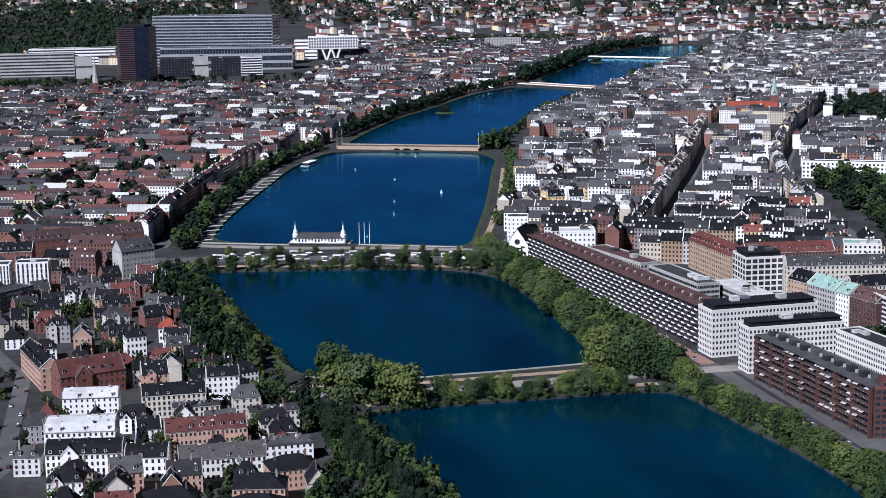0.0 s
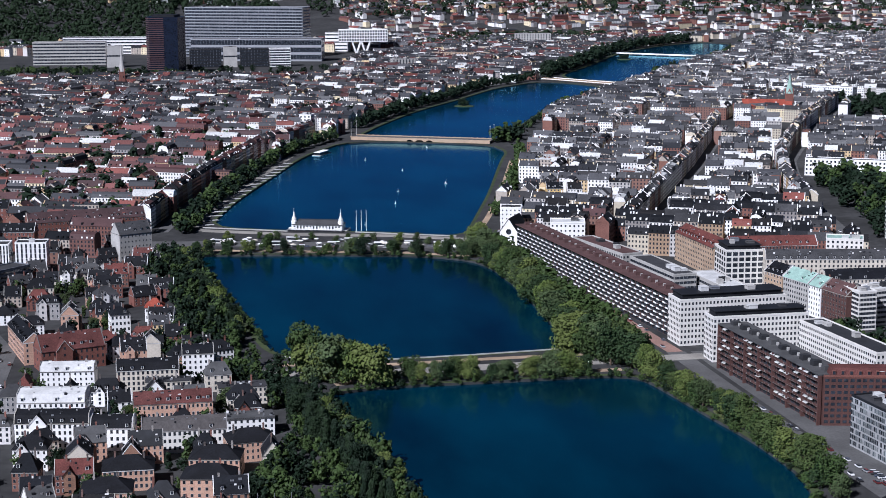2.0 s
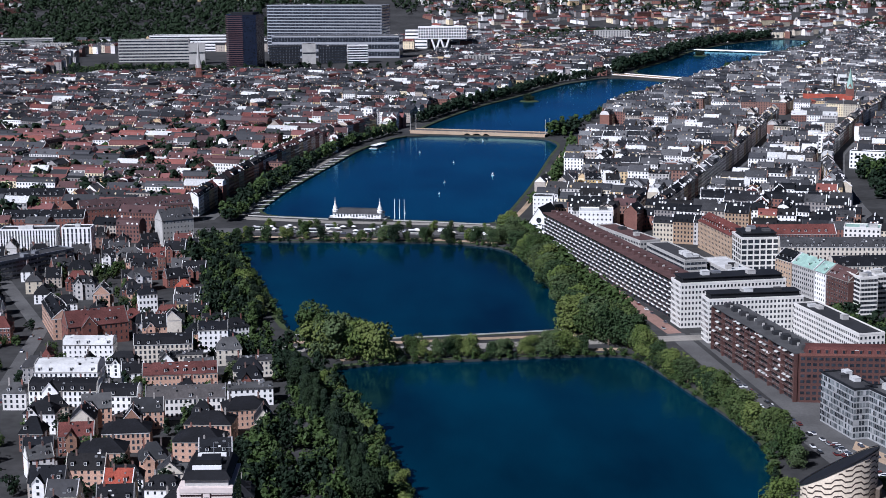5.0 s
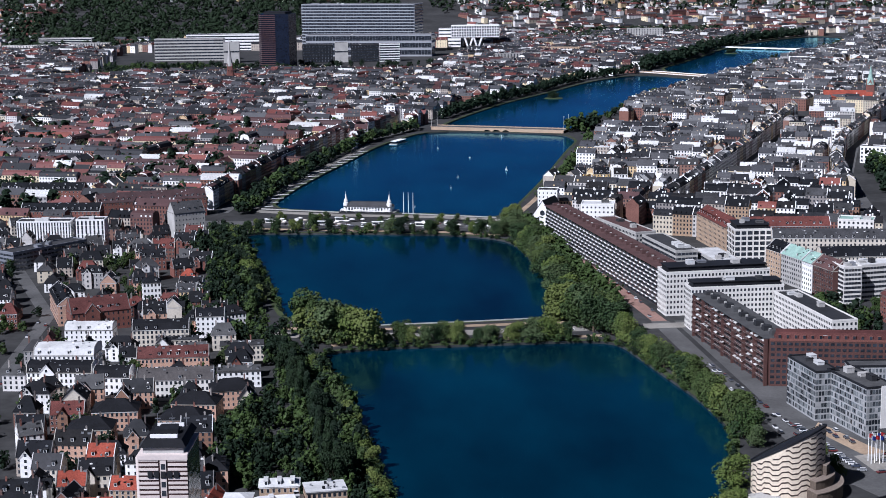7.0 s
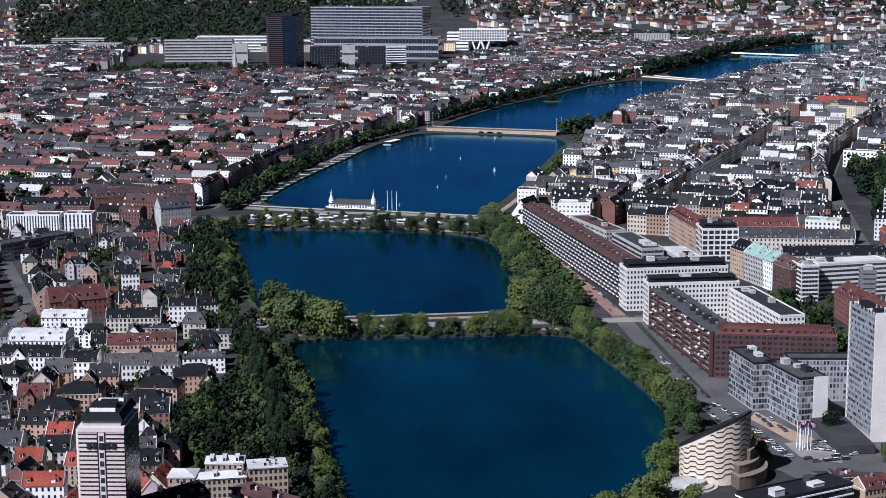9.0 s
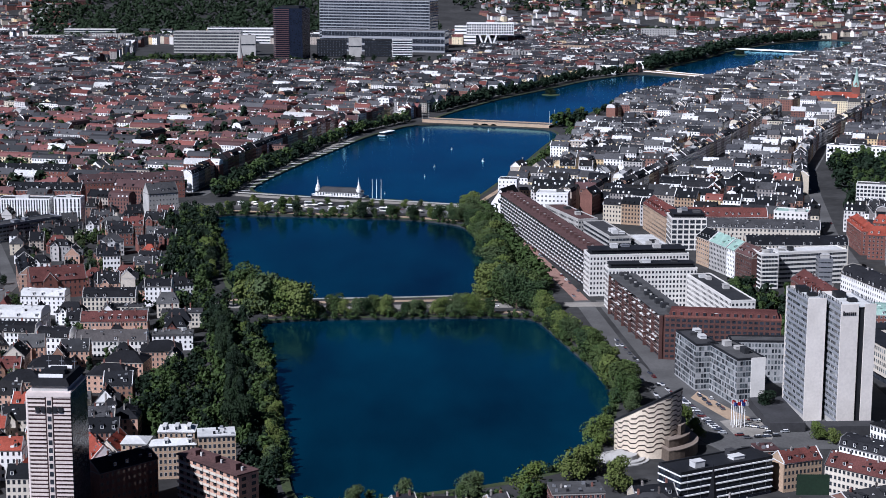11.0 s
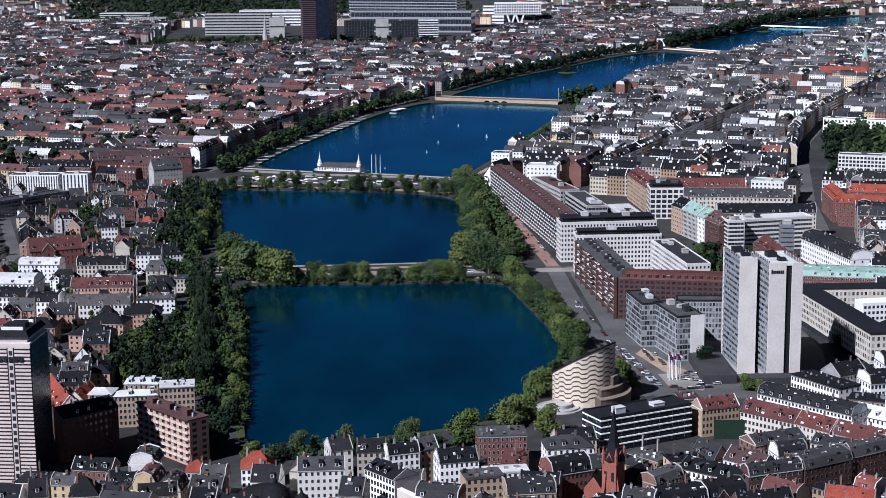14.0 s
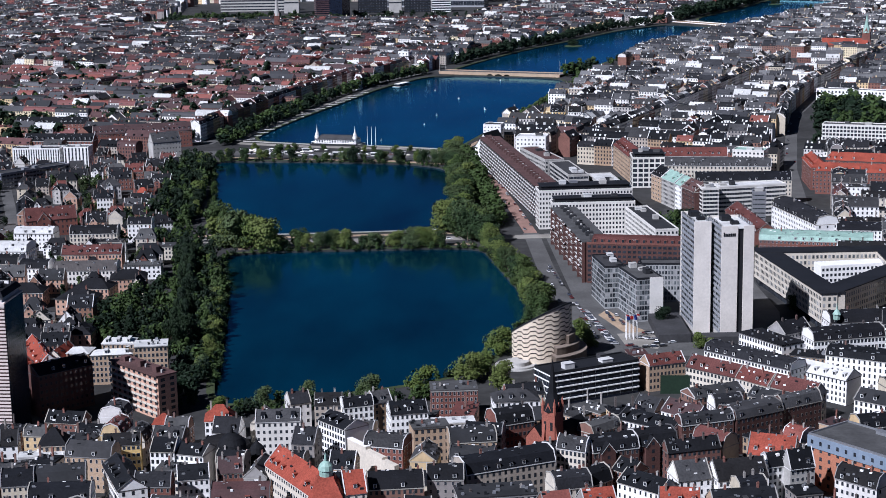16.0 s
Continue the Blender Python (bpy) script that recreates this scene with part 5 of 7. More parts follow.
def stilted_block():
    """A white gridded block on V-shaped legs."""
    m, L = along((285, 3935), (390, 3925), GZ)
    claim((285, 3935), (390, 3925), 40)
    root = thing("stilted_block", m, "white gridded block standing on V-shaped legs", "building")
    g = Geo()
    g.box(0, 0, 24, L, 36, 50)
    part("body", g, M["white"], root)
    g = Geo()
    panes(g, 0, L, 36, 25, 49, 4, 5.5, 3.4, 4.0, off=0.3)
    panes(g, 3, L, 36, 25, 49, 4, 5.5, 3.4, 4.0, off=0.3)
    part("windows", g, M["glass"], root, "", "stuff")
    for x, dx in ((L * 0.36, -9), (L * 0.36, 9), (L * 0.55, -9), (L * 0.55, 9)):
        g = Geo()
        g.solid([(x - 2, 1, -2), (x + 2, 1, -2), (x + 2 + dx, 1, 24), (x - 2 + dx, 1, 24), (x - 2, 6, -2), (x + 2, 6, -2), (x + 2 + dx, 6, 24), (x - 2 + dx, 6, 24)], [(0, 1, 2, 3), (5, 4, 7, 6), (1, 5, 6, 2), (4, 0, 3, 7)])
        part("leg", g, M["white"], root)


stilted_block()


def spire_church(x, y, tower_h, spire_h, wall, cap, label, w=9.0, nave=24, z=GZ, turn=0.0, nave_roof="slate"):
    root = thing("church", pose(x, y, z, 0, 0, turn), label, "church")
    FOOT.append([(x - w, y - w), (x + w, y - w), (x + w + nave * 0.3, y + nave), (x - w, y + nave)])
    g = Geo()
    g.box(-w / 2, -w / 2, -2, w / 2, w / 2, tower_h)
    tw = part("tower", g, M[wall], root)
    g = Geo()
    g.lathe(0, 0, [(w * 0.62, tower_h), (w * 0.30, tower_h + spire_h * 0.35), (0.05, tower_h + spire_h)], 8)
    part("spire", g, M[cap], tw)
    g = Geo()
    panes(g, 0, w, w, tower_h * 0.5, tower_h - 1, 1, w / 2, 1.2, 3.6)
    g.v = [(a - w / 2, b - w / 2, c) for a, b, c in g.v]
    part("belfry_openings", g, M["dark"], root, "", "stuff")
    g = Geo()
    g.box(-w * 0.7, w / 2, -2, w * 0.7, w / 2 + nave, tower_h * 0.5)
    g.solid([(-w * 0.7, w / 2 + nave, tower_h * 0.5), (w * 0.7, w / 2 + nave, tower_h * 0.5), (0, w / 2 + nave, tower_h * 0.5 + w * 0.8)], [(1, 0, 2)])
    part("nave", g, M[wall], root)
    g = Geo()
    z1, e, y0, y1 = tower_h * 0.5, w * 0.75, w / 2, w / 2 + nave + 0.3
    g.solid([(-e, y0, z1 - 0.4), (0, y0, z1 + w * 0.82), (e, y0, z1 - 0.4), (-e, y1, z1 - 0.4), (0, y1, z1 + w * 0.82), (e, y1, z1 - 0.4)], [(1, 0, 3, 4), (2, 1, 4, 5)])
    part("nave_roof", g, M[nave_roof], root)
    for sx in (-1, 1):
        for sy in (-1, 1):
            g = Geo()
            g.tube(sx * w * 0.45, sy * w * 0.45, tower_h - 1, tower_h + 2.5, 0.7, 0.6, 6)
            g.lathe(sx * w * 0.45, sy * w * 0.45, [(0.75, tower_h + 2.5), (0.05, tower_h + 6)], 6)
            part("pinnacle", g, M[wall], tw)
    for k in range(4):
        c, q = math.cos(math.pi / 2 * k), math.sin(math.pi / 2 * k)
        g = Geo()
        pts = [(w * 0.51, -w * 0.36, tower_h - 1.5), (w * 0.51, w * 0.36, tower_h - 1.5), (w * 0.51, 0, tower_h + w * 0.62), (w * 0.2, -w * 0.36, tower_h - 1.5), (w * 0.2, w * 0.36, tower_h - 1.5), (w * 0.2, 0, tower_h + w * 0.62)]
        g.solid([(x * c - y * q, x * q + y * c, z) for x, y, z in pts], [(0, 1, 2), (1, 4, 5, 2), (3, 0, 2, 5)])
        part("gablet", g, M[wall], tw)
        g = Geo()
        pts = [(w * 0.5, -w * 0.42, -2), (w * 0.72, -w * 0.42, -2), (w * 0.72, -w * 0.22, -2), (w * 0.5, -w * 0.22, -2), (w * 0.5, -w * 0.42, tower_h * 0.8), (w * 0.72, -w * 0.42, tower_h * 0.45), (w * 0.72, -w * 0.22, tower_h * 0.45), (w * 0.5, -w * 0.22, tower_h * 0.8)]
        g.solid([(x * c - y * q, x * q + y * c, z) for x, y, z in pts], [(0, 1, 5, 4), (1, 2, 6, 5), (2, 3, 7, 6), (4, 5, 6, 7)])
        part("buttress", g, M[wall], tw)
    # aisle gable beside the tower
    g = Geo()
    h1 = tower_h * 0.45
    g.box(-w * 1.9, -w * 0.3, -2, -w * 0.55, w * 1.2, h1)
    g.solid([(-w * 1.9, -w * 0.3, h1), (-w * 0.55, -w * 0.3, h1), (-w * 1.22, -w * 0.3, h1 + w * 0.8)], [(0, 1, 2)])
    ai = part("aisle", g, M[wall], root)
    g = Geo()
    g.solid([(-w * 1.95, -w * 0.34, h1 - 0.2), (-w * 1.22, -w * 0.34, h1 + w * 0.86), (-w * 0.5, -w * 0.34, h1 - 0.2), (-w * 1.95, w * 1.2, h1 - 0.2), (-w * 1.22, w * 1.2, h1 + w * 0.86), (-w * 0.5, w * 1.2, h1 - 0.2)], [(1, 0, 3, 4), (2, 1, 4, 5)])
    part("aisle_roof", g, M[nave_roof], ai)


spire_church(-156, 3030, 34, 46, "brick_red", "concrete", "red brick church with a slender grey spire", w=9)
spire_church(732, 2458, 34, 27, "brick_red", "copper", "brick church tower with a green copper spire", w=11, nave=56, turn=70, nave_roof="tile_red")
spire_church(173.5, 748, 24, 22, "brick_church", "slate_dark", "red brick church with a black slate spire and pinnacles", w=6.4, nave=18, turn=-38, nave_roof="slate_dark")

for _p0, _p1, _D, _H, _w, _rf, _lab in (
    ((600, 2580), (654, 2541), 34, 18, "cream", "felt", "long cream museum wing with a grey roof"),
    ((661, 2538), (741, 2490), 34, 18, "cream", "felt", "long cream museum wing with a grey roof"),
    ((640, 2760), (700, 2715), 46, 18, "brick_red", "felt", "large brick institute with a flat grey roof"),
    ((750, 2936), (830, 2880), 50, 14, "concrete", "pale_roof", "wide low hall with a pale roof"),
    ((544, 1928), (625, 1884), 14, 17, "white", "felt", "long white apartment block with many windows"),
    ((548, 2055), (570, 2047), 16, 20, "white", "pale_roof", "white gabled hall above the grey roofs"),
    ((872, 2754), (926, 2700), 18, 18, "white", "felt", "long white apartment block with many windows"),
    ((71, 2394), (85, 2388), 14, 24, "white", "felt", "tall white corner house at the lake"),
):
    claim(_p0, _p1, _D)
    slab("institute_block", _p0, _p1, _D, _H, max(3, int(_H / 4)), _lab, wall=_w, roof=_rf, bay=4.0, w=1.8, h=2.0, plant=3)
for _k, (_x, _y, _L) in enumerate(((228, 1776, 11), (247, 1771, 15), (264, 1766, 13))):
    _p0, _p1 = (_x - _L / 2, _y + 1), (_x + _L / 2, _y - 1)
    claim(_p0, _p1, 14)
    house(_p0, _p1, 14, 17, 5, "gable", 5, ("yellow", "yellow", "white")[_k], "slate", "%s lakeside house with a dark roof" % ("ochre yellow", "ochre yellow", "white plastered")[_k], seed=500 + _k)

# ---- town quarters ----
PARKS = [
    [(436, 1560), (480, 1620), (540, 1900), (640, 1950), (760, 1900), (700, 1500), (560, 1520)],
    [(470, 1330), (640, 1300), (640, 1420), (500, 1400)],
    [(-700, 4050), (-180, 4060), (-150, 4225), (-700, 4225)],
    [(-55, 1270), (-92, 1290), (-88, 1380), (-96, 1430), (-112, 1500), (-100, 1590), (-76, 1590)],
    [(5, 918), (-20, 918), (-45, 925), (-64, 960), (-72, 1000), (-62, 1035), (-45, 1075), (-38, 1120), (-50, 1165), (-22, 1172), (8, 1010)],
    [(800, 2400), (900, 2380), (1000, 2700), (900, 2720)],
    [(-130, 1600), (-90, 1740), (170, 1650), (165, 1545), (-80, 1590)],
    [(-50, 1180), (-50, 1275), (185, 1262), (200, 1185)],
    [(280, 2230), (350, 2190), (385, 2330), (300, 2352)],
    [(-760, 3960), (-440, 3960), (-440, 4200), (-760, 4200)],
    [(-420, 3200), (160, 3200), (255, 3522), (-420, 3522)],
    [(-420, 3520), (-420, 3960), (420, 3960), (430, 3880), (270, 3640), (250, 3520)],
]
STREETS = [
    ([(400, 1330), (425, 1488), (467, 1688), (508, 1855), (571, 2034), (717, 2336), (868, 2599)], 8),
    ([(290, 1640), (314, 1690), (464, 2020), (614, 2372)], 6),
    ([(-330, 940), (-215, 1060), (-190, 1130), (-188, 1300), (-240, 1480)], 8),
    ([(-60, 1232), (-180, 1240), (-400, 1280)], 8),
    ([(-190, 1660), (-420, 1730)], 12),
    ([(206, 945), (222, 900), (250, 860), (330, 800)], 10),
    ([(152, 1560), (230, 1560), (400, 1530)], 12),
]


def line_gap(p, pts):
    best = 1e9
    for (x0, y0), (x1, y1) in zip(pts, pts[1:]):
        dx, dy = x1 - x0, y1 - y0
        t = max(0.0, min(1.0, ((p[0] - x0) * dx + (p[1] - y0) * dy) / (dx * dx + dy * dy)))
        best = min(best, math.hypot(p[0] - x0 - t * dx, p[1] - y0 - t * dy))
    return best


def free(p, margin=26.0, street=1.5):
    for lake in LAKES:
        if inside(p, lake) or gap(p, lake) < margin:
            return False
    if any(inside(p, a) for a in PARKS) or any(inside(p, a) for a in FOOT):
        return False
    return all(line_gap(p, pts) > w + street for pts, w in STREETS)


def in_view(x, y, pad=60.0):
    """Inside the wedge of town that the flight overlooks."""
    lo = 130 - 0.272 * (y - 90)
    hi = max(-131 + 0.495 * (y - 368), 130 + 0.272 * (y - 90))
    return lo - pad < x < hi + pad and y > 640


def party_wall(g, x, D, H, rh, mi=0):
    """The fire wall that stands a little proud of the roof between two houses."""
    t, u = 0.28, 0.55
    p = []
    for xx in (x - t, x + t):
        p += [(xx, -0.3, H - 0.2), (xx, D / 2, H + rh - 0.2), (xx, D + 0.3, H - 0.2), (xx, -0.3, H + u), (xx, D / 2, H + rh + u), (xx, D + 0.3, H + u)]
    g.solid(p, [(0, 1, 4, 3), (1, 2, 5, 4), (7, 6, 9, 10), (8, 7, 10, 11), (3, 4, 10, 9), (4, 5, 11, 10), (0, 3, 9, 6), (5, 2, 8, 11)], mi)


class Quarter:
    """Town houses joined into one piece of far roofs."""

    def __init__(self, dormers=0.6):
        self.wall, self.roof, self.win, self.dormers = Geo(), Geo(), Geo(), dormers

    def add(self, m, L, D, H, rh, floors, rng, bay=2.9):
        w, r, g = Geo(), Geo(), Geo()
        w.box(0, 0, -2, L, D, H, bottom=False)
        if rng.random() < 0.08:
            r.box(-0.1, -0.1, H, L + 0.1, D + 0.1, H + 0.8)
            rh = 1.0
        else:
            r.slopes(L, D, H, rh, "mansard" if rng.random() < 0.45 else "gable", w)
        for k in range(rng.randint(1, 3)):
            x = rng.uniform(1, max(1.1, L - 1))
            (w if rng.random() < 0.4 else r).box(x - 0.6, D / 2 - 0.5, H + rh * 0.5, x + 0.6, D / 2 + 0.5, H + rh + rng.uniform(0.8, 2.0), bottom=False)
        for k in range(int(L / 5)):
            x = L * (k + 0.5) / max(1, int(L / 5))
            if rng.random() < self.dormers:
                (w if rng.random() < 0.4 else r).box(x - 0.8, 0.5, H + rh * 0.15, x + 0.8, D * 0.35, H + rh * 0.15 + 1.7, bottom=False)
            if rng.random() < self.dormers * 0.6:
                (w if rng.random() < 0.4 else r).box(x - 0.8, D * 0.65, H + rh * 0.15, x + 0.8, D - 0.5, H + rh * 0.15 + 1.7, bottom=False)
        for side in (0, 2):
            panes(g, side, L, D, 0.8, H - 0.2, floors, bay, 1.2, 1.7, off=0.1)
        party_wall(w if rng.random() < 0.35 else r, 0.0, D, H, rh)
        self.wall.put(w, m)
        self.roof.put(r, m)
        self.win.put(g, m)

    def finish(self, label, wall="plaster_far", roof="hazy_slate_far"):
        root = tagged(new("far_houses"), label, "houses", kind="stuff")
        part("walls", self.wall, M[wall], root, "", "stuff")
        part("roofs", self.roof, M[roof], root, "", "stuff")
        part("windows", self.win, M["glass"], root, "", "stuff")


def blocks(origin, angle, u0, u1, v0, v1, bu, bv, street, rng, place, keep, module=(14, 22), turn=3.0):
    """Perimeter blocks on a turned grid; calls place(p0, p1, depth, side) for each house."""
    c, s = math.cos(radians(angle)), math.sin(radians(angle))

    def at(u, v):
        return (origin[0] + u * s + v * c, origin[1] + u * c - v * s)

    def turned(q, mid, a):
        dx, dy = q[0] - mid[0], q[1] - mid[1]
        return (mid[0] + dx * math.cos(a) - dy * math.sin(a), mid[1] + dx * math.sin(a) + dy * math.cos(a))

    u = u0
    while u < u1:
        lu = bu * rng.uniform(0.8, 1.2)
        v = v0
        while v < v1:
            lv = bv * rng.uniform(0.8, 1.25)
            if keep(*at(u + lu / 2, v + lv / 2)) and rng.random() < 0.94:
                D = rng.uniform(10, 12.5)
                mid, skew = at(u + lu / 2, v + lv / 2), radians(rng.uniform(-turn, turn))
                # two long fronts along v, two along u, with p0 -> p1 keeping the depth inwards
                runs = [((u, v), (u, v + lv)), ((u + lu, v + lv), (u + lu, v)), ((u + lu - D, v), (u + D, v)), ((u + D, v + lv), (u + lu - D, v + lv))]
                if lu > 65:
                    runs.append(((u + lu * 0.5, v + D + 4), (u + lu * 0.5, v + lv - D - 4)))
                for k, (a, b) in enumerate(runs):
                    run = math.dist(a, b)
                    if run < 8:
                        continue
                    n = max(1, round(run / rng.uniform(*module)))
                    for i in range(n):
                        f0, f1 = i / n, (i + 1) / n
                        q0 = at(a[0] + (b[0] - a[0]) * f0, a[1] + (b[1] - a[1]) * f0)
                        q1 = at(a[0] + (b[0] - a[0]) * f1, a[1] + (b[1] - a[1]) * f1)
                        q0, q1 = turned(q0, mid, skew), turned(q1, mid, skew)
                        place(q0, q1, D, k)
            v += lv + street
        u += lu + street


_rng = random.Random(21)


def mid_house(p0, p1, D, H, floors, rh, rng, reds=0.15, bay=2.6):
    """A town house at middle distance: wall, roof, windows."""
    m, L = along(p0, p1, GZ)
    red = rng.random() < reds
    wall = "brick" if rng.random() < 0.25 + reds * 0.5 else "plaster"
    g, r = Geo(), Geo()
    g.box(0, 0, -2, L, D, H, bottom=False)
    r.slopes(L, D, H, rh, rng.choice(("mansard", "gable")), g)
    root = new("house", g.mesh("house", M[wall]))
    root.matrix_basis = m
    tagged(root, "%s town house with a %s roof" % ("brick" if wall == "brick" else "plastered", "red tiled" if red else "dark slate"), "house", "town houses")
    part("roof", r, M["tile" if red else "slate"], root)
    g = Geo()
    for side in (0, 2):
        panes(g, side, L, D, 0.8, H - 0.2, floors, bay, 1.15, 1.7, off=0.08)
    part("windows", g, M["glass"], root, "", "stuff")
    g = Geo()
    for k in range(rng.randint(1, 3)):
        x = rng.uniform(1, L - 1)
        g.box(x - 0.6, D / 2 - 0.4, H + rh * 0.5, x + 0.6, D / 2 + 0.4, H + rh + rng.uniform(0.9, 2.0))
    party_wall(g, 0.0, D, H, rh, 0 if rng.random() < 0.3 else 1)
    n = max(1, int(L / 4))
    for k in range(n):
        x = L * (k + 0.5) / n
        for y0, y1 in ((0.3, D * 0.35), (D * 0.65, D - 0.3)):
            if rng.random() < 0.6:
                z0 = H + rh * 0.12
                g.box(x - 0.7, y0, z0, x + 0.7, y1, z0 + 1.6, 0 if rng.random() < 0.35 else 1)
    part("dormers_and_chimneys", g, [M["white"], M["slate"]], root, "", "stuff")


def make_quarters():
    far_right, far_left, mid_left = Quarter(0.7), Quarter(0.5), Quarter(0.3)
    rng = random.Random(4)

    def placer(target, reds, hs, objects_below):
        def place(p0, p1, D, side):
            c = ((p0[0] + p1[0]) / 2, (p0[1] + p1[1]) / 2)
            if not in_view(*c) or not free(c) or not free(p0, 22) or not free(p1, 22):
                return
            low = rng.random() < 0.14
            H = rng.uniform(*hs) * (0.7 if low else 1.0)
            rh = rng.uniform(4.2, 5.4)
            fl = max(2, int(H / 3.2))
            z = GZ if c[1] < 4230 else rise(c[1])
            if c[1] < objects_below:
                mid_house(p0, p1, D, H, fl, rh, rng, reds)
            else:
                m, L = along(p0, p1, z)
                target.add(m, L, D, H, rh, fl, rng, 2.9 if c[1] < 3000 else 5.5)
        return place

    def row(pts, target, D=12, reds=0.05, objects_below=1740, label=0):
        """A closed row of houses along a street or shore, fronts to the right of its direction."""
        for a, b in zip(pts, pts[1:]):
            run = math.dist(a, b)
            n = max(1, round(run / 18))
            for i in range(n):
                p0 = (a[0] + (b[0] - a[0]) * i / n, a[1] + (b[1] - a[1]) * i / n)
                p1 = (a[0] + (b[0] - a[0]) * (i + 1) / n, a[1] + (b[1] - a[1]) * (i + 1) / n)
                c = ((p0[0] + p1[0]) / 2, (p0[1] + p1[1]) / 2)
                if not in_view(*c) or any(inside(c, f) for f in FOOT) or any(inside(c, q) for q in PARKS):
                    continue
                H, rh = rng.uniform(16.8, 17.5), rng.uniform(4.5, 4.9)
                if c[1] < objects_below:
                    mid_house(p0, p1, D, H, 5, rh, rng, reds)
                else:
                    m, L = along(p0, p1, GZ)
                    target.add(m, L, D, H, rh, 5, rng, 2.9)
            s = Vector((b[0] - a[0], b[1] - a[1])).normalized()
            late.append([a, b, (b[0] - s.y * D, b[1] + s.x * D), (a[0] - s.y * D, a[1] + s.x * D)])

    late = []

    def aside(pts, d):
        out = []
        for k, p in enumerate(pts):
            a, b = pts[max(0, k - 1)], pts[min(len(pts) - 1, k + 1)]
            s = Vector((b[0] - a[0], b[1] - a[1])).normalized()
            out.append((p[0] - s.y * d, p[1] + s.x * d))
        return out

    for pts in (STREETS[1][0], STREETS[0][0][2:]):
        row(aside(pts, 6), far_right)
    row([(-108, 1720), (-80, 1850), (-43, 1992), (16, 2203), (86, 2340)], mid_left, 12, 0.45, 2200)
    FOOT.extend(late)
    # east of the lakes
    blocks((150, 1560), 24, 20, 900, -120, 700, 58, 92, 9, rng, placer(far_right, 0.05, (15.5, 18.2), 1700), lambda x, y: y < 2420)
    blocks((360, 2330), 29, -300, 2300, -40, 1700, 64, 110, 12, rng, placer(far_right, 0.1, (14.5, 17.8), 0), lambda x, y: y >= 2420 and y < 4230)
    # west of the lakes
    blocks((-90, 1640), 19, -60, 900, -760, 60, 78, 130, 15, rng, placer(mid_left, 0.4, (11, 17), 1700), lambda x, y: y < 2420, (14, 44), 11.0)
    blocks((60, 2400), 29, -700, 2400, -2400, 60, 72, 120, 14, rng, placer(far_left, 0.3, (13.5, 17.5), 0), lambda x, y: 2420 <= y < 4230, (12, 34), 12.0)
    far_right.finish("dense grey-roofed plaster town houses", roof="hazy_slate_grey_far")
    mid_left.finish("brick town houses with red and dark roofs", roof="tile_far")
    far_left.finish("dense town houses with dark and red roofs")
    # the rising outskirts
    outer = Quarter(0.0)
    for _ in range(2300):
        y = rng.uniform(4240, 5120)
        x = rng.uniform(-1500, 2500)
        if -720 < x < 380 and (y < 4900 or rng.random() < 0.3):
            continue
        a = rng.choice((0.4, 0.5, 2.0))
        m = pose(x, y, rise(y) - 1, 0, 0, math.degrees(a))
        outer.add(m, rng.uniform(18, 50), rng.uniform(9, 13), rng.uniform(8, 15), rng.uniform(3, 5), 3, rng, 9)
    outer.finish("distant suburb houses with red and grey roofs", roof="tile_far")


# ---- near houses ----
def villa(x, y, a, L, D, H, rh, wall, tiles, label, roof="gable", hip=0.0, floors=2, seed=0, dormers=True, wing=0.0):
    c, s = math.cos(radians(a)), math.sin(radians(a))
    p0 = (x - c * L / 2 + s * D / 2, y - s * L / 2 - c * D / 2)
    p1 = (p0[0] + c * L, p0[1] + s * L)
    claim(p0, p1, D, 1.0)
    house(p0, p1, D, H, floors, roof, rh, wall, tiles, label, name="villa", seed=seed, hip=hip, dormers=dormers, wing=wing)


def front(p0, p1, D, H, rh, wall, tiles, label, roof="gable", hip=0.0, floors=3, seed=0, dormers=True, wing=0.0):
    """A villa given by the two ends of its front."""
    claim(p0, p1, D, 1.0)
    house(p0, p1, D, H, floors, roof, rh, wall, tiles, label, name="villa", seed=seed, hip=hip, dormers=dormers, wing=wing)


for _k, (_p0, _p1) in enumerate((((-135, 1009), (-114, 1008)), ((-127, 1038), (-105, 1038)), ((-94, 1022), (-72, 1018)), ((-90, 1049), (-68, 1045)), ((-71.5, 1069), (-50, 1072)))):
    front(_p0, _p1, 16, 9.5, 4.6, "brick_peach", "slate_dark", "peach brick villa with a low black hipped roof", hip=7.5, seed=_k, dormers=False)
front((-169, 1107), (-135, 1102), 14, 13, 5, "white", "slate_dark", "large white villa with a black mansard roof and gables", roof="mansard", floors=4, seed=11, wing=8.0)
front((-134, 1100), (-115, 1097), 13, 11, 5, "white", "slate_dark", "white villa with a round gable and black roof", roof="mansard", seed=12)
front((-110.5, 1090), (-71.5, 1090), 13, 11, 5, "white_wall", "terrace_roof", "long pale terrace with a grey-brown mansard roof", roof="mansard", seed=13)
front((-115, 1133), (-76.5, 1134), 12, 12, 5, "brick_peach", "clay", "long block with a weathered red tiled roof", seed=14)
front((-71, 1110), (-48, 1111), 12, 9, 0.5, "white", "felt", "low white modern flats with a dark flat roof", roof="flat", seed=24)
front((-72.5, 1167), (-48, 1168), 12, 9, 3, "cream", "felt", "low cream flats with balconies", roof="flat", seed=18)
front((-109.5, 1186), (-86, 1186), 9, 9, 2, "cream", "felt", "low cream flats with a grey flat roof", roof="flat", seed=25)
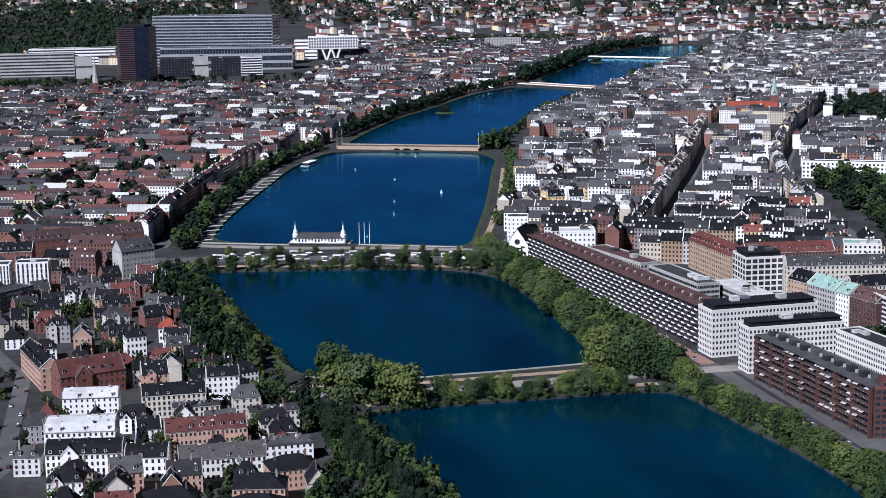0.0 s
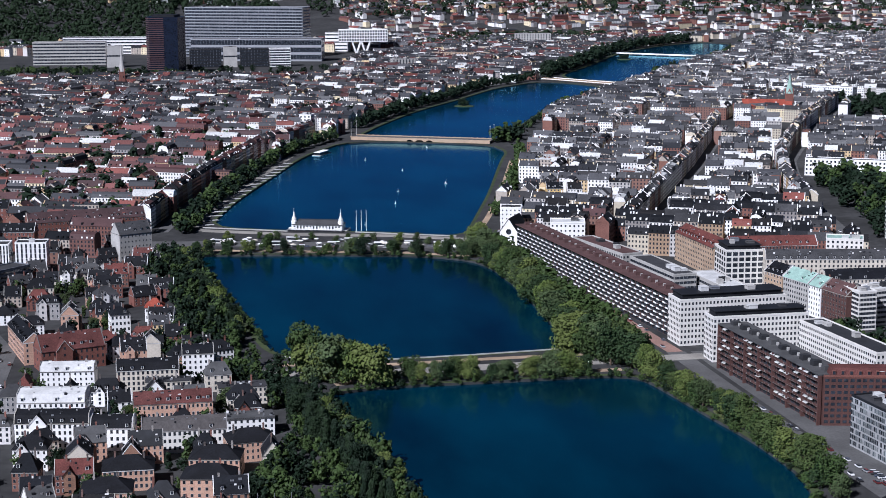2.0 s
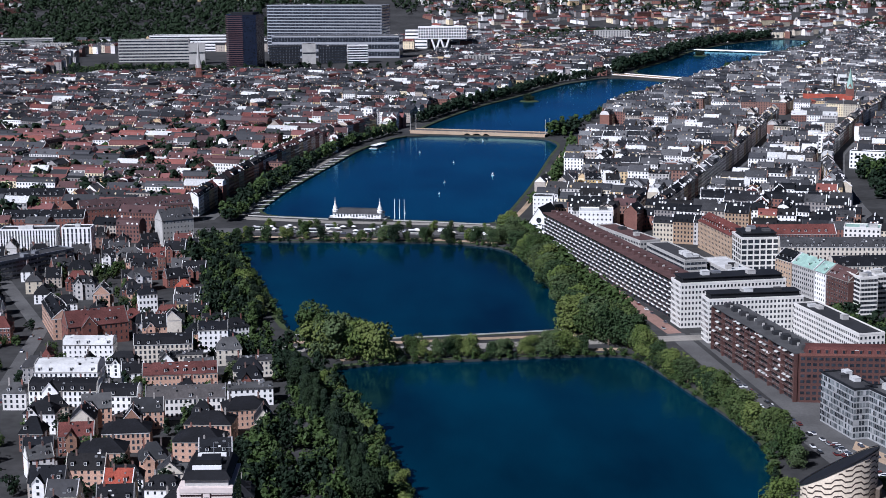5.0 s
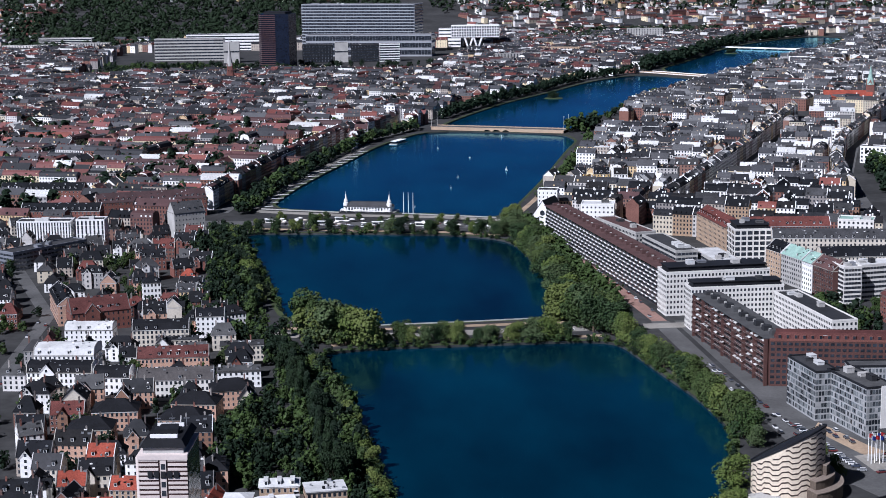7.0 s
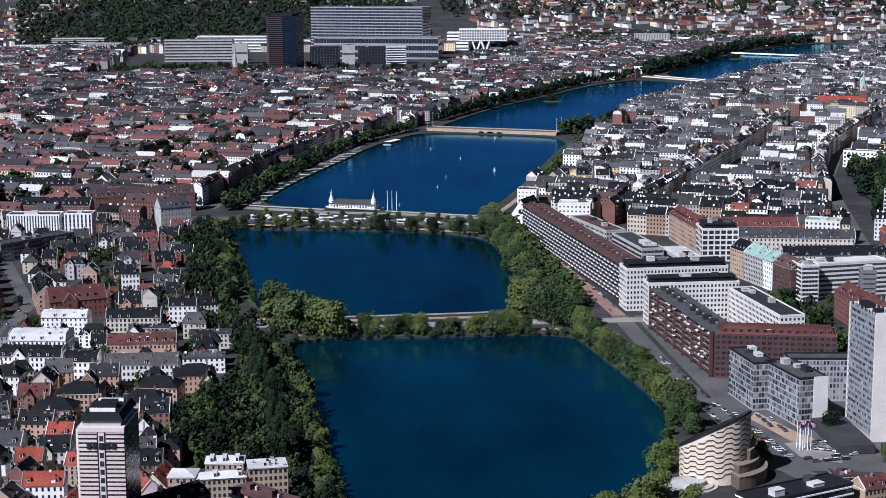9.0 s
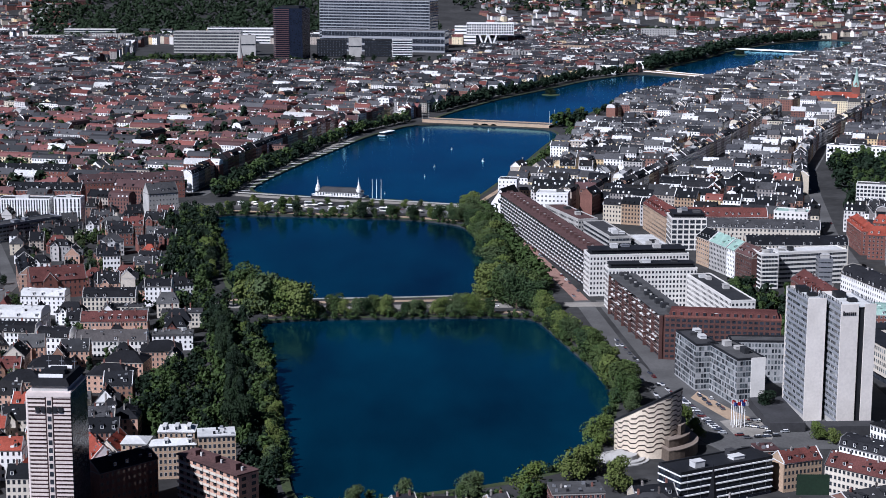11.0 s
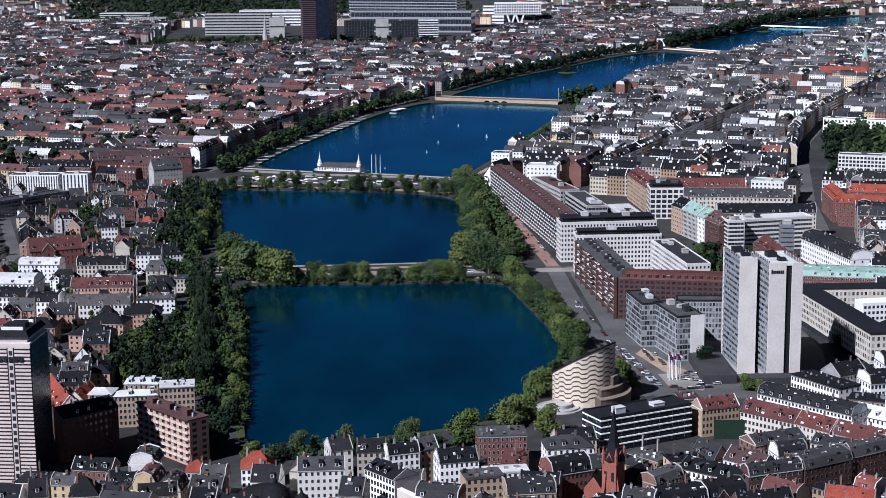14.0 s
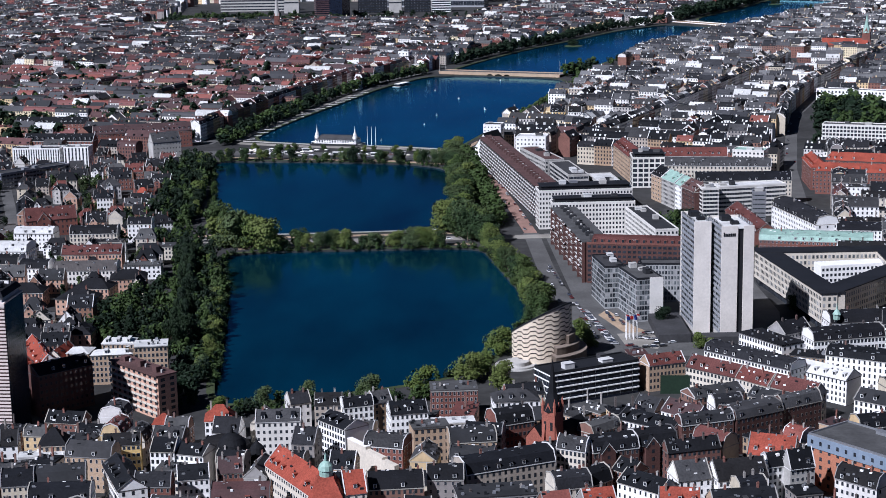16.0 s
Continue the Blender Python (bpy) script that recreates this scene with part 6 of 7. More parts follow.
front((-170.5, 1140), (-138, 1136), 18, 14, 5, "white", "pale_roof", "scaffolded white house wrapped in pale sheeting", roof="mansard", floors=4, seed=16)
front((-164, 1207), (-136, 1204), 12, 12, 4, "white", "pale_roof", "white house with a pale metal roof", roof="mansard", floors=4, seed=26)
front((-124.5, 1201), (-92, 1201), 13, 12, 5, "cream", "slate_dark", "cream terrace with a black mansard roof", roof="mansard", floors=4, seed=17)
front((-90, 1228), (-73, 1228), 13, 13, 4, "white", "slate", "white corner villa with a dark roof", roof="mansard", floors=4, seed=19)
front((-166, 1250), (-132, 1262), 16, 12, 8, "brick_red", "clay", "large red brick house with a steep red roof", seed=15, wing=9.0)
front((-111, 1370), (-99.5, 1369), 11, 9, 5, "white", "tile_red", "white villa with a bright red hipped roof", hip=5, floors=2, seed=20)
front((-130.5, 1324), (-119, 1326), 11, 15, 4, "white", "slate", "white villa with a square lookout tower", hip=5, floors=4, seed=21)
front((-144.5, 1442), (-126, 1445), 12, 10, 5, "brick_red", "slate_dark", "red brick villa with a black roof", seed=23)
front((-190, 1322), (-177, 1270), 12, 13, 5, "brick_peach", "slate", "long plain gabled house beside the street", floors=4, seed=27)
villa(-122, 1590, 25, 26, 16, 20, 8, "concrete", "slate", "grey rendered house with a blank stepped gable", floors=5, seed=22)
slab("office_block", (-250, 1552), (-208, 1548), 16, 20, 6, "white office block with dark vertical window strips", wall="white", bay=2.2, w=1.0, h=3.0, plant=2)
claim((-250, 1552), (-208, 1548), 16)
slab("office_tower", (-203, 1542), (-181, 1540), 14, 22, 6, "white office tower with dark vertical window strips", wall="white", bay=3.0, w=1.3, h=3.2, plant=1)
claim((-203, 1542), (-181, 1540), 14)
slab("office_block", (-236, 1455), (-190, 1505), 16, 13, 4, "long dark flat-roofed office wing", wall="hospital", style="band", plant=2, h=1.4)
claim((-236, 1455), (-190, 1505), 16)
for _k, (_p0, _p1, _D, _H, _rh, _w, _t, _l) in enumerate((
    ((-203, 1668), (-112, 1690), 16, 16, 7, "brick_red", "tile", "curved red brick school with a red roof"),
    ((-262, 1640), (-196, 1632), 15, 15, 6, "brick_red", "slate", "dark brick apartment block"),
    ((-300, 1760), (-225, 1750), 14, 16, 6, "brick_red", "slate", "dark brick apartment block"),
    ((-240, 2090), (-80, 2066), 12, 11, 5, "brick_red", "brownroof", "very long brick barrack with a brown roof"),
    ((-210, 1950), (-130, 1925), 14, 12, 6, "brick_red", "tile", "long brick hall with a red roof"),
    ((-345, 2500), (-245, 2486), 14, 12, 6, "brick_red", "tile", "long red-roofed brick hall"),
    ((-355, 2217), (-300, 2208), 14, 12, 6, "brick_red", "tile", "long brick hall with red roof"),
)):
    claim(_p0, _p1, _D)
    house(_p0, _p1, _D, _H, max(3, int(_H / 3.4)), "gable", _rh, _w, _t, _l, name="brick_block", category="building", seed=60 + _k, bay=3)


def near_fill():
    """Villas among gardens on the west bank."""
    rng = random.Random(8)
    for _ in range(900):
        y = rng.uniform(935, 1620)
        x = rng.uniform(-135 - (y - 900) * 0.21, -50)
        L, D = rng.uniform(10, 17), rng.uniform(8.5, 12)
        if not free((x, y), 30, 6) or any(gap((x, y), f) < 8.5 for f in FOOT):
            continue
        kind = rng.random()
        a = rng.choice((0, 5, 90, -8, 20))
        hip = min(L, D) * 0.4 if rng.random() < 0.45 else 0.0
        if kind < 0.24:
            villa(x, y, a, L, D, rng.uniform(6.5, 10), rng.uniform(4.5, 6.5), "white", "slate_dark", "white villa with a black slate roof", floors=3, hip=hip, seed=rng.randint(0, 999), wing=rng.choice((0.0, 5.0)))
        elif kind < 0.52:
            villa(x, y, a, L, D, rng.uniform(6.5, 10), rng.uniform(5, 7), rng.choice(("brick", "brick_red")), rng.choice(("clay", "slate_dark", "slate")), "brick villa with a steep roof", floors=3, hip=hip, seed=rng.randint(0, 999), wing=rng.choice((0.0, 5.0)))
        else:
            villa(x, y, a, L, D, rng.uniform(7, 11), rng.uniform(4.5, 6.5), rng.choice(("plaster", "brick_peach", "cream")), rng.choice(("slate", "slate_dark", "felt")), "plastered villa with a dark roof", floors=3, hip=hip, seed=rng.randint(0, 999), wing=rng.choice((0.0, 0.0, 5.0)))


near_fill()


def tower_fill():
    """Houses and yards behind the striped office tower."""
    rng = random.Random(18)
    for _ in range(500):
        x, y = rng.uniform(-150, -58), rng.uniform(835, 1000)
        if not free((x, y), 30, 4) or any(gap((x, y), f) < 9.5 for f in FOOT):
            continue
        red = rng.random() < 0.35
        villa(x, y, rng.choice((0, 80, -8)), rng.uniform(12, 20), rng.uniform(10, 12), rng.uniform(9, 14), rng.uniform(4, 6), rng.choice(("brick_pale", "cream", "brick", "white")), "tile_red" if red else "slate",
              "town house with a %s roof" % ("red tiled" if red else "dark slate"), floors=4, seed=rng.randint(0, 999))


tower_fill()

# ---- south bank ----
M["brick_orange"] = material("orange_brick", [(0.36, 0.15, 0.09)], grain=0.15, size=0.6, stain=0.12, big=0.1)
M["attic_blue"] = material("blue_grey_panel", [(0.20, 0.25, 0.32)], rough=0.5, grain=0.06, size=1.0, stain=0.1, big=0.1)
M["screen"] = material("green_net", [(0.008, 0.024, 0.012)], grain=0.2, size=1.0)
_root = balcony_block("flats", (-28, 849), (-1, 819), 10, 20.5, 7, 9, "brick_peach", "beige brick flats with wrapped cream balconies", rail="cream", roof="brownroof", depth=1.0, awnings=False, glazed=0.3)
_g = Geo()
panes(_g, 1, math.dist((-28, 849), (-1, 819)), 10, 0.5, 20, 7, 3.4, 2.2, 1.5)
part("end_windows", _g, M["glass"], _root, "", "stuff")
claim((-28, 849), (-1, 819), 12)


# houses of the old south quarter: p0, p1, depth, eaves, roof, ridge, wall, tiles
SOUTH = [
    ((49, 764), (68, 765), 16, 16, "gable", 3, "white_wall", "slate"), ((24, 788), (37, 789), 11, 9, "hip", 6, "white", "tile_red"),
    ((-0, 794), (9, 794), 9, 6, "hip", 4, "cream", "tile_red"), ((-10, 736), (5, 738), 13, 16, "gable", 3, "yellow", "slate"),
    ((-6, 716), (6, 685), 11, 15, "gable", 4, "white", "slate"), ((10, 731), (20, 730), 13, 15, "gable", 4, "white", "slate"),
    ((20, 731), (32, 727), 12, 14, "gable", 3, "white", "slate"), ((42, 674), (64, 674), 12, 14, "mansard", 6, "brick_pale", "tile"),
    ((40, 709), (50, 710), 10, 13, "gable", 5, "brick_red", "tile"), ((26, 699), (38, 701), 12, 14, "gable", 4, "plaster", "slate"),
    ((11, 690), (25, 689), 7, 15, "mansard", 5, "brick_red", "slate"), ((-53, 741), (-46, 742), 12, 15, "gable", 5, "white", "slate"),
    ((-44, 734), (-23, 737), 7, 12, "flat", 0, "metal", "pale_roof"), ((-37, 740), (-26, 741), 12, 15, "hip", 6, "brick_pale", "slate_dark"),
    ((-40, 692), (-28, 694), 13, 15, "mansard", 5, "plaster", "slate"), ((-28, 695), (-9, 698), 13, 15, "mansard", 5, "plaster", "felt"),
    ((-26, 676), (-3, 677), 12, 15, "mansard", 5, "white", "slate"), ((59, 707), (80, 670), 13, 17, "gable", 7, "cream", "tile_red"),
    ((92, 672), (100, 674), 12, 17, "gable", 7, "cream", "tile_red"), ((76, 760), (88, 745), 12, 18, "gable", 3, "white", "slate"),
    ((96, 734), (112, 729), 12, 15, "mansard", 4, "brick_red", "slate"), ((106, 771), (122, 774), 13, 16, "gable", 4, "white", "slate"),
    ((61, 795), (70, 798), 11, 14, "gable", 4, "plaster", "slate"), ((72, 790), (84, 790), 11, 15, "gable", 4, "plaster", "slate"),
    ((85, 785), (98, 789), 7, 15, "mansard", 4, "white", "slate"), ((98, 791), (106, 794), 11, 15, "gable", 4, "brick", "slate"),
    ((123, 808), (144, 809), 14, 15, "flat", 0, "brick_red", "felt"), ((116, 751), (131, 754), 10, 16, "flat", 0, "brick_pale", "felt"),
    ((124, 766), (142, 768), 8, 13, "flat", 0, "white", "pale_roof"), ((131, 732), (150, 734), 13, 16, "mansard", 4, "brick_pale", "felt"),
    ((137, 694), (172, 709), 13, 16, "mansard", 5, "plaster", "slate"), ((122, 689), (136, 689), 9, 16, "mansard", 5, "plaster", "slate_dark"),
    ((100, 682), (121, 684), 12, 15, "mansard", 5, "plaster", "slate_dark"), ((134, 670), (163, 674), 14, 15, "flat", 0, "plaster", "felt"),
    ((151, 793), (171, 795), 13, 14, "hip", 4, "white", "felt"), ((151, 759), (167, 766), 12, 14, "mansard", 6, "brick_red", "slate_dark"),
    ((173, 718), (184, 712), 7, 18, "mansard", 5, "cream", "slate"), ((218, 861), (227, 862), 10, 15, "flat", 0, "brick_red", "tile"),
    ((226, 850), (244, 856), 10, 13, "gable", 4, "brick_pale", "clay"), ((243, 848), (263, 828), 10, 13, "gable", 5, "cream", "clay"),
    ((263, 828), (275, 813), 10, 13, "gable", 5, "cream", "clay"), ((276, 813), (292, 796), 10, 13, "gable", 5, "cream", "clay"),
    ((255, 869), (289, 831), 12, 15, "mansard", 4, "white", "slate"), ((276, 893), (292, 866), 14, 17, "flat", 0, "white", "slate_dark"),
    ((292, 845), (313, 823), 12, 12, "gable", 4, "white", "pale_roof"), ((310, 853), (336, 838), 14, 16, "mansard", 4, "white", "slate"),
    ((307, 785), (321, 773), 12, 15, "gable", 4, "white", "felt"), ((240, 800), (264, 810), 12, 12, "gable", 3, "plaster", "felt"),
    ((264, 803), (289, 783), 11, 12, "gable", 3, "plaster", "felt"), ((202, 767), (223, 749), 14, 14, "gable", 3, "white", "slate"),
    ((227, 749), (250, 757), 7, 16, "mansard", 4, "brick_brown", "felt"), ((251, 757), (273, 769), 13, 16, "mansard", 4, "brick_brown", "felt"),
    ((273, 770), (292, 781), 7, 16, "mansard", 5, "brick_brown", "slate"), ((187, 714), (206, 720), 13, 17, "mansard", 5, "brick_brown", "slate_dark"),
    ((206, 721), (222, 726), 13, 17, "mansard", 5, "brick_brown", "slate_dark"), ((217, 718), (239, 724), 7, 15, "gable", 4, "brick", "slate_dark"),
    ((248, 716), (265, 709), 12, 15, "gable", 7, "brick_pale", "tile_red"), ((261, 696), (271, 699), 7, 15, "gable", 7, "concrete", "slate"),
    ((232, 688), (252, 692), 13, 14, "gable", 6, "white", "slate"), ((253, 699), (265, 703), 7, 15, "mansard", 5, "plaster", "slate"),
    ((217, 688), (230, 691), 12, 14, "gable", 6, "white", "slate"), ((194, 689), (208, 675), 12, 14, "gable", 4, "white", "slate"),
    ((207, 668), (222, 666), 8, 13, "gable", 5, "plaster", "tile_red"), ((180, 665), (192, 668), 11, 13, "gable", 5, "plaster", "tile_red"),
    ((170, 678), (184, 682), 12, 15, "mansard", 5, "cream", "slate"), ((226, 659), (250, 662), 12, 14, "gable", 5, "brick_pale", "slate"),
    ((-83, 900), (-66, 861), 11, 14, "gable", 6, "white", "tile_red"), ((-79, 929), (-66, 930), 12, 13, "gable", 4, "brick_pale", "slate"),
    # next house: the tower's shadow is put into its dark wall colour
    ((-57, 826), (-36, 845), 14, 20, "gable", 4, "brick_brown", "slate_dark"), ((-56, 879), (-45, 878), 12, 16, "hip", 2, "brick_pale", "pale_roof"),
    ((-44, 878), (-24, 880), 8, 15, "hip", 2, "brick_pale", "pale_roof"), ((-42, 896), (-26, 896), 11, 16, "hip", 2, "brick_pale", "pale_roof"),
    ((-23, 881), (-7, 883), 12, 18, "flat", 0, "brick_pale", "pale_roof"),
    ((309, 874), (346, 882), 14, 17, "mansard", 5, "white", "slate_dark"), ((295, 861), (310, 854), 11, 14, "flat", 0, "brick_pale", "slate_dark"), ((297, 884), (312, 892), 13, 18, "gable", 5, "plaster", "slate_dark"), ((325, 908), (357, 911), 14, 17, "mansard", 5, "white", "slate_dark"),
]
WALL_WORDS = {"white": "white plastered", "white_wall": "pale rendered", "cream": "cream plastered", "yellow": "ochre yellow", "plaster": "plain plastered", "metal": "grey metal-clad", "concrete": "grey rendered", "brick_pale": "pale brick", "brick_brown": "dark brick", "brick_red": "red brick"}
ROOF_WORDS = {"tile": "red tiled", "tile_red": "bright red tiled", "clay": "weathered red tiled", "slate": "dark slate", "slate_dark": "black slate", "felt": "dark felt", "pale_roof": "pale"}
for _k, (_p0, _p1, _D, _H, _rf, _rh, _w, _t) in enumerate(SOUTH):
    claim(_p0, _p1, _D, 1.0)
    _hip = min(_D, math.dist(_p0, _p1)) * 0.48 if _rf == "hip" else 0.0
    house(_p0, _p1, _D, _H, max(2, int(_H / 3.0)), "gable" if _hip else _rf, _rh, _w, _t, "%s town house with a %s%s roof" % (WALL_WORDS.get(_w, "brick"), ROOF_WORDS[_t], " hipped" if _hip else ""),
          seed=300 + _k, group="old town houses", chimneys=0 if _t == "pale_roof" else 2, bay=2.1, hip=_hip, wing=6.0 if _w == "brick_brown" and _H == 17 else 0.0)
_root, _m, _L = slab("office_block", (178, 829), (221, 850), 15, 15.6, 5, "modern office block with white stripes and dark windows", wall="dark_blue", style="band", bay=6, h=1.9, roof="dark", plant=3, trim="dark")
for _k in range(5):
    _g = Geo()
    _g.box(-0.3, -0.45, 2.7 + _k * 2.95, _L + 0.3, 15.4, 3.25 + _k * 2.95)
    part("stripe", _g, M["white"], _root, "white floor stripe")
claim((178, 829), (221, 850), 15)
_root, _m, _L = slab("warehouse_block", (273, 720), (296, 690), 24, 21, 6, "orange brick block with a grey-blue attic band", wall="brick_orange", bay=4.2, w=1.3, h=1.6, roof="felt", plant=2, trim="metal")
claim((273, 720), (296, 690), 24)
_g = Geo()
_g.box(-0.35, -0.35, 16.2, _L + 0.35, 24.35, 21.0)
part("attic_band", _g, M["attic_blue"], _root, "grey-blue attic band")
_g = Geo()
panes(_g, 0, _L, 24, 16.4, 20.6, 1, 4.2, 1.2, 1.6, off=0.45)
part("attic_windows", _g, M["glass"], _root, "", "stuff")
_g = Geo()
_g.box(0, 0, 0, 17, 0.4, 9)
_ob = thing("fence_screen", along((231, 847), (248, 846))[0], "dark green sports screen in a courtyard", "screen")
part("net", _g, M["screen"], _ob)


def domed_hall():
    """A dark round-roofed hall with a large and a small dome."""
    root = thing("domed_hall", pose(37, 752, GZ), "dark-roofed round hall with a slate dome", "building")
    claim((26, 740), (56, 740), 22)
    g = Geo()
    g.lathe(0, 0, [(11.5, -2), (11.5, 8.5), (12, 8.9), (10.8, 10.8), (8, 12.6), (4, 13.8), (0.1, 14.2)], 28)
    part("hall_roof", g, M["slate"], root)
    g = Geo()
    g.lathe(5.6, -16, [(5.6, -2), (5.6, 13.5), (6.3, 13.8), (6.2, 14.4), (5.6, 16.6), (4.2, 18.8), (2.2, 20.2), (0.8, 20.7), (0.7, 22), (0.1, 24)], 24)
    dome = part("dome", g, M["slate_dark"], root)
    for k in range(12):
        a = 2 * math.pi * k / 12
        g = Geo()
        g.box(5.6 + 5.75 * math.cos(a) - 0.35, -16 + 5.75 * math.sin(a) - 0.35, 9, 5.6 + 5.75 * math.cos(a) + 0.35, -16 + 5.75 * math.sin(a) + 0.35, 13.4)
        part("pilaster", g, M["cream"], dome)
    g = Geo()
    g.lathe(15.5, -15, [(3.2, -2), (3.2, 11.5), (3.8, 11.8), (2.8, 14.2), (0.6, 16.4), (0.1, 18.2)], 16)
    part("stair_turret", g, M["slate_dark"], root)
    g = Geo()
    g.box(-9, -14.5, -2, 18, -10, 10.5)
    part("porch", g, M["cream"], root)


domed_hall()
_m, _L = along((89, 743), (109, 714), GZ)
_t = thing("fire_wall", _m, "long tall blank pale fire wall between back yards", "wall")
claim((89, 743), (109, 714), 3)
_g = Geo()
_g.box(0, 0, -2, _L * 0.4, 2.2, 15)
_g.box(_L * 0.4, 0, -2, _L * 0.75, 2.2, 14)
_g.box(_L * 0.75, 0, -2, _L, 2.2, 13)
part("wall_body", _g, M["cream"], _t)
_g = Geo()
_g.box(-0.1, -0.1, 15, _L * 0.4, 2.3, 15.3)
part("coping", _g, M["white"], _t)


def cupola():
    root = thing("corner_cupola", pose(85, 675, GZ + 14), "green copper cupola on a red corner roof", "cupola")
    g = Geo()
    g.box(-6, -6, -16, 6, 6, 3)
    part("corner_bay", g, M["cream"], root)
    g = Geo()
    g.mansard(-6.4, -6.4, 6.4, 6.4, 3, 6.5, 3.4)
    part("base_roof", g, M["tile_red"], root, "red tiled pavilion roof")
    g = Geo()
    g.lathe(0, 0, [(2.5, 9), (2.5, 11.5), (2.9, 11.8), (2.5, 13.5), (1.4, 14.8), (0.5, 15.2), (0.4, 17), (0.05, 18.5)], 12)
    part("lantern", g, M["copper"], root)


cupola()


def roof_turret():
    root = thing("ridge_turret", pose(328, 908, GZ + 19), "small copper ridge turret with a spike", "turret")
    g = Geo()
    g.lathe(0, 0, [(1.8, 0), (1.8, 2.5), (2.3, 2.7), (1.2, 4.5), (0.4, 5.2), (0.05, 9)], 8)
    part("spike", g, M["copper"], root)


roof_turret()
def south_fill():
    """Smaller houses and back buildings in the gaps of the south quarter."""
    rng = random.Random(77)
    made = 0
    for _ in range(2600):
        x, y = rng.uniform(-70, 345), rng.uniform(655, 830)
        if (168 < x < 232 and y > 808) or y > (824 if 148 < x < 225 else 800 + max(0.0, (x - 220) * 0.6)):
            continue
        a = rng.choice((-8, 82, -12) if x < 165 else (-48, 42, -48, 12))
        L, D = rng.uniform(9, 21), rng.uniform(9, 12)
        c, s = math.cos(radians(a)), math.sin(radians(a))
        ok = True
        for u in (-1, 0, 1):
            for v in (-1, 0, 1):
                q = (x + c * u * (L / 2 + 1) - s * v * (D / 2 + 1), y + s * u * (L / 2 + 1) + c * v * (D / 2 + 1))
                if any(inside(q, f) for f in FOOT) or any(inside(q, l) or gap(q, l) < 9 for l in LAKES) or line_gap(q, STREETS[5][0]) < 9:
                    ok = False
        if not ok:
            continue
        p0 = (x - c * L / 2 + s * D / 2, y - s * L / 2 - c * D / 2)
        p1 = (p0[0] + c * L, p0[1] + s * L)
        claim(p0, p1, D, 0.6)
        H = rng.uniform(8, 11) if y > 775 else rng.uniform(9, 15)
        wall = rng.choice(("plaster", "plaster", "cream", "plaster", "brick_pale", "brick"))
        red = rng.random() < 0.13
        house(p0, p1, D, H, max(2, int(H / 3)), rng.choice(("gable", "mansard", "mansard", "flat")), rng.uniform(3.5, 5.5), wall, "tile" if red else rng.choice(("slate", "slate", "felt")),
              "%s back house with a %s roof" % ("brick" if "brick" in wall else "plastered", "red tiled" if red else "dark"), seed=rng.randint(0, 9999), group="old town houses", chimneys=rng.randint(1, 2), bay=2.2)
        made += 1
        if made > 125:
            break


south_fill()


def east_fill():
    """Town blocks behind the office quarter."""
    rng = random.Random(14)

    def place(p0, p1, D, side):
        c = ((p0[0] + p1[0]) / 2, (p0[1] + p1[1]) / 2)
        if not in_view(*c) or not free(c, 8, 4) or not free(p0, 5, 2) or not free(p1, 5, 2):
            return
        n = Vector((-(p1[1] - p0[1]), p1[0] - p0[0])).normalized() * D
        if not free((c[0] + n.x, c[1] + n.y), 5, 2):
            return
        wall = rng.choice(("white", "cream", "plaster", "plaster", "brick_red", "concrete"))
        red = rng.random() < 0.12
        house(p0, p1, D, rng.uniform(16, 21), 6, rng.choice(("gable", "mansard", "mansard", "flat")), rng.uniform(4, 6), wall, "tile" if red else "slate",
              "%s town house with a %s roof" % ("brick" if "brick" in wall else "pale plastered", "red tiled" if red else "dark slate"), seed=rng.randint(0, 9999), group="inner town houses", chimneys=rng.randint(1, 3), bay=2.6)
    blocks((300, 850), 12, 0, 620, 20, 330, 62, 86, 13, rng, place, lambda x, y: x > 295 and y < 1490, (18, 34))


east_fill()
make_quarters()


# ---- trees ----
class Grove:
    """Trees that stand too close together to be told apart, joined into one wood."""

    def __init__(self):
        rng = random.Random(77)
        kinds = ("round", "oak", "round", "poplar")
        self.near = [np.array(g.v) for g in (crown_geo(rng, k, 120, 1.8) for k in kinds)]
        self.far = [np.array(g.v) for g in (crown_geo(rng, k, 48, 2.7) for k in kinds)]
        self.faces = np.array([(0, 1, 4), (1, 2, 4), (2, 3, 4), (3, 0, 4)])
        self.v, self.n = [], 0

    def add(self, x, y, h, wide, rng, z=1.4):
        a = rng.choice(self.near if y < 1680 else self.far)
        t = rng.uniform(0, 6.28)
        r = np.array([[math.cos(t), -math.sin(t), 0], [math.sin(t), math.cos(t), 0], [0, 0, 1]])
        self.v.append((a * (h * wide, h * wide, h)) @ r.T + (x, y, z))

    def finish(self, label, leaf):
        v = np.concatenate(self.v)
        k = len(v) // 5
        f = (np.arange(k)[:, None, None] * 5 + self.faces[None]).reshape(-1, 3)
        me = bpy.data.meshes.new("wood")
        me.from_pydata(v.tolist(), [], f.tolist())
        me.materials.append(M[leaf])
        tagged(new("wood", me), label, "wood", kind="stuff")


WOODS = {"leaf": Grove(), "leaf_dark": Grove()}


def plant(kind, x, y, h, wide, rng, group, single):
    if single:
        tree(kind, x, y, h, wide, rng=rng, group=group)
    else:
        WOODS["leaf_dark" if kind in ("dark", "poplar") else "leaf"].add(x, y, h, wide, rng)


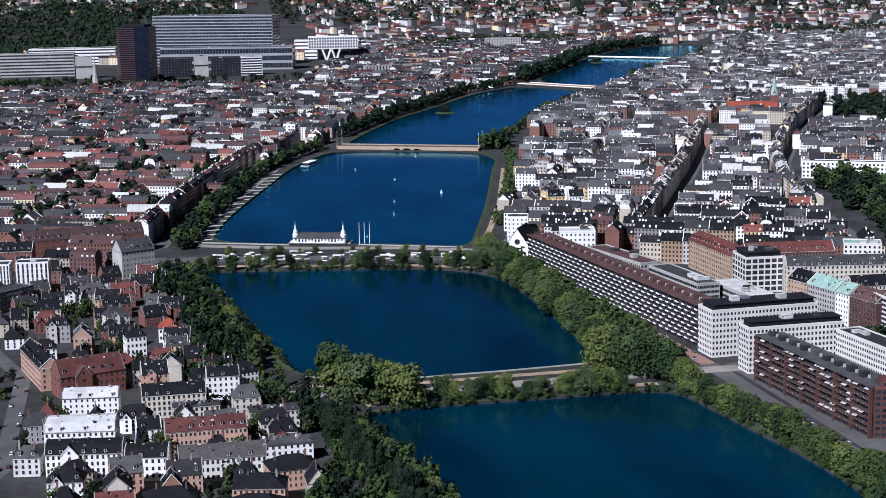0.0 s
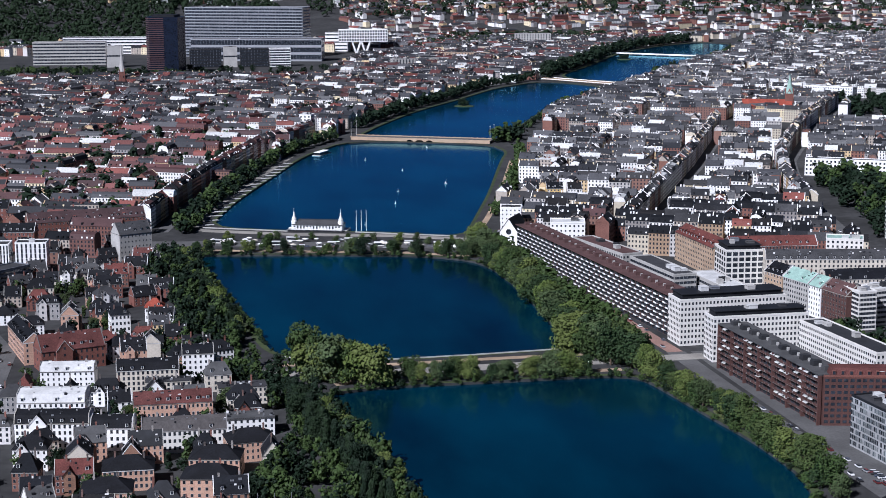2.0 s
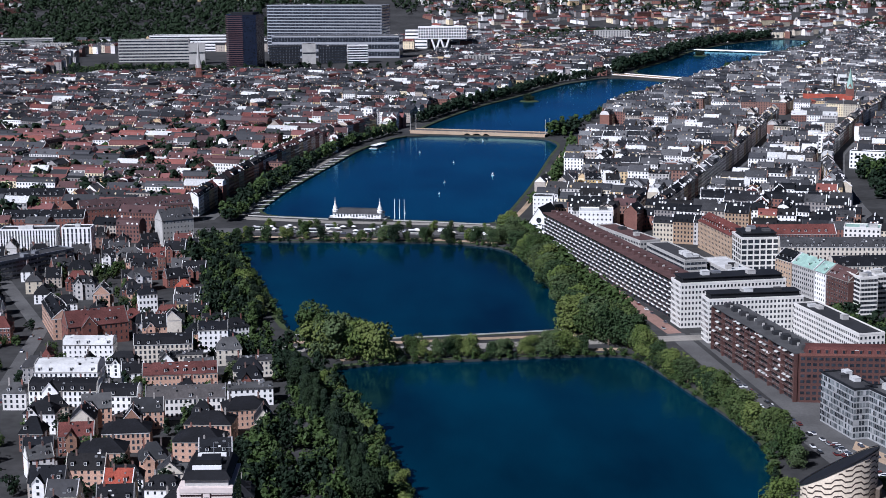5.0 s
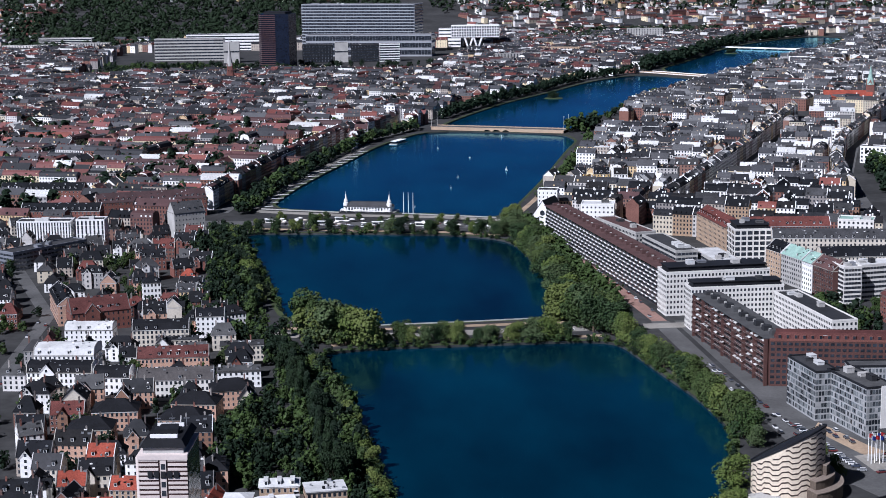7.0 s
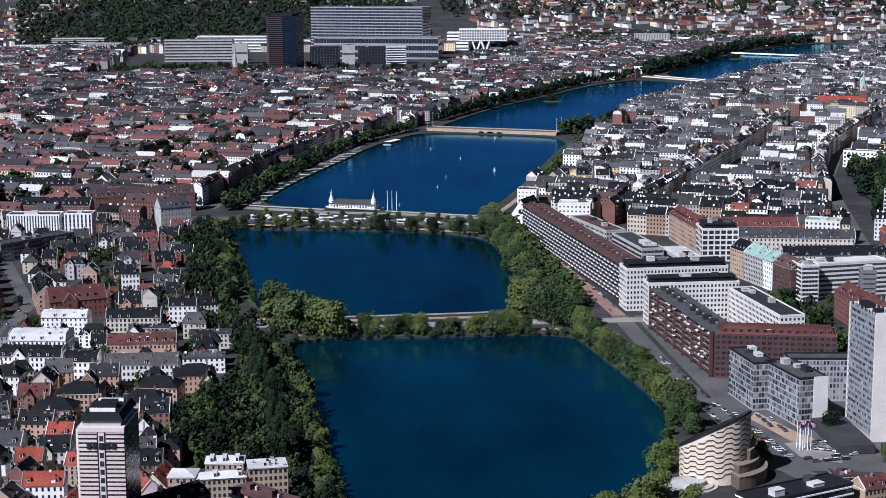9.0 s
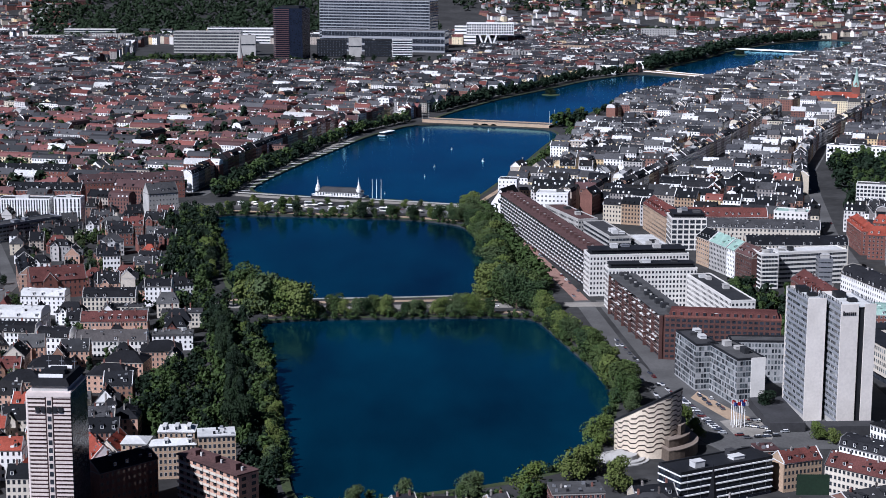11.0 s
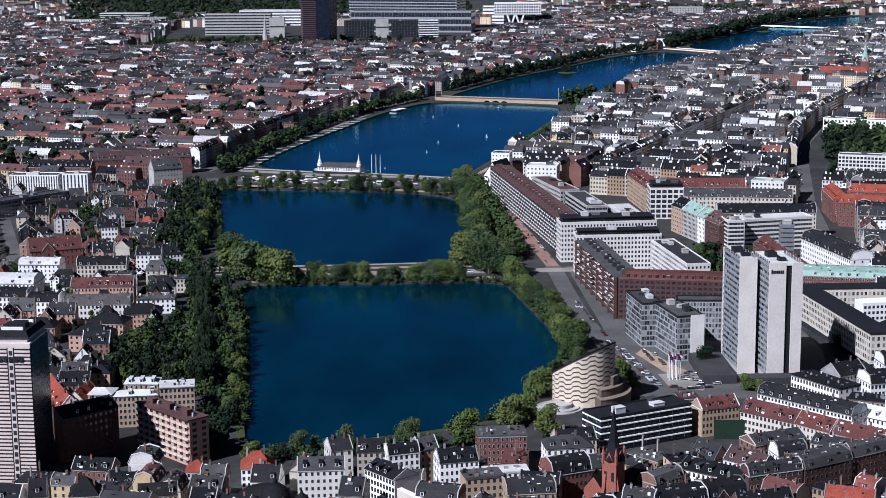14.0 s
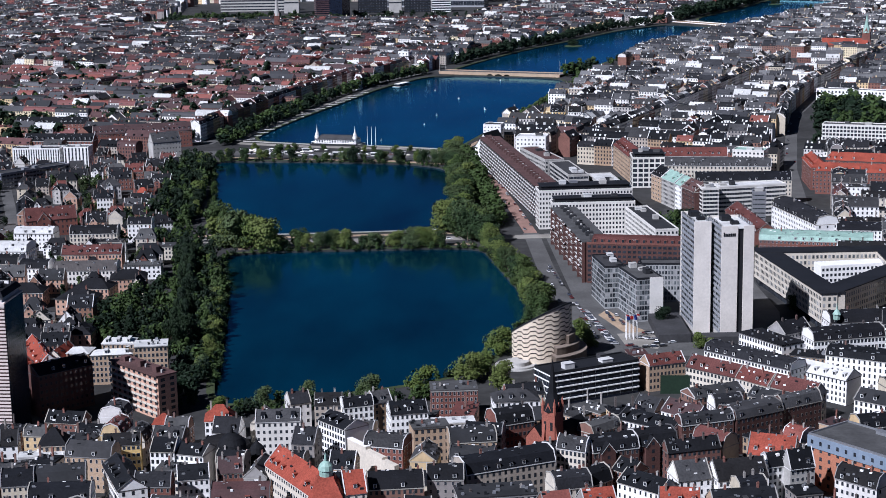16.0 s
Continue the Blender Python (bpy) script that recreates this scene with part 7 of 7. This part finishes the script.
def line_of_trees(pts, step, kinds, h, wide, rng, jitter=3.0, group="shore trees", single=True):
    for (x0, y0), (x1, y1) in zip(pts, pts[1:]):
        n = max(1, int(math.dist((x0, y0), (x1, y1)) / step))
        for i in range(n):
            f = (i + rng.uniform(0.2, 0.8)) / n
            p = (x0 + (x1 - x0) * f + rng.uniform(-jitter, jitter), y0 + (y1 - y0) * f + rng.uniform(-jitter, jitter))
            if not any(inside(p, q) for q in LAKES):
                plant(rng.choice(kinds), *p, rng.uniform(*h), rng.uniform(*wide), rng, group, single)


def scatter(poly, n, kinds, h, wide, rng, group="park trees", single=False):
    xs, ys = [p[0] for p in poly], [p[1] for p in poly]
    k = 0
    while k < n:
        p = (rng.uniform(min(xs), max(xs)), rng.uniform(min(ys), max(ys)))
        if not inside(p, poly):
            continue
        k += 1
        if any(inside(p, f) for f in FOOT) or any(inside(p, l) for l in LAKES) or any(line_gap(p, s) < w - 2 for s, w in STREETS):
            continue
        plant(rng.choice(kinds), *p, rng.uniform(*h), rng.uniform(*wide), rng, group, single)


_r = random.Random(33)
line_of_trees([(140, 1590), (144, 1450), (144, 1330), (141, 1262)], 7, ("light", "round", "light", "oak"), (13, 21), (1.1, 1.4), _r)
line_of_trees([(150, 1580), (158, 1450), (164, 1330), (168, 1250)], 6, ("light", "oak"), (11, 17), (1.1, 1.4), _r, single=False)
line_of_trees([(161, 1196), (169, 1140), (178, 1075), (182, 1020), (182, 972)], 7, ("round", "light", "oak"), (11, 18), (1.0, 1.3), _r)
line_of_trees([(-30, 1216), (8, 1196)], 3.6, ("round", "oak", "willow"), (22, 29), (0.9, 1.1), _r, 6)
line_of_trees([(136, 1246), (158, 1200)], 4.5, ("willow", "round", "oak"), (19, 26), (1.0, 1.2), _r, 6)
line_of_trees([(22, 1198), (132, 1198)], 6, ("round", "light", "oak"), (9, 15), (1.0, 1.3), _r, 3)
line_of_trees([(-76, 1604), (6, 1588), (94, 1569), (138, 1545)], 6.5, ("light", "round", "oak", "dark", "round"), (5, 15), (0.9, 1.3), _r, 6)
line_of_trees([(-60, 1655), (130, 1610)], 13, ("round", "light"), (5, 9), (1.0, 1.2), _r, 9)
line_of_trees([(-86, 1690), (-56, 1846), (-20, 1985), (40, 2195), (110, 2330)], 9, ("dark", "round"), (12, 17), (1.0, 1.2), _r, single=False)
line_of_trees([(-78, 1690), (-48, 1846), (-12, 1985)], 14, ("dark", "oak"), (9, 13), (1.0, 1.2), _r, single=False)
line_of_trees([(185, 1730), (226, 1863), (286, 2095), (305, 2190)], 8, ("round", "oak"), (10, 14), (1.0, 1.2), _r, single=False)
line_of_trees([(300, 2260), (330, 2330)], 5, ("dark", "round"), (12, 20), (1.1, 1.3), _r, 10, single=False)
line_of_trees([(150, 2440), (238, 2650), (330, 2820), (425, 3015), (530, 3140)], 11, ("dark",), (14, 20), (1.0, 1.3), _r, single=False)
line_of_trees([(560, 3190), (715, 3490), (850, 3810), (1000, 4030), (1150, 4180)], 9, ("dark",), (18, 28), (1.0, 1.4), _r, 10, single=False)
line_of_trees([(360, 2400), (435, 2590), (480, 2700), (556, 2830)], 16, ("dark", "round"), (9, 14), (1.0, 1.3), _r, single=False)
line_of_trees([(775, 3220), (910, 3420), (1060, 3680), (1210, 3990)], 18, ("dark", "round"), (12, 18), (1.0, 1.3), _r, single=False)
for _x, _y, _h in ((24, 826, 9), (44, 834, 11), (66, 838, 12), (93, 848, 13), (118, 852, 15), (140, 872, 16)):
    tree("light", _x, _y, _h, 1.15, rng=_r, group="shore trees")
scatter(PARKS[4], 250, ("dark", "dark", "round", "oak"), (7, 14), (0.8, 1.15), _r, "lakeside wood")
line_of_trees([(-8, 925), (-18, 1000), (-26, 1080), (-36, 1150)], 5, ("poplar", "dark", "poplar"), (13, 21), (0.6, 0.85), _r, 4, "lakeside wood")
line_of_trees([(9, 880), (4, 960), (-4, 1040), (-12, 1100), (-24, 1160)], 8, ("light", "willow", "light"), (7, 11), (0.8, 1.1), _r, 1.5)
scatter(PARKS[3], 110, ("dark", "dark", "round"), (11, 17), (0.8, 1.1), _r, "lakeside wood")
line_of_trees([(-56, 1300), (-70, 1440), (-84, 1560)], 9, ("dark", "light", "willow"), (10, 15), (0.8, 1.0), _r, 3)
scatter([(-70, 1196), (-34, 1192), (-38, 1226), (-66, 1226)], 26, ("dark", "round", "oak"), (8, 14), (0.9, 1.2), _r)
scatter([(-104, 1240), (-48, 1242), (-50, 1262), (-62, 1330), (-104, 1330)], 46, ("dark", "dark", "round"), (8, 14), (0.9, 1.2), _r)
scatter([(-420, 1700), (-110, 1720), (60, 2380), (-500, 2400)], 170, ("dark",), (17, 23), (1.1, 1.4), _r, "street trees")
scatter([(3, 822), (13, 835), (9, 905), (-8, 905), (-1, 850)], 30, ("dark", "dark", "round"), (7, 12), (0.9, 1.2), _r)
scatter([(-420, 3215), (160, 3215), (250, 3500), (-420, 3500)], 110, ("dark",), (8, 14), (1.1, 1.5), _r, "street trees")
scatter([(-420, 3205), (-60, 3205), (-60, 3515), (-420, 3515)], 200, ("dark", "round"), (8, 14), (1.1, 1.5), random.Random(417), "street trees")
scatter([(22, 812), (108, 832), (150, 866), (118, 852), (60, 846), (20, 834)], 60, ("dark", "round"), (4, 8), (1.0, 1.3), _r)
scatter(PARKS[0], 330, ("dark", "round"), (13, 20), (1.0, 1.3), _r)
scatter(PARKS[1], 70, ("dark", "round"), (12, 18), (1.0, 1.3), _r)
scatter(PARKS[5], 60, ("dark",), (12, 18), (1.0, 1.4), _r)
scatter([(-330, 940), (-60, 940), (-70, 1260), (-180, 1560), (-320, 1560)], 45, ("dark", "round", "oak"), (7, 13), (0.9, 1.2), _r, "garden trees", True)
scatter([(-330, 940), (-60, 940), (-70, 1260), (-180, 1560), (-320, 1560)], 380, ("dark", "dark", "round", "oak"), (6, 12), (0.9, 1.2), _r, "garden trees")
scatter([(-420, 1700), (-110, 1720), (60, 2380), (-500, 2400)], 420, ("dark", "round"), (12, 19), (1.0, 1.3), _r, "street trees")
scatter([(240, 940), (400, 1000), (420, 1560), (260, 1560)], 40, ("round", "dark"), (8, 13), (0.9, 1.2), _r, "street trees", True)
for _x, _y, _h in ((157, 921, 16), (202, 946, 13), (205, 930, 10), (156, 856, 15), (148, 884, 14), (262, 925, 9), (268, 918, 8)):
    tree("light", _x, _y, _h, 1.1, rng=_r, group="planetarium trees")
scatter([(210, 2440), (-700, 2440), (-700, 3300), (480, 3300)], 330, ("dark",), (13, 20), (1.1, 1.5), _r, "street trees")
scatter([(284, 1090), (322, 1090), (306, 1250), (272, 1260)], 60, ("dark", "round"), (10, 16), (0.9, 1.2), _r, "street trees")
scatter([(-140, 820), (-80, 820), (-60, 940), (-140, 1000)], 30, ("dark", "round"), (7, 11), (0.9, 1.2), _r)
for _ring in SHORES[:2]:
    for _a, _b in zip(_ring, _ring[1:] + _ring[:1]):
        for _i in range(max(1, int(math.dist(_a, _b) / 3.2))):
            _f = _r.random()
            _x, _y = _a[0] + (_b[0] - _a[0]) * _f, _a[1] + (_b[1] - _a[1]) * _f
            if 1236 < _y < 1262 or _y < 870 or _r.random() < 0.12:
                continue
            WOODS[_r.choice(("leaf", "leaf", "leaf_dark"))].add(_x + _r.uniform(-1, 2), _y + _r.uniform(-1, 1), _r.uniform(2.5, 5.5), _r.uniform(1.1, 1.6), _r, 0.6)
WOODS["leaf"].finish("green leafy trees crowded along shores and streets", "leaf")
WOODS["leaf_dark"].finish("dense dark green wood beside the lakes", "leaf_dark")


def far_wood(name, areas, seed):
    """Distant woods: thousands of leaf clumps heaped into uneven crowns."""
    rng = random.Random(seed)
    g = Geo()
    for poly, n in areas:
        xs, ys = [p[0] for p in poly], [p[1] for p in poly]
        k = 0
        while k < n:
            x, y = rng.uniform(min(xs), max(xs)), rng.uniform(min(ys), max(ys))
            if not inside((x, y), poly):
                continue
            k += 1
            z, h, r = rise(y) if y > 4230 else GZ, rng.uniform(12, 22), rng.uniform(5, 10)
            for _ in range(9):
                d = Vector((rng.gauss(0, 1), rng.gauss(0, 1), rng.gauss(0.3, 1))).normalized()
                p = Vector((x, y, z + h * 0.6)) + Vector((d.x * r, d.y * r, d.z * h * 0.4))
                s = rng.uniform(3.0, 5.6)
                t = (d + Vector((rng.gauss(0, 0.4), rng.gauss(0, 0.4), 0.3))).normalized().orthogonal().normalized()
                b = d.cross(t)
                g.solid([tuple(p - t * s), tuple(p - b * s), tuple(p + t * s), tuple(p + b * s), tuple(p + d * s * 0.5)], [(0, 1, 4), (1, 2, 4), (2, 3, 4), (3, 0, 4)])
    ob = new(name, g.mesh(name, M["leaf_dark"]))
    tagged(ob, "distant dark green woodland between the houses", "woods", kind="stuff")


far_wood("far_woods", [
    ([(-700, 4050), (-180, 4060), (250, 4400), (200, 5000), (-900, 5100)], 2400),
    ([(420, 3900), (900, 4150), (1000, 4350), (600, 4350)], 420),
    ([(1250, 4000), (1900, 4100), (2300, 4400), (1500, 4500)], 300),
    ([(1000, 2500), (1250, 2600), (1350, 3000), (1100, 2900)], 160),
    ([(300, 4700), (2600, 4600), (2600, 5100), (300, 5100)], 900),
], 3)

# ---- cars, boats, quays ----
M["car_paint"] = material("car_paint", [(0.7, 0.7, 0.7), (0.02, 0.02, 0.022), (0.3, 0.31, 0.32), (0.05, 0.06, 0.09), (0.75, 0.75, 0.74), (0.12, 0.02, 0.02), (0.1, 0.1, 0.11)], by="object", rough=0.3, grain=0.02, size=1.0, stain=0.02, spec=0.5)
M["tyre"] = material("tyre", [(0.02, 0.02, 0.02)], rough=0.9)


def car_model(wheels=True):
    root = thing("car", pose(0, -300, -40), "parked passenger car on the street", "car", "parked cars")
    g = Geo()
    g.solid([(-2.1, -0.85, 0.35), (2.1, -0.85, 0.35), (2.1, 0.85, 0.35), (-2.1, 0.85, 0.35), (-2.15, -0.88, 0.75), (2.1, -0.85, 0.7), (2.1, 0.85, 0.7), (-2.15, 0.88, 0.75), (-2.05, -0.8, 0.98), (1.9, -0.75, 0.86), (1.9, 0.75, 0.86), (-2.05, 0.8, 0.98)],
            [(0, 1, 5, 4), (1, 2, 6, 5), (2, 3, 7, 6), (3, 0, 4, 7), (4, 5, 9, 8), (5, 6, 10, 9), (6, 7, 11, 10), (7, 4, 8, 11), (8, 9, 10, 11), (3, 2, 1, 0)])
    body = part("body", g, M["car_paint"], root)
    g = Geo()
    g.mansard(-1.9, -0.74, 1.0, 0.74, 0.95, 0.46, 0.22)
    part("windows", g, M["glass"], root, "dark car windows")
    g = Geo()
    g.box(-1.6, -0.52, 1.41, 0.75, 0.52, 1.46)
    part("roof", g, M["car_paint"], root)
    for x in (-1.3, 1.3) if wheels else ():
        for y in (-0.8, 0.8):
            g = Geo()
            i = len(g.v)
            g.tube(0, 0, -0.11, 0.11, 0.33, 0.33, 10)
            m = pose(x, y, 0.33, 90, 0, 0)
            g.v = [tuple(m @ Vector(p)) for p in g.v]
            part("wheel", g, M["tyre"], root)
    return root


CAR, FAR_CAR = car_model(), car_model(False)


def cars(pts, n, off, rng, z=GZ + 0.1, both=True):
    lens = [math.dist(a, b) for a, b in zip(pts, pts[1:])]
    for k in range(n):
        s = (k + rng.uniform(0.1, 0.9)) / n * sum(lens)
        for (a, b), L in zip(zip(pts, pts[1:]), lens):
            if s <= L:
                break
            s -= L
        f = s / L
        d = math.atan2(b[1] - a[1], b[0] - a[0])
        o = off * (rng.choice((-1, 1)) if both else 1)
        x, y = a[0] + (b[0] - a[0]) * f - math.sin(d) * o, a[1] + (b[1] - a[1]) * f + math.cos(d) * o
        copy_thing(CAR if y < 1230 else FAR_CAR, pose(x, y, z, 0, 0, math.degrees(d) + (180 if o > 0 else 0)))


_r = random.Random(9)
cars([(206, 940), (203, 1010), (197, 1070), (192, 1130)], 26, 4.2, _r)
cars([(206, 940), (203, 1010), (197, 1070), (192, 1130)], 5, 1.8, _r)
cars([(191, 1240), (182, 1340), (172, 1450), (160, 1540)], 16, 3.2, _r, GZ + 0.16)
cars([(-60, 1640), (20, 1622), (90, 1606), (165, 1580)], 18, 5.0, _r)
cars([(-60, 1632), (20, 1610), (90, 1592)], 14, 0.5, _r, GZ + 0.02)
cars([(-40, 1229), (20, 1219), (110, 1222), (180, 1224)], 7, 3.2, _r)
cars([(223, 1006), (226, 975)], 6, 2.0, _r, GZ + 0.07)
cars([(160, 1600), (196, 1720), (240, 1870)], 12, 3.8, _r)
cars([(425, 1488), (467, 1688), (508, 1855)], 10, 3.6, _r)
cars([(-190, 1130), (-188, 1300)], 8, 3.0, _r)
cars([(231, 949), (244, 942)], 5, 0.2, _r, GZ + 0.02)
cars([(236, 958), (249, 957)], 5, 0.2, _r, GZ + 0.02)
cars([(282, 1100), (270, 1250)], 10, 3.0, _r, GZ + 0.02)
for _k in range(26):
    for _x, _y in ((209.5, 1006),):
        if _r.random() < 0.85:
            copy_thing(CAR, pose(_x + _k * 0.38, _y - _k * 2.9, GZ + 0.06, 0, 0, 172 + _r.choice((0, 180)) + _r.uniform(-3, 3)))
cars([(224, 930), (250, 935)], 7, 2.5, _r, GZ + 0.02)
for _o in (*CAR.children_recursive, CAR, *FAR_CAR.children_recursive, FAR_CAR):
    bpy.data.objects.remove(_o)


def sail_boat(x, y, s, rng):
    root = thing("sailing_boat", pose(x, y, 0.0, 0, 0, rng.uniform(0, 360)), "small boat with a white sail on the lake", "boat", "lake boats")
    g = Geo()
    g.solid([(-2 * s, 0, 0.5), (-1 * s, -0.7 * s, 0.6), (1.6 * s, -0.6 * s, 0.6), (1.6 * s, 0.6 * s, 0.6), (-1 * s, 0.7 * s, 0.6), (-1.6 * s, 0, -0.2), (1.3 * s, -0.3, -0.2), (1.3 * s, 0.3, -0.2)], [(0, 1, 5), (1, 2, 6, 5), (2, 3, 7, 6), (3, 4, 5, 7), (4, 0, 5), (5, 6, 7), (4, 3, 2, 1, 0)])
    part("hull", g, M["white"], root)
    g = Geo()
    g.tube(-0.3 * s, 0, 0.5, 5.2 * s, 0.06, 0.04, 6)
    part("mast", g, M["metal"], root)
    g = Geo()
    g.solid([(-0.25 * s, 0.02, 0.9), (1.6 * s, 0.12, 0.9), (-0.25 * s, 0.02, 5.0 * s)], [(0, 1, 2), (2, 1, 0)])
    part("sail", g, M["white"], root)


for _x, _y, _s in ((122, 2140, 1.0), (124, 1900, 1.1), (111, 1826, 1.0), (178, 1944, 1.4), (206, 2238, 1.0), (70, 1716, 0.9), (150, 2050, 0.8)):
    sail_boat(_x, _y, _s * 0.6, _r)

# rowing boats and pale jetties on the west quay
_pts = [(-58, 1730), (-38, 1835), (-10, 1945), (18, 2035), (45, 2140)]
for _k in range(18):
    _f = _k / 18 * 4
    _a, _b = _pts[int(_f)], _pts[int(_f) + 1]
    _x, _y = _a[0] + (_b[0] - _a[0]) * (_f % 1), _a[1] + (_b[1] - _a[1]) * (_f % 1)
    _t = thing("jetty", pose(_x - 5, _y, GZ, 0, 0, 14), "pale wooden jetty platform on the quay", "jetty", "quay jetties")
    _g = Geo()
    _g.box(-4, -1.4, 0.02, 7, 1.4, 0.35)
    part("deck", _g, M["pale_roof"], _t)


def quay_cafe():
    root = thing("quay_cafe", pose(80, 2200, 0, 0, 0, 62), "white floating cafe pavilion moored at the quay", "pavilion")
    g = Geo()
    g.box(-16, -5, -0.6, 16, 5, 0.8)
    part("pontoon", g, M["concrete"], root)
    for x in (-10, 0, 9):
        g = Geo()
        g.box(x - 3.5, -3, 0.8, x + 3.5, 3, 3.6)
        part("cabin", g, M["glass"], root)
        g = Geo()
        g.box(x - 4.2, -4, 3.6, x + 4.2, 4, 4.0)
        part("roof", g, M["white"], root)


quay_cafe()
for _x, _y in ((339, 2727), (838, 3640)):
    _t = thing("islet", pose(_x, _y, 0), "small wooded islet in the lake", "islet")
    _g = Geo()
    _g.lathe(0, 0, [(16, -1.5), (14, 0.5), (9, 1.2)], 18)
    part("bank", _g, M["grass"], _t)
    for _k in range(7):
        tree("dark", _x + _r.uniform(-8, 8), _y + _r.uniform(-8, 8), _r.uniform(6, 10), 1.2, rng=_r, z=0.9, group="islet trees")
for _k, (_x, _y) in enumerate(((58, 1679), (62, 1678), (66, 1677))):
    _t = thing("flagpole", pose(_x, _y, GZ), "tall white flagpole by the pavilion", "flagpole", "pavilion flagpoles")
    _g = Geo()
    _g.tube(0, 0, 0, 17, 0.3, 0.18, 8)
    part("pole", _g, M["white"], _t)
    _g = Geo()
    _g.lathe(0, 0, [(0.3, 17), (0.3, 17.4), (0.05, 17.6)], 8)
    part("finial", _g, M["metal"], _t)
M["flag_cloth"] = material("flag_cloth", [(0.5, 0.03, 0.03), (0.7, 0.7, 0.7), (0.03, 0.06, 0.3)], by="object", grain=0.05, size=1.0)
for _k in range(8):
    _t = thing("flagpole", pose(226 + (_k % 4) * 1.9, 946 + (_k // 4) * 4.2 + (_k % 2), GZ), "tall white flagpole with a small flag on the square", "flagpole", "square flagpoles")
    _g = Geo()
    _g.tube(0, 0, 0, 13, 0.22, 0.12, 8)
    part("pole", _g, M["white"], _t)
    _g = Geo()
    _g.solid([(0.15, 0, 12.8), (0.15, 0, 10.9), (1.9, 0.25, 10.5), (1.9, 0.25, 12.3), (1.1, -0.15, 10.7), (1.1, -0.15, 12.6)], [(0, 1, 4, 5), (5, 4, 2, 3), (5, 4, 1, 0), (3, 2, 4, 5)])
    part("flag", _g, M["flag_cloth"], _t)


def parasol(x, y, s, cloth):
    root = thing("parasol", pose(x, y, GZ), "open %s cafe parasol on the dam" % ("white" if cloth == "white" else "tan"), "parasol", "cafe parasols")
    g = Geo()
    g.tube(0, 0, 0, 2.9, 0.05, 0.05, 6)
    part("pole", g, M["metal"], root)
    g = Geo()
    g.lathe(0, 0, [(1.9 * s, 2.3), (1.0 * s, 2.75), (0.05, 3.1)], 8)
    part("canopy", g, M[cloth], root)


def kiosk(x, y, a, L, roof):
    root = thing("kiosk", pose(x, y, GZ, 0, 0, a), "low white kiosk with a flat %s roof on the dam" % ("pale" if roof == "white" else "grey"), "kiosk", "dam kiosks")
    g = Geo()
    g.box(-L / 2, -1.6, 0, L / 2, 1.6, 2.7)
    part("wall", g, M["white_wall"], root)
    g = Geo()
    g.box(-L / 2 - 0.5, -2.1, 2.7, L / 2 + 0.5, 2.1, 3.0)
    part("roof", g, M[roof], root)
    g = Geo()
    g.face([(-L / 2 + 0.5, -1.66, 0.9), (L / 2 - 0.5, -1.66, 0.9), (L / 2 - 0.5, -1.66, 2.2), (-L / 2 + 0.5, -1.66, 2.2)])
    part("serving_hatch", g, M["glass"], root)


for _k in range(40):
    _x = _r.uniform(-62, 128)
    _y = 1664 - (_x + 62) * 0.27 + _r.uniform(-36, -6)
    parasol(_x, _y, _r.uniform(0.9, 1.5), _r.choice(("white", "white", "cream")))
for _k in range(9):
    _x = -55 + _k * 21 + _r.uniform(-5, 5)
    kiosk(_x, 1668 - (_x + 62) * 0.27 + _r.uniform(-30, -4), -15, _r.uniform(5, 11), _r.choice(("white", "pale_roof")))
# low white quay wall on the dam
for _p0, _p1 in (((-66, 1716), (2, 1686)), ((56, 1672), (134, 1638))):
    _m, _L = along(_p0, _p1, GZ)
    _t = tagged(new("quay_wall"), "low white quay wall along the dam", "wall", kind="structure")
    _t.matrix_basis = _m
    _g = Geo()
    _g.box(0, 0, -1.6, _L, 0.8, 0.8)
    part("wall_body", _g, M["concrete"], _t)
for _t in TREES.values():
    for _o in (*_t.children_recursive, _t):
        bpy.data.objects.remove(_o)
